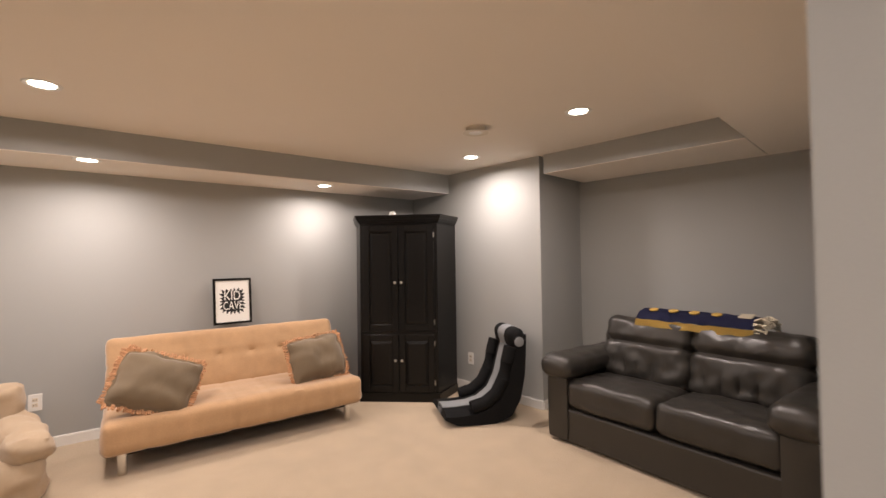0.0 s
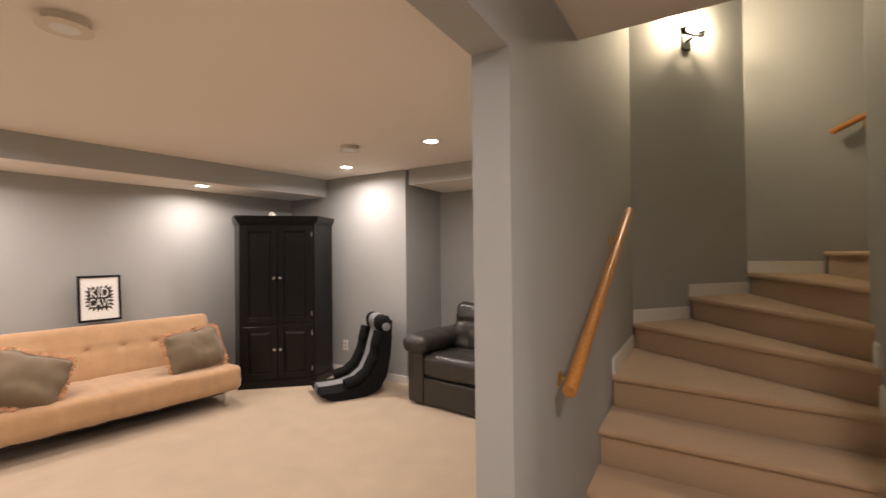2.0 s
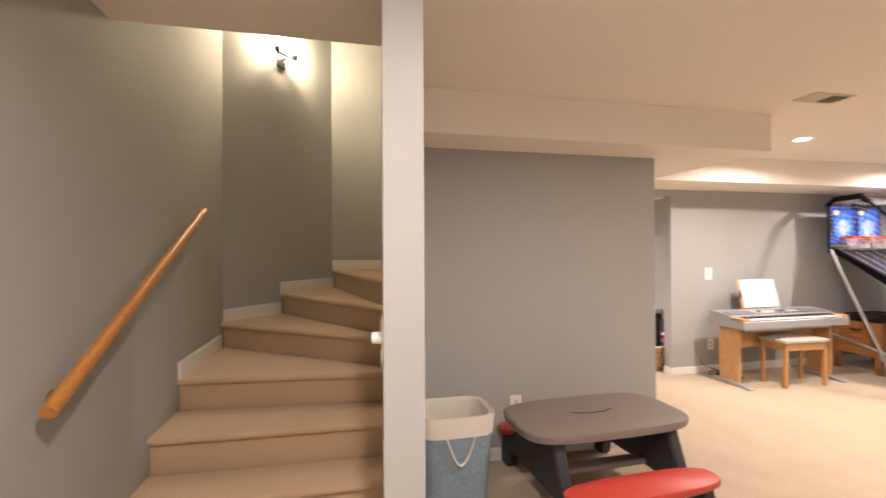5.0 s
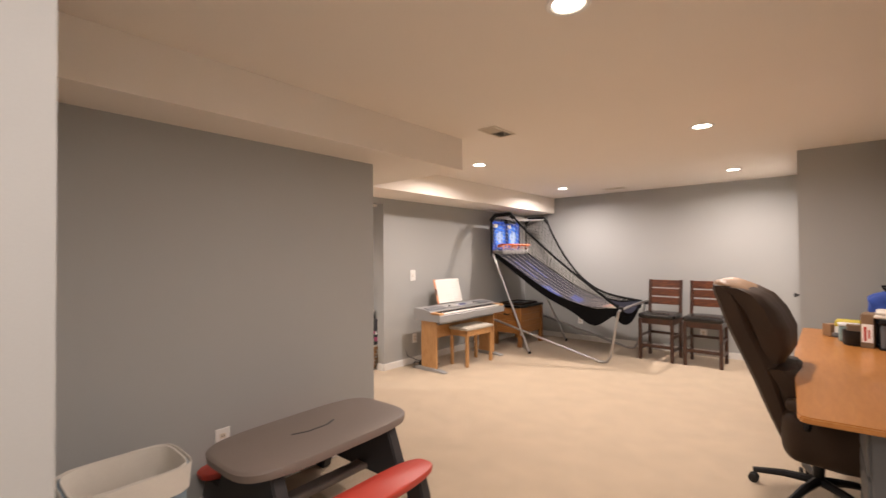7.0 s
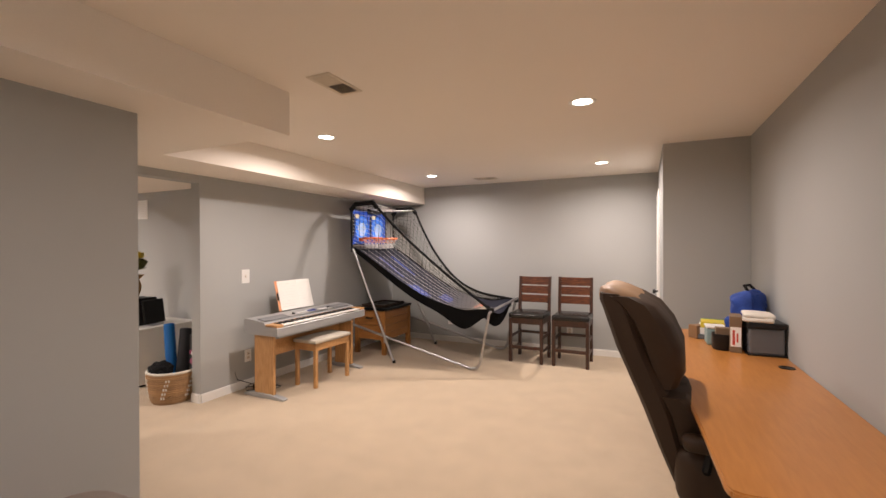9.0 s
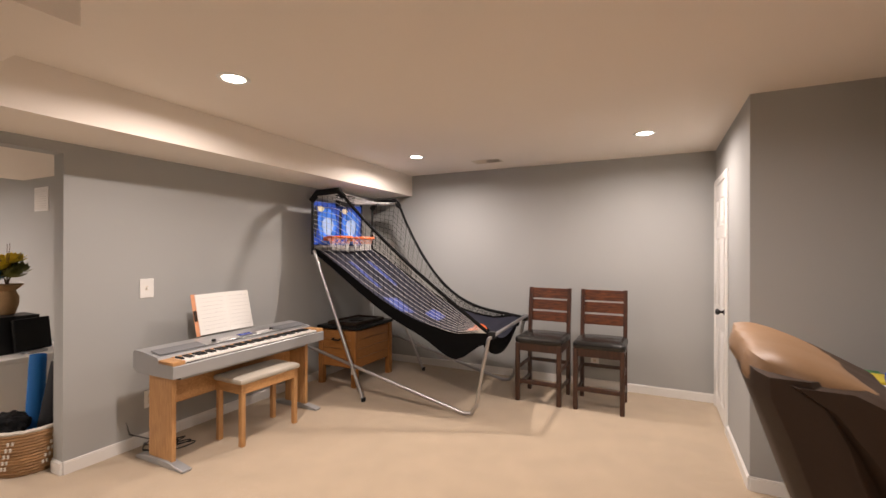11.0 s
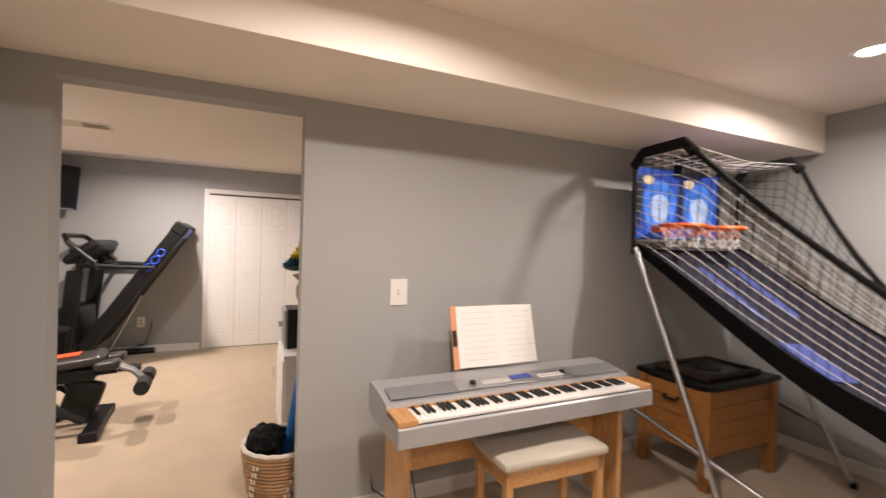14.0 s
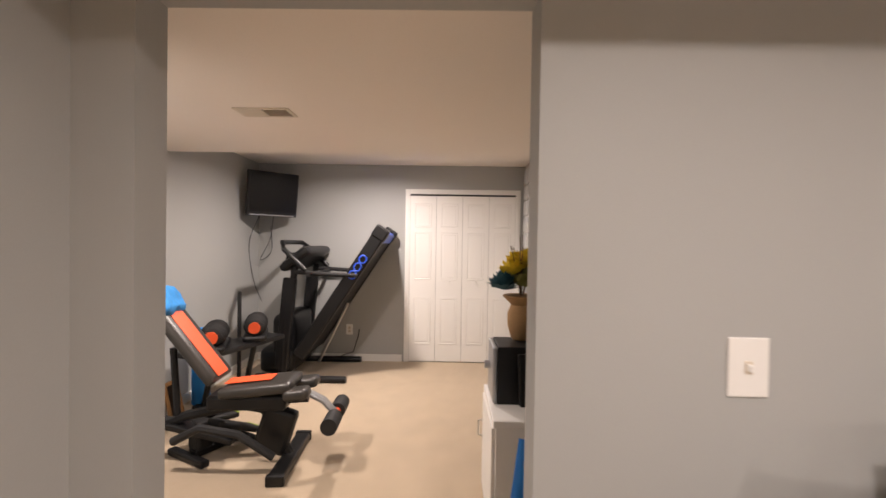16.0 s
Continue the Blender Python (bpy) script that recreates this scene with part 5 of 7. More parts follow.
def piano(m):
    """A slab digital piano on a two-panel wooden stand. Local x along the keys (player's left at -x), front towards -y."""
    base = thing("digital_piano", m, "silver grey digital piano with maple trim on a maple stand", "piano")
    L = 1.39
    h = L / 2
    outline = [(-0.29, 0.0), (-0.29, 0.075), (-0.278, 0.085), (-0.135, 0.095), (-0.125, 0.120), (0.02, 0.142), (0.13, 0.148), (0.145, 0.13), (0.145, 0.03), (0.10, 0.0)]
    bm = bmesh.new()
    prism(bm, outline, -h, h, Matrix(((0, 0, 1, 0), (1, 0, 0, 0.135), (0, 1, 0, 0.62), (0, 0, 0, 1))))
    part("body", bm, M["piano_grey"], base)
    y0, y1, z = 0.135 - 0.282, 0.135 - 0.142, 0.62 + 0.085
    part("key_well", box(-h + 0.085, h - 0.085, y0, y1 + 0.004, z - 0.001, z + 0.004), M["ink"], base, "dark key bed")
    for s in (-1, 1):
        part("cheek_block", box(min(s * h, s * (h - 0.085)), max(s * h, s * (h - 0.085)), y0 - 0.004, y1 + 0.008, z - 0.004, z + 0.022, 0.004), M["maple_long"], base, "maple cheek block")
    part("fallboard_strip", box(-h + 0.085, h - 0.085, y1 - 0.004, y1 + 0.010, z, z + 0.024, 0.002), M["maple_long"], base, "maple strip behind the keys")
    n = 52
    kw = (L - 0.17) / n
    wm, bmk = bpy.data.meshes.new("white_key"), bpy.data.meshes.new("black_key")
    b2 = box(-kw / 2 + 0.0007, kw / 2 - 0.0007, y0, y1 - 0.004, z + 0.004, z + 0.016, 0.001, 1)
    b2.to_mesh(wm)
    b2.free()
    b2 = box(-kw * 0.29, kw * 0.29, y0 + 0.052, y1 - 0.004, z + 0.0165, z + 0.027, 0.002, 1)
    b2.to_mesh(bmk)
    b2.free()
    wm.materials.append(M["key_white"])
    bmk.materials.append(M["ink"])
    for i in range(n):
        x = -h + 0.085 + kw * (i + 0.5)
        k = new("white_key", wm)
        k.parent, k.location = base, (x, 0, 0)
        if (i + 5) % 7 in (0, 1, 3, 4, 5) and i < n - 1:
            k = new("black_key", bmk)
            k.parent, k.location = base, (x + kw / 2, 0, 0)
    slope = math.degrees(math.atan2(0.022, 0.145))
    for s in (-1, 1):
        part("speaker_grille", box(min(s * (h - 0.03), s * (h - 0.36)), max(s * (h - 0.03), s * (h - 0.36)), -0.055, 0.055, 0, 0.006, 0.002, 1, pose(0, 0.085, 0.757, slope)), M["grille_grey"], base, "grey speaker grille")
    panel = part("control_panel", box(-0.34, 0.34, -0.05, 0.055, 0, 0.005, 0.001, 1, pose(0, 0.085, 0.757, slope)), M["steel_tube"], base, "silver control panel")
    part("display", box(-0.02, 0.10, -0.012, 0.030, 0.005, 0.009, 0.001, 1, pose(0, 0.085, 0.757, slope)), M["screen_blue"], panel, "blue display")
    for i in range(8):
        for j in range(2):
            for x in (-0.19, 0.14):
                part("button", box(x + i * 0.020, x + 0.013 + i * 0.020, -0.025 + j * 0.022, -0.016 + j * 0.022, 0.005, 0.009, 0, 1, pose(0, 0.085, 0.757, slope)), M["white_plastic"], panel, "small pale button")
    for x in (-0.24, 0.30):
        q = lathe(bmesh.new(), ((0.016, 0.004), (0.015, 0.016), (0.010, 0.018)), 16)
        q.transform(pose(x, 0.085, 0.757, slope))
        part("dial", q, M["ink"], panel, "dark dial", True)
    part("music_rest", box(-0.30, 0.30, 0.245, 0.253, 0.0, 0.035, 0.004, 2, pose(0, 0, 0.77, -14)), M["piano_grey"], base)
    for s in (-1, 1):
        part("side_panel", box(s * (h - 0.085) - 0.016, s * (h - 0.085) + 0.016, -0.03, 0.22, 0.035, 0.62, 0.003, 1), M["maple"], base, "maple side panel")
        bm = bmesh.new()
        prism(bm, [(-0.22, 0), (-0.22, 0.018), (-0.05, 0.042), (0.20, 0.042), (0.30, 0.018), (0.30, 0)], -0.032, 0.032, Matrix(((0, 0, 1, s * (h - 0.085)), (1, 0, 0, 0.05), (0, 1, 0, 0), (0, 0, 0, 1))))
        bmesh.ops.bevel(bm, geom=bm.edges[:], offset=0.004, segments=1, affect="EDGES")
        part("foot", bm, M["piano_grey"], base, "grey foot")
    part("back_panel", box(-h + 0.101, h - 0.101, 0.155, 0.173, 0.36, 0.52, 0.002, 1), M["maple_long"], base, "maple cross panel")
    part("underside_tray", box(-h + 0.12, h - 0.12, -0.05, 0.22, 0.575, 0.62), M["piano_grey"], base)


PX = Matrix.Translation((4.09, -4.425, 0)) @ pose(0, 0, 0, 0, 0, -90)
piano(PX)


def music_book(m):
    base = thing("music_book", m, "open sheet music book with orange cover standing on the piano", "book")
    for s in (-1, 1):
        part("page_block", box(min(0, s * 0.235), max(0, s * 0.235), 0.0, 0.008, 0.0, 0.31, 0.002, 1, pose(0, 0, 0, 0, 0, s * 7)), M["paper_white"], base, "white printed pages")
        bm = bmesh.new()
        for i in range(9):
            z = 0.275 - i * 0.030
            for j in range(2):
                add_box(bm, min(s * 0.03, s * 0.21), max(s * 0.03, s * 0.21), -0.0008, 0.0, z - j * 0.005, z - j * 0.006 + 0.0010, 0, 1, pose(0, 0, 0, 0, 0, s * 7))
        part("stave_print", bm, M["print_grey"], base, "rows of grey staves")
    part("cover", box(-0.262, -0.225, 0.006, 0.010, -0.004, 0.315, 0.001, 1, pose(0, 0, 0, 0, 0, -7)), M["orange_print"], base, "orange printed cover edge")
    part("cover_mark", box(-0.260, -0.238, 0.003, 0.006, 0.11, 0.19, 0, 1, pose(0, 0, 0, 0, 0, -7)), M["brown_leather"], base, "dark printed block")


music_book(PX @ pose(0.035, 0.245, 0.785, -14) @ Matrix.Diagonal((1.06, 1, 1.04, 1)))


def piano_bench(m):
    base = thing("piano_bench", m, "maple piano bench with padded grey-beige seat, before the piano", "bench")
    part("seat_pad", soft_box(bmesh.new(), 0.62, 0.34, 0.045, 0.018, (16, 10, 4), 0.008, 0.002, 2, None, pose(0, 0, 0.478)), M["bench_vinyl"], base, "grey-beige vinyl pad", smooth=True)
    bm = bmesh.new()
    for x0, x1, yy0, yy1 in ((-0.29, 0.29, -0.155, -0.135), (-0.29, 0.29, 0.135, 0.155), (-0.29, -0.27, -0.135, 0.135), (0.27, 0.29, -0.135, 0.135)):
        add_box(bm, x0, x1, yy0, yy1, 0.385, 0.458, 0.002, 1)
    part("apron", bm, M["maple_long"], base)
    for x in (-0.27, 0.27):
        for y in (-0.135, 0.135):
            part("leg", box(x - 0.02, x + 0.02, y - 0.02, y + 0.02, 0, 0.458, 0.004, 1), M["maple"], base)


piano_bench(pose(4.035, -4.48, 0, 0, 0, -92) @ Matrix.Diagonal((0.92, 0.95, 1, 1)))
adapter = thing("power_adapter", pose(4.42, -3.98, 0, 0, 0, 20), "black power adapter with coiled cords under the piano", "power adapter")
part("brick", soft_box(bmesh.new(), 0.14, 0.09, 0.06, 0.012, (6, 6, 3), 0, 0, 0, None, pose(0, 0, 0.03)), M["black_plastic"], adapter, smooth=True)
rnd = random.Random(7)
for k in range(4):
    pts = [Vector((0.12 * math.cos(a * 0.7 + k) + 0.04 * k - 0.05, 0.10 * math.sin(a * 0.9 + k * 2), 0.006 + 0.018 * k * (0.5 + 0.5 * math.sin(a)))) for a in [i * 0.45 for i in range(16)]]
    part("cord", tube(bmesh.new(), pts, 0.004, 6), M["black_plastic"], adapter, smooth=True)
part("cord", tube(bmesh.new(), [(-0.06, 0.0, 0.04), (-0.14, 0.08, 0.15), (-0.10, 0.10, 0.36), (-0.05, 0.05, 0.56)], 0.004, 6), M["black_plastic"], adapter, smooth=True)
part("cord", tube(bmesh.new(), [(0.06, 0.0, 0.04), (0.20, 0.10, 0.12), (0.26, 0.10, 0.30), (0.28, 0.05, 0.52)], 0.004, 6), M["black_plastic"], adapter, smooth=True)

# ---- basketball arcade game ----
surface("net_cord", (0.62, 0.61, 0.58), 0.8, grain=60, vary=0.05, bump=0.0)
surface("rim_orange", (0.75, 0.14, 0.02), 0.4, grain=60, vary=0.05, bump=0.0)
surface("board_blue", (0.02, 0.07, 0.42), 0.35, grain=5, vary=0.5, bump=0.0, blotch=7, spread=0.4)
surface("board_pale", (0.35, 0.50, 0.80), 0.35, grain=9, vary=0.3, bump=0.0, blotch=7, spread=0.3)
surface("board_mid", (0.05, 0.20, 0.75), 0.35, grain=12, vary=0.5, bump=0.0, blotch=9, spread=0.5)
surface("board_cream", (0.75, 0.68, 0.45), 0.35, grain=20, vary=0.4, bump=0.0, blotch=12, spread=0.4)
surface("net_red", (0.72, 0.36, 0.26), 0.7, grain=60, vary=0.05, bump=0.0)
surface("ramp_cloth", (0.030, 0.032, 0.055), 0.7, grain=160, vary=0.15, bump=0.15, blotch=4, spread=0.2)
surface("blue_stripe", (0.045, 0.07, 0.26), 0.6, grain=160, vary=0.1, bump=0.1)


def arcade():
    """A folding two-hoop basketball game: tube frame, backboard, hoops, sloping cloth ramp, side nets."""
    base = thing("basketball_arcade", pose(3.5, -5.98, 0), "folding two-hoop basketball arcade game with blue backboard and black nets", "arcade game")
    o = Vector((3.5, -5.98, 0))

    def P(x, y, z):
        return Vector((x, y, z)) - o

    NEAR, FAR, BACK = -5.40, -6.60, -6.44      # near side, far feet, far post
    for y in (NEAR, FAR):
        top_y = NEAR if y == NEAR else BACK
        part("leg", tube(bmesh.new(), [P(3.69, y, 0.0), P(4.31, top_y, 1.44)], 0.017, 10), M["steel_tube"], base, "silver steel tube leg", True)
        part("leg_cap", lathe(bmesh.new(), ((0.021, 0), (0.021, 0.035)), 12, tuple(P(3.69, y, 0))), M["black_plastic"], base)
        ya, yb = (-5.50, NEAR) if y == NEAR else (-6.60, FAR)
        pts = [P(4.40, yb, 0.46), P(2.86, ya, 0.06), P(2.70, ya, 0.022), P(2.62, ya, 0.03), P(2.57, ya, 0.10), P(2.52, ya, 0.40), P(2.46, ya, 0.69)]
        fine = []
        for a, b in zip(pts, pts[1:]):
            fine += [a.lerp(b, i / 4) for i in range(4)]
        part("floor_tube", tube(bmesh.new(), fine + [pts[-1]], 0.016, 10), M["steel_tube"], base, "bent silver steel tube", True)
        part("joint", lathe(bmesh.new(), ((0.024, -0.03), (0.024, 0.03)), 12, tuple(P(3.815, y, 0.275))), M["steel_tube"], base)
        part("post", tube(bmesh.new(), [P(4.33, top_y, 1.40), P(4.33, top_y, 1.99)], 0.014, 10), M["black_plastic"], base, smooth=True)
        part("top_arm", tube(bmesh.new(), [P(4.34, top_y, 1.95), P(4.27, top_y, 2.025), P(4.00, top_y, 2.035), P(3.94, top_y, 1.97)], 0.032, 10), M["black_fabric"], base, "black padded arm", True)
    part("front_bar", tube(bmesh.new(), [P(2.46, -5.50, 0.69), P(2.41, -5.55, 0.73), P(2.42, -6.56, 0.75), P(2.47, -6.60, 0.70)], 0.016, 10), M["steel_tube"], base, smooth=True)
    for y in (-5.54, -6.59):
        part("corner_clamp", box(-0.03, 0.03, -0.03, 0.03, -0.03, 0.03, 0.008, 2, Matrix.Translation(P(2.44, y, 0.72))), M["black_plastic"], base)
    part("rear_bar", tube(bmesh.new(), [P(4.33, NEAR, 1.44), P(4.33, BACK, 1.44)], 0.014, 10), M["steel_tube"], base, smooth=True)
    board = part("backboard", box(-0.008, 0.008, -0.40, 0.40, 0, 0.46, 0.004, 1, Matrix.Translation(P(4.35, -5.83, 1.50))), M["board_blue"], base, "blue printed backboard")
    part("board_edge", add_box(add_box(box(-0.012, 0.012, -0.415, 0.415, -0.02, 0.0, 0, 1, Matrix.Translation(P(4.35, -5.83, 1.50))), -0.012, 0.012, -0.415, -0.40, 0, 0.48, 0, 1, Matrix.Translation(P(4.35, -5.83, 1.50))), -0.012, 0.012, 0.40, 0.415, 0, 0.48, 0, 1, Matrix.Translation(P(4.35, -5.83, 1.50))), M["black_plastic"], base)
    for y in (-5.64, -6.03):
        for name, dy, z, ry, rz, lift, key, label in (("board_figure", 0.0, 0.22, 0.15, 0.19, 0.0, "board_mid", "blue printed glow"), ("board_figure", 0.0, 0.22, 0.09, 0.095, 0.001, "board_pale", "pale printed ball shape"),
                                             ("board_figure", 0.11, 0.40, 0.05, 0.03, 0.002, "board_cream", "cream printed mark"), ("board_figure", 0.185, 0.26, 0.02, 0.17, 0.001, "ink", "dark printed band")):
            bm = bmesh.new()
            ringv = [(ry * math.cos(a * math.tau / 22) * (1 + 0.10 * math.sin(3 * a * math.tau / 22)), rz * math.sin(a * math.tau / 22)) for a in range(22)]
            prism(bm, ringv, 0.0, 0.002 + lift, Matrix(((0, 0, -1, -0.008), (1, 0, 0, dy), (0, 1, 0, z), (0, 0, 0, 1))))
            bm.transform(Matrix.Translation(P(4.35, y, 1.48)))
            bmesh.ops.recalc_face_normals(bm, faces=bm.faces[:])
            part(name, bm, M[key], board, label)
    part("scorer", box(-0.04, 0.03, -0.13, 0.13, 0, 0.13, 0.01, 2, Matrix.Translation(P(4.32, -5.90, 1.93))), M["black_plastic"], base, "black scoring box")
    for y in (-5.62, -6.01):
        c = P(4.16, y, 1.58)
        ring = [c + Vector((0.125 * math.cos(a * math.tau / 24), 0.125 * math.sin(a * math.tau / 24), 0)) for a in range(25)]
        rim = part("rim", tube(bmesh.new(), ring, 0.013, 8, False), M["rim_orange"], base, "orange steel rim", True)
        part("rim_bracket", box(-0.03, 0.06, -0.05, 0.05, -0.035, 0.008, 0.003, 1, Matrix.Translation(c + Vector((0.15, 0, 0)))), M["rim_orange"], rim)
        for j0, j1, key, label in ((0, 2, "net_red", "red upper cords of the hoop net"), (2, 4, "net_cord", "white lower cords of the hoop net")):
            bm = bmesh.new()
            for i in range(12):
                for s in (-1, 1):
                    pts = []
                    for j in range(j0, j1 + 1):
                        a = (i + s * j * 0.5) * math.tau / 12
                        r = 0.122 - 0.042 * (j / 4) ** 0.7
                        pts.append(c + Vector((r * math.cos(a), r * math.sin(a), -0.033 * j)))
                    tube(bm, pts, 0.0038, 4, False)
            part("hoop_net", bm, M[key], rim, label)
    part("hoop_shelf", box(-0.10, 0.02, -0.42, 0.42, 0, 0.018, 0.004, 1, Matrix.Translation(P(4.32, -5.83, 1.475))), M["steel_tube"], base)

    # the cloth ramp: sags in its length and across
    L0, L1, nu, nv = Vector((4.32, 0, 1.45)), Vector((2.50, 0, 0.66)), 26, 10

    def ramp(u, v):
        x = L0.x + (L1.x - L0.x) * u
        z = L0.z + (L1.z - L0.z) * u - 0.25 * max(0.0, math.sin(math.pi * min(1, u * 1.02))) ** 1.2 * (0.35 + 0.65 * u) - (0.15 * u + 0.02) * (1 - (2 * v - 1) ** 2)
        if u > 0.86:
            z += (u - 0.86) * 0.5
        y0, y1 = NEAR - 0.02 - 0.13 * u, BACK + 0.02 - 0.14 * u
        return P(x, y0 + (y1 - y0) * v, z)

    bm = bmesh.new()
    rows = [[bm.verts.new(ramp(i / nu, j / nv)) for j in range(nv + 1)] for i in range(nu + 1)]
    for ra, rb in zip(rows, rows[1:]):
        for j in range(nv):
            bm.faces.new((ra[j], ra[j + 1], rb[j + 1], rb[j]))
    bmesh.ops.solidify(bm, geom=bm.faces[:], thickness=0.006)
    ramp_ob = part("ramp", bm, M["ramp_cloth"], base, "dark navy cloth ramp", True)
    for k, (u0, u1, v0, v1) in enumerate(((0.38, 0.50, 0.15, 0.42), (0.10, 0.30, 0.30, 0.36), (0.10, 0.30, 0.62, 0.68), (0.52, 0.60, 0.55, 0.75))):
        bm = bmesh.new()
        g = [[bm.verts.new(ramp(u0 + (u1 - u0) * i / 5, v0 + (v1 - v0) * j / 4) + Vector((0, 0, 0.010))) for j in range(5)] for i in range(6)]
        for ra, rb in zip(g, g[1:]):
            for j in range(4):
                bm.faces.new((ra[j], ra[j + 1], rb[j + 1], rb[j]))
        part("ramp_print", bm, M["blue_stripe"], ramp_ob, "blue printed patch")

    for v, depth in ((0, 0.05), (1, 0.05)):
        bm = bmesh.new()
        lo, hi = [], []
        for i in range(nu + 1):
            u = i / nu
            e = ramp(u, v)
            hi.append(bm.verts.new(e + Vector((0, 0, 0.02))))
            lo.append(bm.verts.new(e + Vector((0, 0, -0.045 - depth * math.sin(math.pi * u * 0.9) - 0.15 * math.exp(-((u - 0.84) / 0.13) ** 2)))))
        for i in range(nu):
            bm.faces.new((lo[i], lo[i + 1], hi[i + 1], hi[i]))
        bmesh.ops.solidify(bm, geom=bm.faces[:], thickness=0.006)
        part("side_skirt", bm, M["black_fabric"], base, "black cloth side skirt", True)
    bm = bmesh.new()
    g = []
    for j in range(nv + 1):
        top = ramp(1, j / nv)
        g.append((bm.verts.new(top + Vector((-0.01, 0, 0.05))), bm.verts.new(top + Vector((0.03, 0, -0.11)))))
    for a, b in zip(g, g[1:]):
        bm.faces.new((a[0], b[0], b[1], a[1]))
    bmesh.ops.solidify(bm, geom=bm.faces[:], thickness=0.006)
    part("front_skirt", bm, M["black_fabric"], base, "black cloth front skirt", True)

    # straps and side nets
    for v, y, sag in ((0, NEAR, 0.06), (1, BACK, 0.44)):
        a, b = P(3.94, y, 1.98), P(2.46, -5.54 if v == 0 else -6.59, 0.72)

        def strap(s):
            p = a.lerp(b, s)
            p.z -= sag * max(0.0, math.sin(math.pi * s ** 0.8)) ** 1.1
            return p

        part("strap", tube(bmesh.new(), [strap(i / 16) for i in range(17)], 0.016, 8), M["black_fabric"], base, "black padded strap", True)

        def top(s):
            return P(4.33, y, 1.99).lerp(a, s / 0.18) if s < 0.18 else strap((s - 0.18) / 0.82)

        bm = bmesh.new()
        for k in range(1, 12):
            pts = []
            for i in range(15):
                s = i / 14
                pts.append(ramp(s, v).lerp(top(s), k / 12) + Vector((0, 0, -0.012 * math.sin(math.pi * s * 3))))
            tube(bm, pts, 0.0019, 4, False)
        part("side_net", bm, M["net_cord"] if v == 0 else M["black_fabric"], base, "long net cords")
        bm = bmesh.new()
        for i in range(1, 34):
            s = i / 34
            p, q = ramp(s, v), top(s)
            tube(bm, [p, p.lerp(q, 0.5) + Vector((0.012, 0, 0)), q], 0.0024, 4, False)
        part("cross_net", bm, M["black_fabric"], base, "dark net cross cords")
    bm = bmesh.new()
    for i in range(12):
        for s in (0,):
            yy = NEAR + (BACK - NEAR) * i / 11
            tube(bm, [P(4.33, yy, 1.99), P(3.96, yy, 2.0 - 0.03 * math.sin(math.pi * i / 11))], 0.0026, 4, False)
    for i in range(5):
        x = 3.96 + 0.40 * i / 4
        tube(bm, [P(x, NEAR, 2.01), P(x, (NEAR + BACK) / 2, 1.97), P(x, BACK, 2.01)], 0.0026, 4, False)
    part("top_net", bm, M["net_cord"], base, "white cord top net")


arcade()
for i, (x, y, key, label) in enumerate(((2.72, -5.80, "rim_orange", "small orange and blue toy basketball in the ramp"), (2.74, -6.02, "rim_orange", "small orange toy basketball in the ramp"))):
    ball = thing("toy_basketball", pose(x, y, 0.635, 20 * i, 40, 10), label, "ball", "toy basketballs")
    bm = bmesh.new()
    bmesh.ops.create_uvsphere(bm, u_segments=24, v_segments=14, radius=0.085)
    part("shell", bm, M[key], ball, "", True)
    for ax in ((90, 0), (0, 90), (0, 0)):
        ring = [(0.0855 * math.cos(a * math.tau / 32), 0.0855 * math.sin(a * math.tau / 32), 0) for a in range(33)]
        b2 = tube(bmesh.new(), ring, 0.0025, 5, False)
        b2.transform(pose(0, 0, 0, *ax))
        part("seam", b2, M["blue_stripe"] if i == 0 else M["ink"], ball)


# ---- wooden game chest ----
wood("oak_plank", (0.26, 0.105, 0.025), (0.40, 0.18, 0.05), 0.45, 8, (9, 1.0, 9), 0.05)
wood("oak_leg", (0.26, 0.105, 0.025), (0.40, 0.18, 0.05), 0.45, 8, (9, 9, 1.0), 0.05)


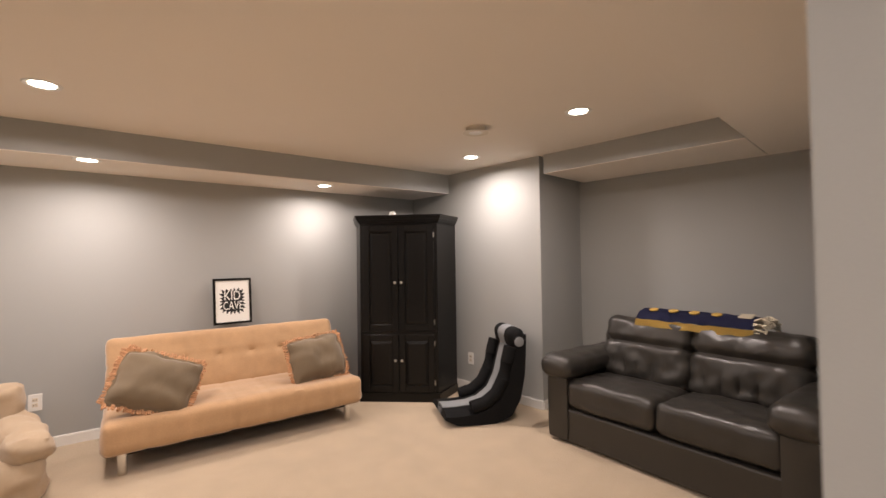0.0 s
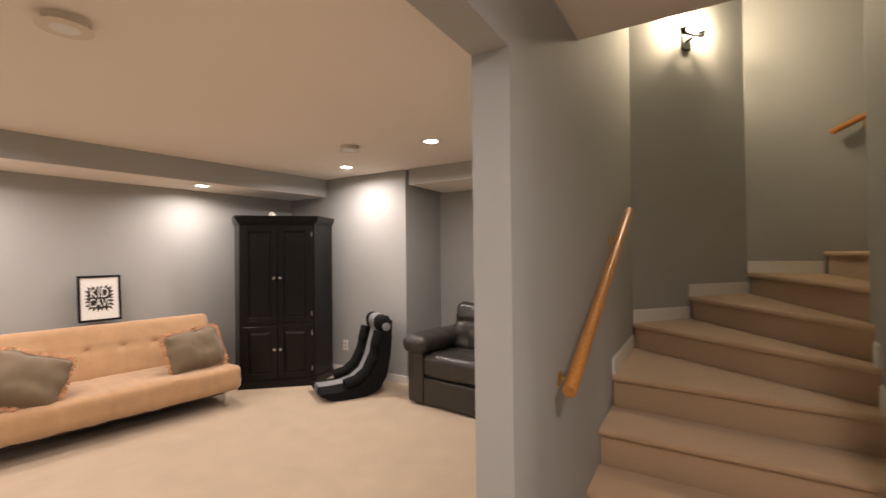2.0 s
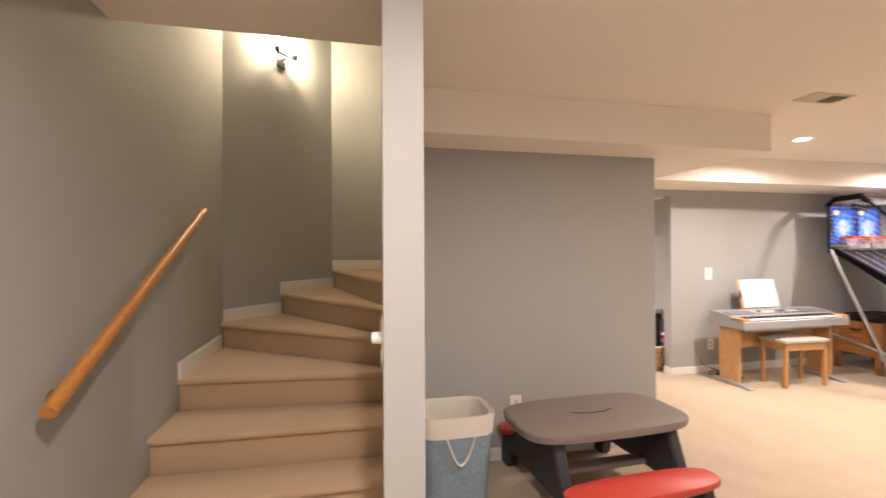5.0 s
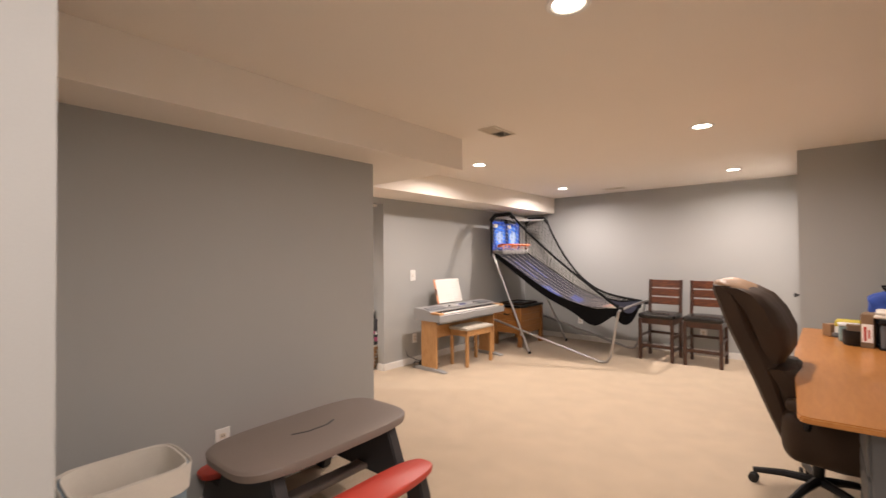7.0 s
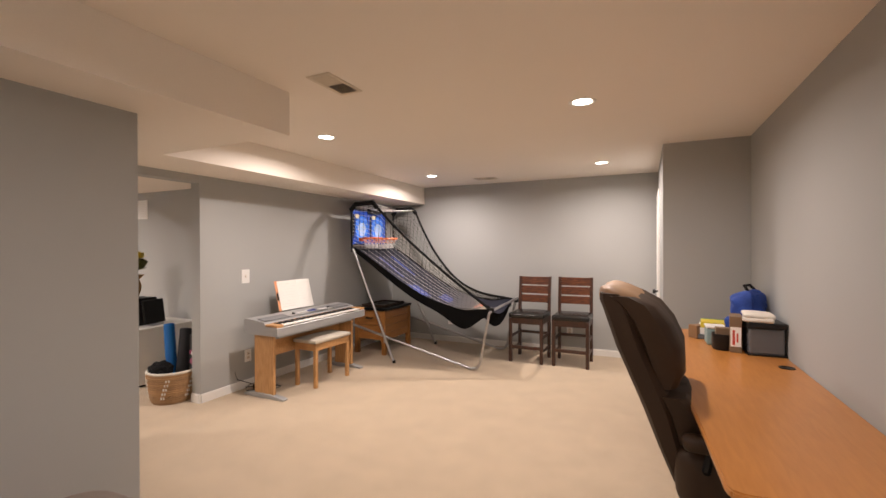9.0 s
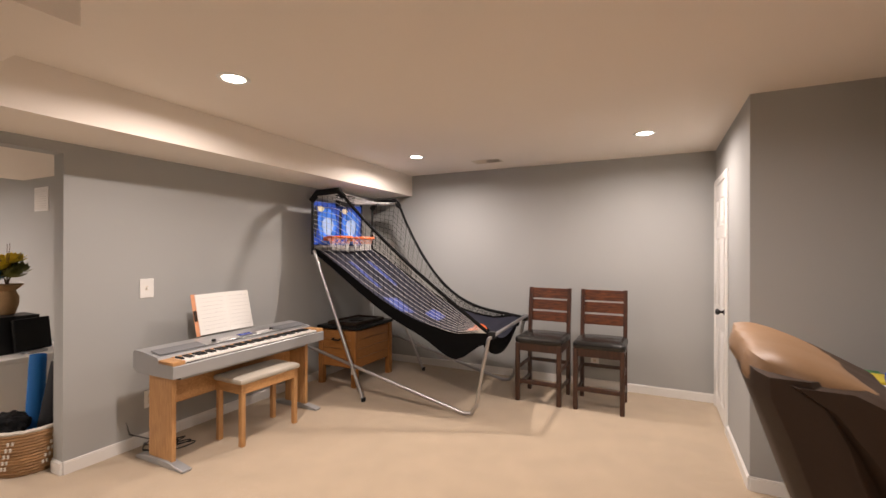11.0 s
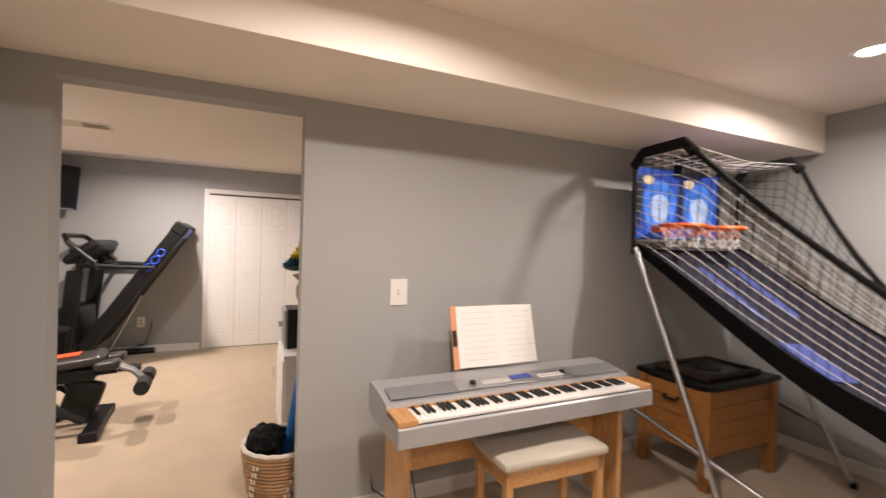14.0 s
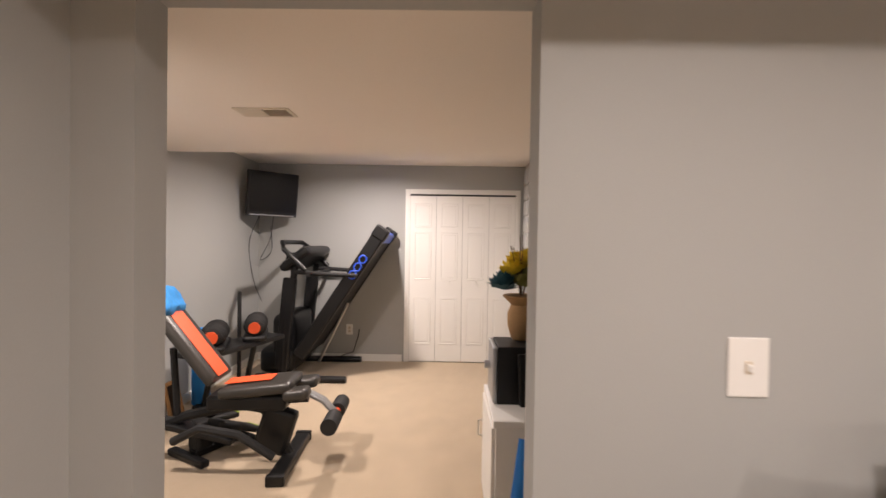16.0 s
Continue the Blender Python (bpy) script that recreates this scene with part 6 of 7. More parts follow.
def chest(m):
    base = thing("wooden_chest", m, "oak slatted chest on legs with a black framed top", "chest")
    w, d = 0.70, 0.50
    for x in (-w / 2 + 0.03, w / 2 - 0.03):
        for y in (-d / 2 + 0.03, d / 2 - 0.03):
            part("leg", box(x - 0.03, x + 0.03, y - 0.03, y + 0.03, 0, 0.60, 0.004, 1), M["oak_leg"], base)
    for i in range(4):
        z = 0.20 + i * 0.098
        for s in (-1, 1):
            part("plank", box(-w / 2 + 0.06, w / 2 - 0.06, min(s * (d / 2 - 0.012), s * (d / 2 - 0.032)), max(s * (d / 2 - 0.012), s * (d / 2 - 0.032)), z, z + 0.094, 0.003, 1), M["oak_plank"], base)
            part("plank", box(min(s * (w / 2 - 0.012), s * (w / 2 - 0.032)), max(s * (w / 2 - 0.012), s * (w / 2 - 0.032)), -d / 2 + 0.06, d / 2 - 0.06, z, z + 0.094, 0.003, 1), M["oak_plank"], base)
    part("inner_box", box(-w / 2 + 0.034, w / 2 - 0.034, -d / 2 + 0.034, d / 2 - 0.034, 0.205, 0.595), M["oak_leg"], base)
    for s in (-1, 1):
        part("handle", tube(bmesh.new(), [(s * (w / 2 - 0.01), -0.045, 0.50), (s * (w / 2 + 0.02), -0.045, 0.49), (s * (w / 2 + 0.02), 0.045, 0.49), (s * (w / 2 - 0.01), 0.045, 0.50)], 0.008, 8), M["black_plastic"], base, "black metal handle", True)
    part("lid", box(-w / 2 - 0.012, w / 2 + 0.012, -d / 2 - 0.012, d / 2 + 0.012, 0.60, 0.632, 0.008), M["black_lacquer"], base, "black lid")
    bm = bmesh.new()
    a, b = 0.27, 0.19
    for x0, x1, y0, y1 in ((-a, a, -b, -b + 0.04), (-a, a, b - 0.04, b), (-a, -a + 0.04, -b + 0.04, b - 0.04), (a - 0.04, a, -b + 0.04, b - 0.04)):
        add_box(bm, x0, x1, y0, y1, 0.632, 0.664, 0.006)
    part("lid_frame", bm, M["brown_leather"], base, "dark brown raised frame")
    part("glass_top", box(-a + 0.04, a - 0.04, -b + 0.04, b - 0.04, 0.632, 0.648), M["black_leather"], base, "dark glossy inset")
    part("medallion", lathe(bmesh.new(), ((0.085, 0.648), (0.085, 0.655), (0.070, 0.658)), 28), M["black_lacquer"], base)


chest(pose(4.24, -6.015, 0, 0, 0, 90))

# ---- counter-height chairs ----
surface("gloss_vinyl", (0.012, 0.011, 0.010), 0.24, grain=110, vary=0.15, bump=0.12, depth=0.001, blotch=7, spread=0.15)
wood("dark_cherry", (0.022, 0.008, 0.004), (0.070, 0.023, 0.010), 0.35, 9, (7, 7, 1.0), 0.2)
wood("dark_cherry_slat", (0.035, 0.011, 0.005), (0.16, 0.047, 0.016), 0.35, 9, (1.2, 8, 8), 0.2)


def bar_chair(m):
    base = thing("counter_chair", m, "dark cherry ladder-back counter chair with black padded seat", "chair", "counter chairs by the wall")
    w = 0.44
    part("seat", soft_box(bmesh.new(), w + 0.01, 0.44, 0.07, 0.028, (18, 18, 5), 0.018, 0.005, 3, None, pose(0, 0.0, 0.585)), M["gloss_vinyl"], base, "black padded seat", smooth=True)
    bm = bmesh.new()
    for x0, x1, y0, y1 in ((-w / 2 + 0.01, w / 2 - 0.01, -0.21, -0.188), (-w / 2 + 0.01, w / 2 - 0.01, 0.188, 0.21), (-w / 2 + 0.01, -w / 2 + 0.032, -0.188, 0.188), (w / 2 - 0.032, w / 2 - 0.01, -0.188, 0.188)):
        add_box(bm, x0, x1, y0, y1, 0.485, 0.56, 0.002, 1)
    part("seat_frame", bm, M["dark_cherry"], base)
    for s in (-1, 1):
        part("leg", box(s * (w / 2 - 0.022) - 0.020, s * (w / 2 - 0.022) + 0.020, -0.222, -0.182, 0, 0.56, 0.004, 1), M["dark_cherry"], base)
        bm = bmesh.new()
        prism(bm, [(0.175, 0.0), (0.215, 0.0), (0.222, 0.58), (0.275, 1.06), (0.243, 1.06), (0.182, 0.58)], s * (w / 2 - 0.022) - 0.018, s * (w / 2 - 0.022) + 0.018, Matrix(((0, 0, 1, 0), (1, 0, 0, 0), (0, 1, 0, 0), (0, 0, 0, 1))))
        part("back_post", bm, M["dark_cherry"], base)
        part("side_stretcher", box(s * (w / 2 - 0.022) - 0.010, s * (w / 2 - 0.022) + 0.010, -0.19, 0.19, 0.30, 0.335, 0.003, 1), M["dark_cherry"], base)
        part("side_stretcher", box(s * (w / 2 - 0.022) - 0.010, s * (w / 2 - 0.022) + 0.010, -0.19, 0.19, 0.13, 0.165, 0.003, 1), M["dark_cherry"], base)
    for z, h in ((0.95, 0.105), (0.832, 0.102), (0.715, 0.098)):
        y = 0.19 + (z - 0.58) * 0.112 + 0.012
        part("back_slat", box(-w / 2 + 0.036, w / 2 - 0.036, -0.009, 0.009, 0, h, 0.004, 1, pose(0, y + 0.008, z, -6)), M["dark_cherry_slat"], base)
    part("foot_rail", box(-w / 2 + 0.04, w / 2 - 0.04, -0.212, -0.19, 0.17, 0.21, 0.003, 1), M["dark_cherry"], base)
    part("rear_stretcher", box(-w / 2 + 0.04, w / 2 - 0.04, 0.186, 0.204, 0.30, 0.335, 0.003, 1), M["dark_cherry"], base)
    return base


first = bar_chair(pose(2.175, -6.295, 0, 0, 0, 178))
copy_thing(first, pose(1.64, -6.305, 0, 0, 0, 180))

# ---- gym: treadmill ----
surface("rubber", (0.009, 0.009, 0.0095), 0.7, grain=160, vary=0.2, bump=0.2, blotch=6, spread=0.15)
surface("silver_plastic", (0.40, 0.41, 0.43), 0.35, 0.6, grain=60, vary=0.04, bump=0.0)
surface("ring_blue", (0.02, 0.08, 0.55), 0.4, grain=60, vary=0.04, bump=0.0)
surface("bench_orange", (0.80, 0.10, 0.025), 0.5, grain=140, vary=0.06, bump=0.12)
surface("towel_blue", (0.03, 0.22, 0.55), 0.9, grain=200, vary=0.3, bump=0.5, blotch=16, spread=0.4)
surface("mat_blue", (0.02, 0.22, 0.62), 0.6, grain=200, vary=0.06, bump=0.1)
surface("mat_dark", (0.05, 0.05, 0.055), 0.7, grain=200, vary=0.1, bump=0.1)
surface("wicker", (0.38, 0.22, 0.10), 0.7, grain=90, vary=0.3, bump=0.4, blotch=12, spread=0.2, per_object=0.2)
surface("burlap", (0.30, 0.18, 0.08), 0.9, grain=200, vary=0.3, bump=0.5, blotch=8, spread=0.2)


def treadmill(m):
    """A folded treadmill: local y from the user's back (-) to the console (+), deck swung up at the back."""
    base = thing("treadmill", m, "black folding treadmill with its deck folded up, silver console", "treadmill")
    for s in (-1, 1):
        part("base_tube", tube(bmesh.new(), [(s * 0.39, -0.52, 0.035), (s * 0.39, 0.28, 0.035), (s * 0.36, 0.36, 0.05)], 0.035, 10), M["black_plastic"], base, smooth=True)
        part("upright", tube(bmesh.new(), [(s * 0.37, 0.14, 0.05), (s * 0.37, 0.12, 0.60), (s * 0.36, 0.02, 1.18)], 0.042, 10, True, 0.034), M["black_plastic"], base, smooth=True)
        part("hand_bar", tube(bmesh.new(), [(s * 0.37, 0.06, 1.13), (s * 0.38, -0.30, 1.11), (s * 0.38, -0.62, 1.10)], 0.024, 10), M["rubber"], base, "black foam hand bar", True)
        part("wheel", lathe(bmesh.new(), ((0.045, -0.015), (0.05, -0.01), (0.05, 0.01), (0.045, 0.015)), 18), M["rubber"], base).matrix_local = pose(s * 0.43, 0.36, 0.05, 0, 90)
    part("motor_hood", soft_box(bmesh.new(), 0.72, 0.36, 0.26, 0.07, (10, 8, 6), 0.03, 0, 0, None, pose(0, 0.22, 0.20)), M["black_plastic"], base, smooth=True)
    part("upright_cover", soft_box(bmesh.new(), 0.70, 0.22, 0.42, 0.06, (10, 6, 8), 0.02, 0, 0, None, pose(0, 0.16, 0.46)), M["black_plastic"], base, smooth=True)
    for s in (-1, 1):
        part("upright_cover", box(s * 0.37 - 0.035, s * 0.37 + 0.035, -0.07, 0.07, 0.0, 0.95, 0.02, 2, pose(0, 0.15, 0.12, 5)), M["black_plastic"], base)
    # console
    con = part("console", soft_box(bmesh.new(), 0.86, 0.36, 0.09, 0.04, (16, 8, 4), 0.0, 0, 0, None, pose(0, 0.02, 1.26, -38)), M["black_plastic"], base, "dark console", True)
    part("console_face", box(-0.36, 0.36, -0.15, 0.14, 0.045, 0.056, 0.004, 1, pose(0, 0.02, 1.26, -38)), M["black_plastic"], con, "black console face")
    part("screen", box(-0.16, 0.16, -0.03, 0.11, 0.056, 0.060, 0.002, 1, pose(0, 0.02, 1.26, -38)), M["silver_plastic"], con, "pale display")
    for s in (-1, 1):
        q = lathe(bmesh.new(), ((0.05, 0), (0.055, 0.02), (0.04, 0.035)), 18)
        q.transform(pose(0, 0.02, 1.26, -38) @ pose(s * 0.27, 0.05, 0.056))
        part("speaker", q, M["rubber"], con, smooth=True)
    part("console_frame", tube(bmesh.new(), [(-0.42, -0.10, 1.15), (-0.42, 0.12, 1.36), (-0.30, 0.18, 1.43), (0.30, 0.18, 1.43), (0.42, 0.12, 1.36), (0.42, -0.10, 1.15)], 0.026, 10), M["black_plastic"], base, "black console frame", True)
    part("sensor_bar", tube(bmesh.new(), [(-0.40, -0.12, 1.10), (0.40, -0.12, 1.10)], 0.022, 10), M["rubber"], base, smooth=True)
    # the deck, swung up
    deck = Matrix.Translation((0, -0.02, 0.25)) @ Matrix.Rotation(radians(180 - 57), 4, "X")
    part("deck", box(-0.30, 0.30, 0.0, 1.50, -0.05, 0.05, 0.015, 2, deck), M["rubber"], base, "black running deck, folded up")
    for s in (-1, 1):
        part("side_rail", box(s * 0.335 - 0.045, s * 0.335 + 0.045, 0.0, 1.52, -0.075, 0.06, 0.018, 2, deck), M["black_plastic"], base)
        part("end_cap", box(s * 0.335 - 0.052, s * 0.335 + 0.052, 1.46, 1.60, -0.085, 0.07, 0.02, 2, deck), M["black_plastic"], base)
        for k in range(3):
            ring = [(0, 1.02 + k * 0.095 + 0.042 * math.cos(a * math.tau / 20), 0.036 * math.sin(a * math.tau / 20) - 0.005) for a in range(21)]
            b2 = tube(bmesh.new(), ring, 0.009, 6, False)
            b2.transform(deck @ Matrix.Translation((s * 0.385, 0, 0)))
            part("ring_mark", b2, M["ring_blue"], base, "blue ring mark", True)
    part("roller_guard", box(-0.28, 0.28, 1.44, 1.56, -0.06, 0.06, 0.02, 2, deck), M["ring_blue"], base, "blue end strip")
    part("gas_strut", tube(bmesh.new(), [(0.10, -0.10, 0.08), (0.10, -0.42, 0.75)], 0.016, 10), M["steel_tube"], base, smooth=True)
    part("power_cord", tube(bmesh.new(), [(0.38, -0.05, 0.05), (0.40, -0.25, 0.06), (0.42, -0.42, 0.12), (0.44, -0.47, 0.30), (0.445, -0.48, 0.385)], 0.006, 6), M["rubber"], base, smooth=True)


treadmill(pose(8.34, -1.68, 0))


def weight_bench(m):
    """An adjustable bench: local -y towards the leg rollers, +y towards the raised back."""
    base = thing("weight_bench", m, "black and orange adjustable weight bench with raised back", "weight bench")
    seat = part("seat_pad", soft_box(bmesh.new(), 0.30, 0.46, 0.07, 0.028, (10, 14, 4), 0.006, 0, 0, None, pose(0, -0.12, 0.50, -6)), M["black_leather"], base, smooth=True)
    part("seat_stripe", soft_box(bmesh.new(), 0.13, 0.30, 0.006, 0.003, (6, 8, 2), 0, 0, 0, None, pose(0, -0.05, 0.541, -6)), M["bench_orange"], seat, "orange panel", True)
    for s in (-1, 1):
        part("seat_horn", soft_box(bmesh.new(), 0.13, 0.16, 0.07, 0.03, (6, 8, 4), 0, 0, 0, None, pose(s * 0.12, -0.38, 0.485, -6)), M["black_leather"], base, smooth=True)
    rot = pose(0, 0.17, 0.52, 52)
    back = part("back_pad", soft_box(bmesh.new(), 0.29, 0.72, 0.065, 0.028, (10, 20, 4), 0.006, 0, 0, None, rot @ pose(0, 0.36, 0.03)), M["black_leather"], base, smooth=True)
    part("back_stripe", soft_box(bmesh.new(), 0.14, 0.66, 0.006, 0.003, (6, 12, 2), 0, 0, 0, None, rot @ pose(0, 0.35, 0.068)), M["bench_orange"], back, "orange stripe", True)
    part("spine", tube(bmesh.new(), [(0, 0.95, 0.06), (0, 0.35, 0.30), (0, -0.10, 0.40), (0, -0.42, 0.42)], 0.034, 8), M["black_plastic"], base, smooth=True)
    part("front_post", tube(bmesh.new(), [(0, -0.10, 0.42), (0, -0.22, 0.20), (0, -0.30, 0.04)], 0.036, 8), M["black_plastic"], base, smooth=True)
    part("front_foot", box(-0.30, 0.30, -0.36, -0.26, 0.0, 0.06, 0.012), M["black_plastic"], base)
    part("rear_foot", box(-0.26, 0.26, 0.90, 0.98, 0.0, 0.055, 0.012), M["black_plastic"], base)
    for s in (-1, 1):
        part("foot_cap", box(s * 0.30 - 0.02, s * 0.30 + 0.02, -0.365, -0.255, 0.0, 0.065, 0.008), M["black_plastic"], base)
    part("ladder", box(-0.06, 0.06, 0.0, 0.50, -0.02, 0.02, 0.01, 2, pose(0, 0.05, 0.14, 14)), M["black_plastic"], base)
    part("back_brace", tube(bmesh.new(), [(0, 0.42, 0.30), (0, 0.45, 0.74)], 0.022, 8), M["black_plastic"], base, smooth=True)
    part("leg_lever", tube(bmesh.new(), [(0, -0.40, 0.46), (0, -0.52, 0.40), (0, -0.60, 0.31)], 0.026, 8), M["silver_plastic"], base, "silver lever", True)
    for z, y in ((0.31, -0.60), ):
        part("foam_roller", tube(bmesh.new(), [(-0.22, y, z), (-0.05, y, z)], 0.052, 16), M["rubber"], base, "black foam roller", True)
        part("foam_roller", tube(bmesh.new(), [(0.05, y, z), (0.22, y, z)], 0.052, 16), M["rubber"], base, "black foam roller", True)
        part("roller_collar", tube(bmesh.new(), [(-0.05, y, z), (0.05, y, z)], 0.024, 12), M["bench_orange"], base, "orange collar", True)
    part("under_frame", box(-0.10, 0.10, -0.30, 0.20, 0.36, 0.455, 0.02), M["black_plastic"], base)
    part("side_plate", box(-0.05, 0.05, -0.20, 0.02, 0.10, 0.40, 0.03, 2, pose(0, -0.05, 0.0, 18)), M["black_plastic"], base)
    # resistance rods under the seat
    for s in (-1, 1):
        part("bow_rod", tube(bmesh.new(), [(s * 0.16, -0.25, 0.10), (s * 0.20, -0.05, 0.26), (s * 0.20, 0.18, 0.30), (s * 0.16, 0.36, 0.20)], 0.026, 8), M["rubber"], base, smooth=True)
    part("knob", lathe(bmesh.new(), ((0.025, 0), (0.025, 0.03)), 12, (0.10, -0.20, 0.34)), M["bench_orange"], base, "orange knob")


weight_bench(pose(6.36, -1.90, 0, 0, 0, 3))


def mini_stepper(m):
    """A two-pedal stepper on an H-shaped foot: local x across, y towards the front."""
    base = thing("mini_stepper", m, "small black pedal stepper with lime trim under the bench", "stepper")
    part("foot_bar", box(-0.24, 0.24, -0.22, -0.15, 0, 0.045, 0.012), M["black_plastic"], base)
    part("foot_bar", box(-0.19, 0.19, 0.17, 0.23, 0, 0.045, 0.012), M["black_plastic"], base)
    part("spine", box(-0.045, 0.045, -0.15, 0.17, 0.01, 0.06, 0.012), M["black_plastic"], base)
    part("pivot_tower", box(-0.06, 0.06, 0.06, 0.17, 0.05, 0.24, 0.02), M["rubber"], base)
    for s, tilt in ((-1, 26), (1, 8)):
        pedal = part("pedal", soft_box(bmesh.new(), 0.13, 0.36, 0.045, 0.018, (8, 14, 4), 0, 0, 0, None, pose(s * 0.125, -0.05, 0.17, tilt)), M["rubber"], base, "black ribbed pedal", True)
        part("pedal_trim", box(-0.066, 0.066, -0.17, -0.155, 0.018, 0.026, 0.002, 1, pose(s * 0.125, -0.05, 0.17, tilt)), M["lime_trim"], pedal, "lime trim")
        part("piston", tube(bmesh.new(), [(s * 0.10, -0.16, 0.05), (s * 0.10, 0.06, 0.19)], 0.022, 10), M["black_plastic"], base, smooth=True)
    part("lime_cover", box(-0.05, 0.05, -0.12, 0.03, 0.06, 0.085, 0.008), M["lime_trim"], base, "lime plastic cover")


surface("lime_trim", (0.35, 0.50, 0.04), 0.45, grain=60, vary=0.05, bump=0.0)
mini_stepper(pose(6.52, -1.64, 0, 0, 0, 62))
towel = thing("gym_towel", pose(6.345, -1.39, 0.97, 0, 0, 3), "blue patterned towel draped over the bench back", "towel")
part("cloth", soft_box(bmesh.new(), 0.30, 0.20, 0.15, 0.05, (14, 10, 8), 0.01, 0.03, 5, None, pose(0, 0.02, 0.06, 52)), M["towel_blue"], towel, smooth=True)


def dumbbell(m):
    base = thing("adjustable_dumbbell", m, "black and red adjustable dumbbell on a stand", "dumbbell", "adjustable dumbbells")
    part("handle", tube(bmesh.new(), [(-0.07, 0, 0), (0.07, 0, 0)], 0.016, 12), M["bench_orange"], base, "red handle", True)
    for s in (-1, 1):
        for i in range(5):
            q = lathe(bmesh.new(), ((0.095 - i * 0.006, -0.009), (0.10 - i * 0.006, -0.005), (0.10 - i * 0.006, 0.005), (0.095 - i * 0.006, 0.009)), 20)
            q.transform(pose(s * (0.085 + i * 0.024), 0, 0, 0, 90))
            part("plate", q, M["rubber"], base, smooth=True)
        q = lathe(bmesh.new(), ((0.05, 0), (0.05, 0.016)), 18)
        q.transform(pose(s * 0.205, 0, 0, 0, s * 90))
        part("dial", q, M["bench_orange"], base, "red dial")
    part("cradle", box(-0.21, 0.21, -0.10, 0.10, -0.125, -0.075, 0.02), M["black_plastic"], base)


dumbbell(pose(7.12, -1.30, 0.67, 0, 0, 20))
dumbbell(pose(7.55, -1.45, 0.67, 0, 0, 20))
stand = thing("dumbbell_stand", pose(7.33, -1.37, 0, 0, 0, -20), "black steel dumbbell stand in the exercise room", "stand")
for x in (-0.22, 0.22):
    part("leg", tube(bmesh.new(), [(x, 0.12, 0.02), (x, 0.0, 0.50)], 0.024, 8), M["black_plastic"], stand, smooth=True)
    part("foot", box(x - 0.03, x + 0.03, -0.20, 0.22, 0, 0.04, 0.01), M["black_plastic"], stand)
part("shelf", box(-0.46, 0.46, -0.14, 0.14, 0.50, 0.545, 0.01), M["black_plastic"], stand)
pole = thing("exercise_bar", pose(7.62, -1.26, 0), "upright black bar on a small foot", "exercise bar")
part("bar", tube(bmesh.new(), [(0, 0, 0.02), (0, 0, 0.96)], 0.018, 10), M["rubber"], pole, smooth=True)
part("foot", lathe(bmesh.new(), ((0.09, 0), (0.09, 0.015), (0.03, 0.03)), 20), M["rubber"], pole, smooth=True)
foam = thing("foam_roller", pose(7.34, -1.06, 0), "upright blue foam exercise roller beside the wall", "foam roller")
part("cylinder", lathe(bmesh.new(), ((0.070, 0), (0.075, 0.006), (0.075, 0.654), (0.070, 0.66)), 24), M["mat_blue"], foam, smooth=True)
art = thing("leaning_frame", pose(7.02, -1.05, 0, -12, 0, 0), "small wooden frame leaning beside the wall", "frame")
bm = bmesh.new()
for x0, x1, z0, z1 in ((-0.09, 0.09, 0.0, 0.03), (-0.09, 0.09, 0.27, 0.30), (-0.09, -0.06, 0.03, 0.27), (0.06, 0.09, 0.03, 0.27)):
    add_box(bm, x0, x1, -0.01, 0.01, z0, z1, 0.003, 1)
part("border", bm, M["maple"], art)
part("inset", box(-0.06, 0.06, -0.004, 0.004, 0.03, 0.27), M["brown_leather"], art, "dark inset")


def television(m):
    base = thing("wall_television", m, "black flat television on a corner wall bracket, switched off", "television")
    part("screen_housing", box(-0.34, 0.34, -0.035, 0.03, -0.26, 0.24, 0.012), M["black_plastic"], base)
    part("screen", box(-0.315, 0.315, -0.039, -0.034, -0.205, 0.220), M["black_lacquer"], base, "dark glossy screen")
    part("speaker_strip", box(-0.30, 0.30, -0.040, -0.034, -0.252, -0.240), M["silver_plastic"], base, "thin silver strip")
    part("bracket", tube(bmesh.new(), [(0, 0.03, 0), (0, 0.18, 0.02), (0.02, 0.30, 0.02)], 0.022, 8), M["black_plastic"], base, smooth=True)
    for k, pts in enumerate((((-0.12, 0.03, -0.22), (-0.20, 0.16, -0.60), (-0.10, 0.17, -1.05), (0.02, 0.14, -1.30)), ((0.05, 0.03, -0.22), (0.10, 0.20, -0.55), (-0.02, 0.20, -0.80), (0.14, 0.22, -0.70), (0.12, 0.24, -0.40)))):
        fine = []
        vs = [Vector(p) for p in pts]
        for i in range(len(vs) - 1):
            p0, p1, p2, p3 = vs[max(i - 1, 0)], vs[i], vs[i + 1], vs[min(i + 2, len(vs) - 1)]
            for j in range(6):
                t = j / 6
                fine.append(0.5 * ((2 * p1) + (p2 - p0) * t + (2 * p0 - 5 * p1 + 4 * p2 - p3) * t ** 2 + (3 * p1 - p0 - 3 * p2 + p3) * t ** 3))
        part("cord", tube(bmesh.new(), fine + [vs[-1]], 0.005, 6), M["mat_dark"], base, "dark hanging cord", True)


television(pose(8.46, -1.22, 1.98, 8, 0, -46) @ Matrix.Diagonal((0.84, 1, 1, 1)))


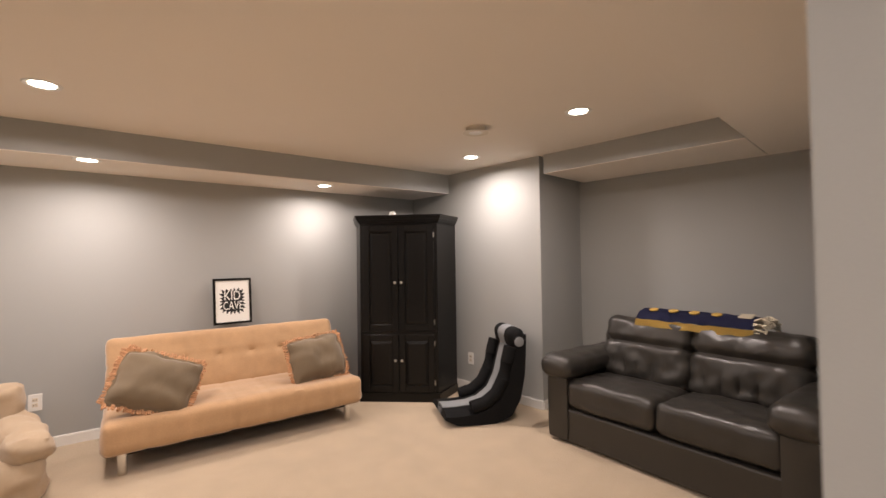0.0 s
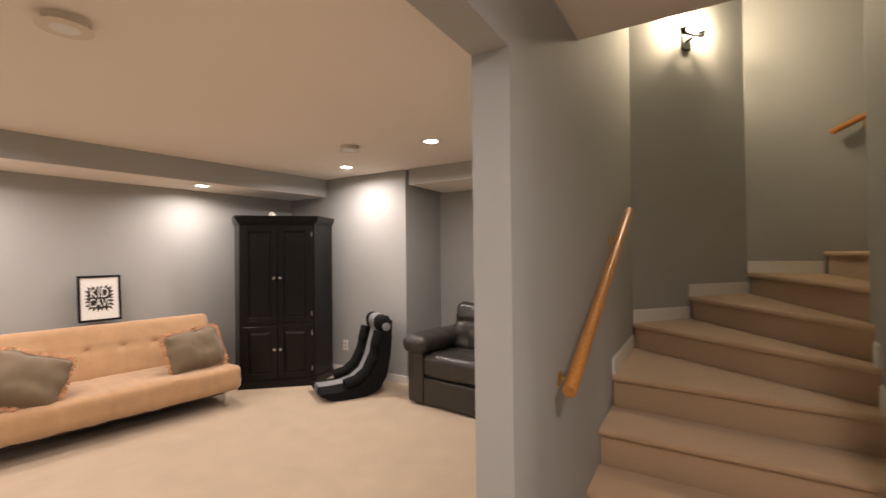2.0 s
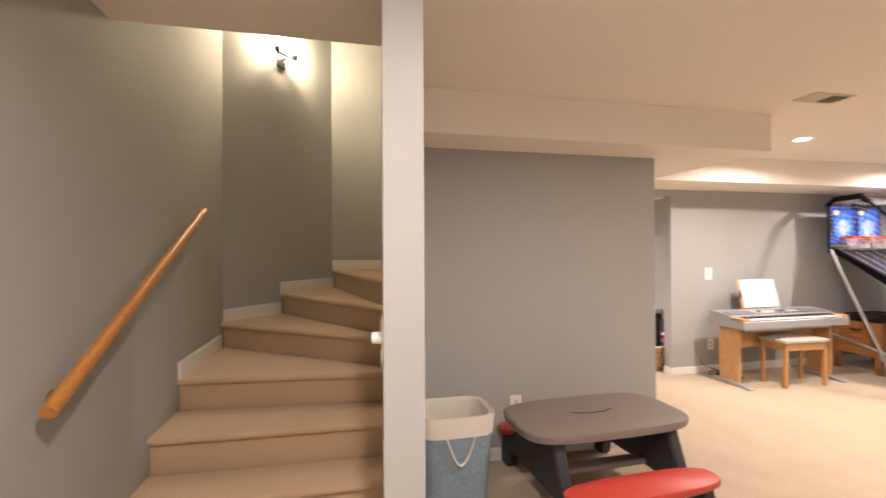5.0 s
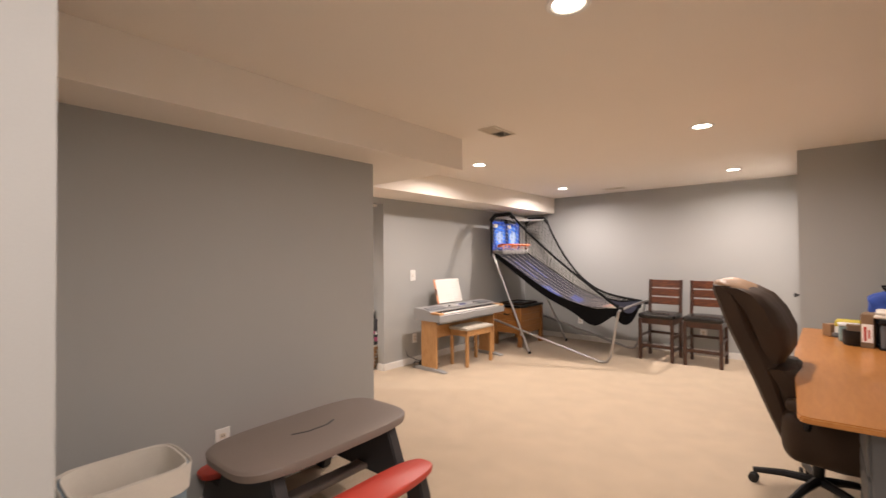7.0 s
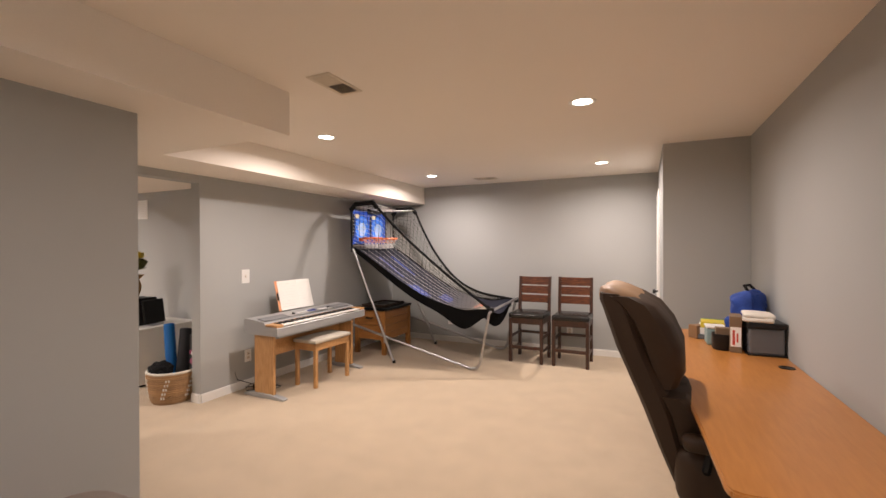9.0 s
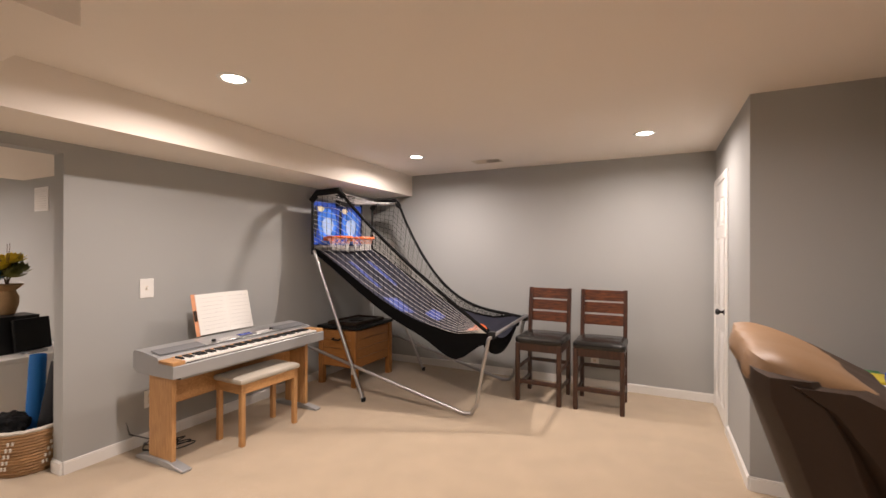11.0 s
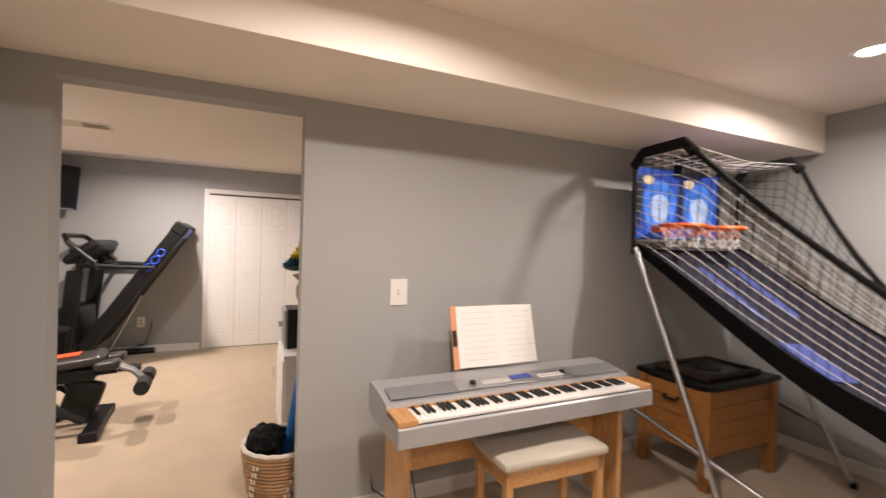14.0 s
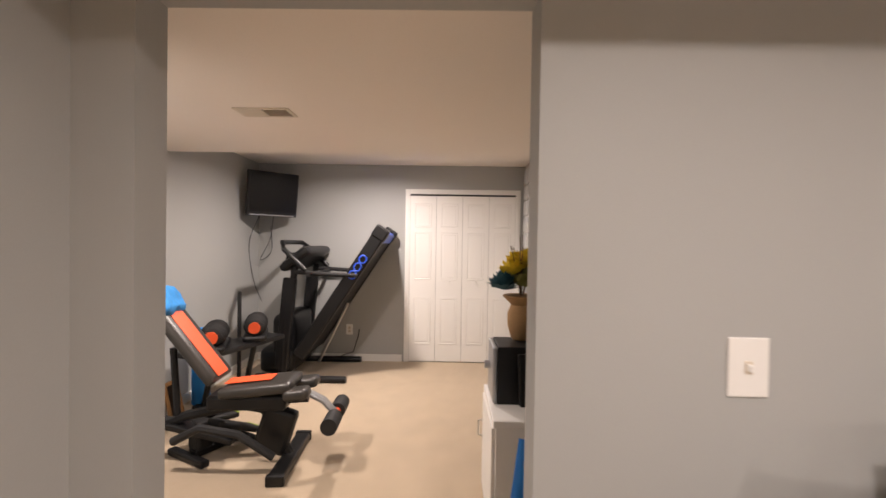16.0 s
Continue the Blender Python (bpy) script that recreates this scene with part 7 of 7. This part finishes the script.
# ---- gym: cabinet beside the doorway, speaker, vase, basket ----
def mini_cabinet(m):
    base = thing("white_cabinet", m, "low white cabinet beside the doorway", "cabinet")
    part("body", box(0, 0.52, -0.66, 0, 0.02, 0.575, 0.004, 1), M["white_paint"], base)
    part("top", box(-0.012, 0.532, -0.67, 0.012, 0.575, 0.61, 0.006), M["white_plastic"], base, "white top")
    part("door", box(0.006, 0.514, 0.0, 0.018, 0.03, 0.57, 0.004), M["white_paint"], base)
    part("handle", tube(bmesh.new(), [(0.46, 0.018, 0.33), (0.46, 0.045, 0.34), (0.46, 0.045, 0.42), (0.46, 0.018, 0.43)], 0.006, 8), M["nickel"], base, "small metal handle", True)
    part("plinth", box(0.02, 0.50, -0.64, -0.02, 0, 0.02), M["black_plastic"], base)


mini_cabinet(pose(5.60, -3.46, 0))
speaker = thing("loudspeaker", pose(5.93, -3.66, 0.61, 0, 0, 0), "black loudspeaker with silver front on the white cabinet", "loudspeaker")
part("cabinet", box(-0.13, 0.13, -0.12, 0.17, 0, 0.30, 0.006), M["black_plastic"], speaker)
part("front", box(-0.128, 0.128, 0.17, 0.195, 0.005, 0.295, 0.008), M["silver_plastic"], speaker, "silver front")
part("dial", tube(bmesh.new(), [(0.02, 0.195, 0.17), (0.02, 0.225, 0.17)], 0.022, 16), M["silver_plastic"], speaker, "silver dial", True)
dish = thing("black_monitor", pose(5.74, -3.72, 0.61, 0, 0, 12), "small black framed screen standing on the white cabinet", "screen")
part("panel", box(-0.015, 0.015, -0.13, 0.13, 0.02, 0.28, 0.01, 2, pose(0, 0, 0, 0, 8)), M["black_lacquer"], dish)
part("foot", box(-0.05, 0.05, -0.07, 0.07, 0, 0.02, 0.006), M["silver_plastic"], dish, "silver foot")

vase = thing("flower_vase", pose(6.00, -3.64, 0.91), "burlap-wrapped vase of yellow and teal artificial flowers", "vase")
part("pot", lathe(bmesh.new(), ((0.045, 0), (0.055, 0.01), (0.075, 0.08), (0.078, 0.14), (0.060, 0.19), (0.052, 0.20)), 24), M["burlap"], vase, smooth=True)
part("wrap", lathe(bmesh.new(), ((0.050, 0.19), (0.085, 0.225), (0.105, 0.245), (0.100, 0.25)), 24), M["burlap"], vase, "frayed burlap collar", True)
surface("petal_yellow", (0.75, 0.58, 0.05), 0.7, grain=60, vary=0.25, bump=0.0)
surface("petal_teal", (0.03, 0.11, 0.15), 0.7, grain=60, vary=0.25, bump=0.0)
surface("leaf_olive", (0.15, 0.15, 0.035), 0.7, grain=60, vary=0.3, bump=0.0)
surface("twig", (0.12, 0.07, 0.04), 0.8, grain=60, vary=0.3, bump=0.0)
bloom_rnd = random.Random(12)


def petals(bm, c, r, n):
    for i in range(n):
        a, t = bloom_rnd.uniform(0, math.tau), bloom_rnd.uniform(0.1, 1.3)
        d = Vector((math.cos(a) * math.sin(t), math.sin(a) * math.sin(t), math.cos(t)))
        s = d.cross(Vector((0.3, 0.2, 1))).normalized() * r * 0.32
        vs = [bm.verts.new(c + p) for p in (d * r * 0.15, d * r * 0.6 + s, d * r * bloom_rnd.uniform(0.85, 1.1), d * r * 0.6 - s)]
        bm.faces.new(vs)


for key, name, spots in (("petal_yellow", "yellow_bloom", ((-0.03, 0.05, 0.36), (0.05, 0.02, 0.40), (-0.02, -0.04, 0.42), (0.06, -0.05, 0.35))), ("petal_teal", "teal_bloom", ((-0.05, 0.11, 0.29), (0.03, 0.10, 0.27))), ("leaf_olive", "leaves", ((0.0, 0.0, 0.30), (0.08, 0.0, 0.30), (-0.08, -0.02, 0.30), (0.0, -0.08, 0.33)))):
    for p in spots:
        bm = bmesh.new()
        petals(bm, Vector(p), 0.098 if name != "leaves" else 0.11, 46 if name != "leaves" else 30)
        part(name, bm, M[key], vase)
bm = bmesh.new()
for i in range(11):
    a = bloom_rnd.uniform(0, math.tau)
    tube(bm, [(0, 0, 0.22), (0.05 * math.cos(a), 0.05 * math.sin(a), 0.40), (0.10 * math.cos(a), 0.10 * math.sin(a), bloom_rnd.uniform(0.48, 0.60))], 0.004, 5, True, 0.002)
part("twigs", bm, M["twig"], vase, "bare brown twigs")


def basket(m):
    """A coiled wicker basket: each coil is a slightly uneven ring."""
    base = thing("wicker_basket", m, "round woven wicker basket holding rolled exercise mats", "basket")
    for k in range(15):
        z = 0.011 + k * 0.020
        r = 0.150 + 0.042 * (k / 14) ** 0.7
        ring = [((r + 0.004 * math.sin(a * 9 + k * 1.3)) * math.cos(a * math.tau / 40), (r + 0.004 * math.sin(a * 9 + k * 1.3)) * math.sin(a * math.tau / 40), z) for a in range(41)]
        part("coil", tube(bmesh.new(), ring, 0.0118, 6, False), M["wicker"] if k < 14 else M["linen_white"], base, "" if k < 14 else "pale rim coil", True)
    part("bottom", lathe(bmesh.new(), ((0.15, 0.002), (0.15, 0.012)), 32), M["wicker"], base)
    part("lining", lathe(bmesh.new(), ((0.140, 0.014), (0.182, 0.285), (0.180, 0.29), (0.138, 0.018)), 32), M["mat_dark"], base, "dark lining", True)
    bm = bmesh.new()
    for i in range(60):
        a = i * math.tau / 60
        if i % 10 in (0, 1):
            for k in range(5):
                z = 0.07 + k * 0.04
                r = 0.166 + 0.04 * (z / 0.29) ** 0.7
                aa = a + k * 0.06
                add_box(bm, -0.006, 0.006, -0.004, 0.004, -0.012, 0.012, 0.003, 1, Matrix.Translation((r * math.cos(aa), r * math.sin(aa), z)) @ Matrix.Rotation(aa + math.pi / 2, 4, "Z"))
    part("pale_stitches", bm, M["linen_white"], base, "pale diagonal stitches")
    part("grip", box(-0.035, 0.035, -0.008, 0.004, 0.245, 0.275, 0.004, 1, Matrix.Rotation(2.2, 4, "Z") @ Matrix.Translation((0, 0.20, 0)) @ pose(0, 0, 0)), M["black_fabric"], base, "black grip tab")


BASK = (4.955, -3.40)
basket(pose(*BASK, 0) @ Matrix.Diagonal((1.08, 1.08, 1, 1)))
for pts, r, key, label in ((((0.02, -0.02, 0.02), (0.30, -0.16, 0.66)), 0.052, "mat_blue", "rolled bright blue yoga mat in the basket"), (((-0.03, -0.05, 0.02), (0.12, -0.22, 0.62)), 0.058, "mat_dark", "rolled dark grey yoga mat in the basket")):
    a, b = Vector(pts[0]), Vector(pts[1])
    mat_roll = thing("rolled_mat", pose(*BASK, 0.012), label, "exercise mat", "rolled mats")
    bm = bmesh.new()
    d = (b - a).normalized()
    u = d.cross(Vector((0, 0, 1))).normalized()
    v = u.cross(d)
    spiral = [(r * (1 - 0.75 * i / 70)) * (math.cos(i * 0.32) * u + math.sin(i * 0.32) * v) for i in range(71)]
    lo, hi = [bm.verts.new(a + s) for s in spiral], [bm.verts.new(b + s) for s in spiral]
    for i in range(70):
        bm.faces.new((lo[i], lo[i + 1], hi[i + 1], hi[i]))
    bmesh.ops.solidify(bm, geom=bm.faces[:], thickness=0.004)
    part("roll", bm, M[key], mat_roll, "", True)
fuzzy = thing("black_plush", pose(BASK[0] + 0.03, BASK[1] + 0.09, 0.30), "black fluffy cloth bundled in the basket", "cloth")
bm = bmesh.new()
bmesh.ops.create_icosphere(bm, subdivisions=4, radius=0.10)
for w in bm.verts:
    w.co *= 1 + 0.22 * noise.noise(w.co * 22) + 0.12 * noise.noise(w.co * 60)
    w.co.z *= 0.8
part("plush_body", bm, M["black_fabric"], fuzzy)
board = thing("patterned_board", pose(BASK[0] - 0.03, BASK[1] - 0.10, 0.02, 14, 0, 20), "dark floral patterned board standing in the basket", "board")
part("panel", box(-0.10, 0.10, -0.008, 0.008, 0.0, 0.58, 0.006), M["mat_dark"], board)
surface("floral_pink", (0.50, 0.10, 0.20), 0.7, grain=60, vary=0.2, bump=0.0)
for i in range(9):
    q = lathe(bmesh.new(), ((bloom_rnd.uniform(0.018, 0.034), 0), (0.01, 0.0015)), 9)
    q.transform(pose(bloom_rnd.uniform(-0.07, 0.07), 0.0082, bloom_rnd.uniform(0.25, 0.55), -90))
    part("flower_print", q, M["paper_white"] if i % 2 else M["floral_pink"], board, "printed flower")

# a glass-block panel and a return grille high on the gym's south wall
panel = tagged(new("window_1"), "window of pale glass blocks with white joints", "window", "", "structure")
panel.matrix_world = pose(8.30, GS, 1.86, 0, 0, 180)
part("mortar", box(-0.42, 0.42, -0.012, -0.001, -0.46, 0.46, 0.004, 1), M["white_paint"], panel, "white mortar bed")
surface("glass_block", (0.62, 0.64, 0.64), 0.12, grain=20, vary=0.06, bump=0.25, depth=0.004, blotch=6, spread=0.08)
block = bpy.data.meshes.new("glass_block")
b2 = soft_box(bmesh.new(), 0.195, 0.03, 0.172, 0.012, (6, 3, 6), 0, 0)
b2.to_mesh(block)
b2.free()
block.materials.append(M["glass_block"])
for i in range(4):
    for j in range(5):
        ob = new("glass_block", block)
        ob.parent, ob.location = panel, (-0.309 + 0.206 * i, -0.018, -0.366 + 0.183 * j)
grille = thing("return_grille", pose(6.70, GS, 1.95, 0, 0, 180), "white metal return air grille high on the wall", "vent")
part("frame", box(-0.14, 0.14, -0.010, -0.001, -0.12, 0.12, 0.003, 1), M["white_plastic"], grille)
for i in range(9):
    part("slat", box(-0.115, 0.115, -0.008, 0.008, -0.001, 0.001, 0, 1, pose(0, -0.014, -0.09 + i * 0.0225, 45)), M["white_plastic"], grille)
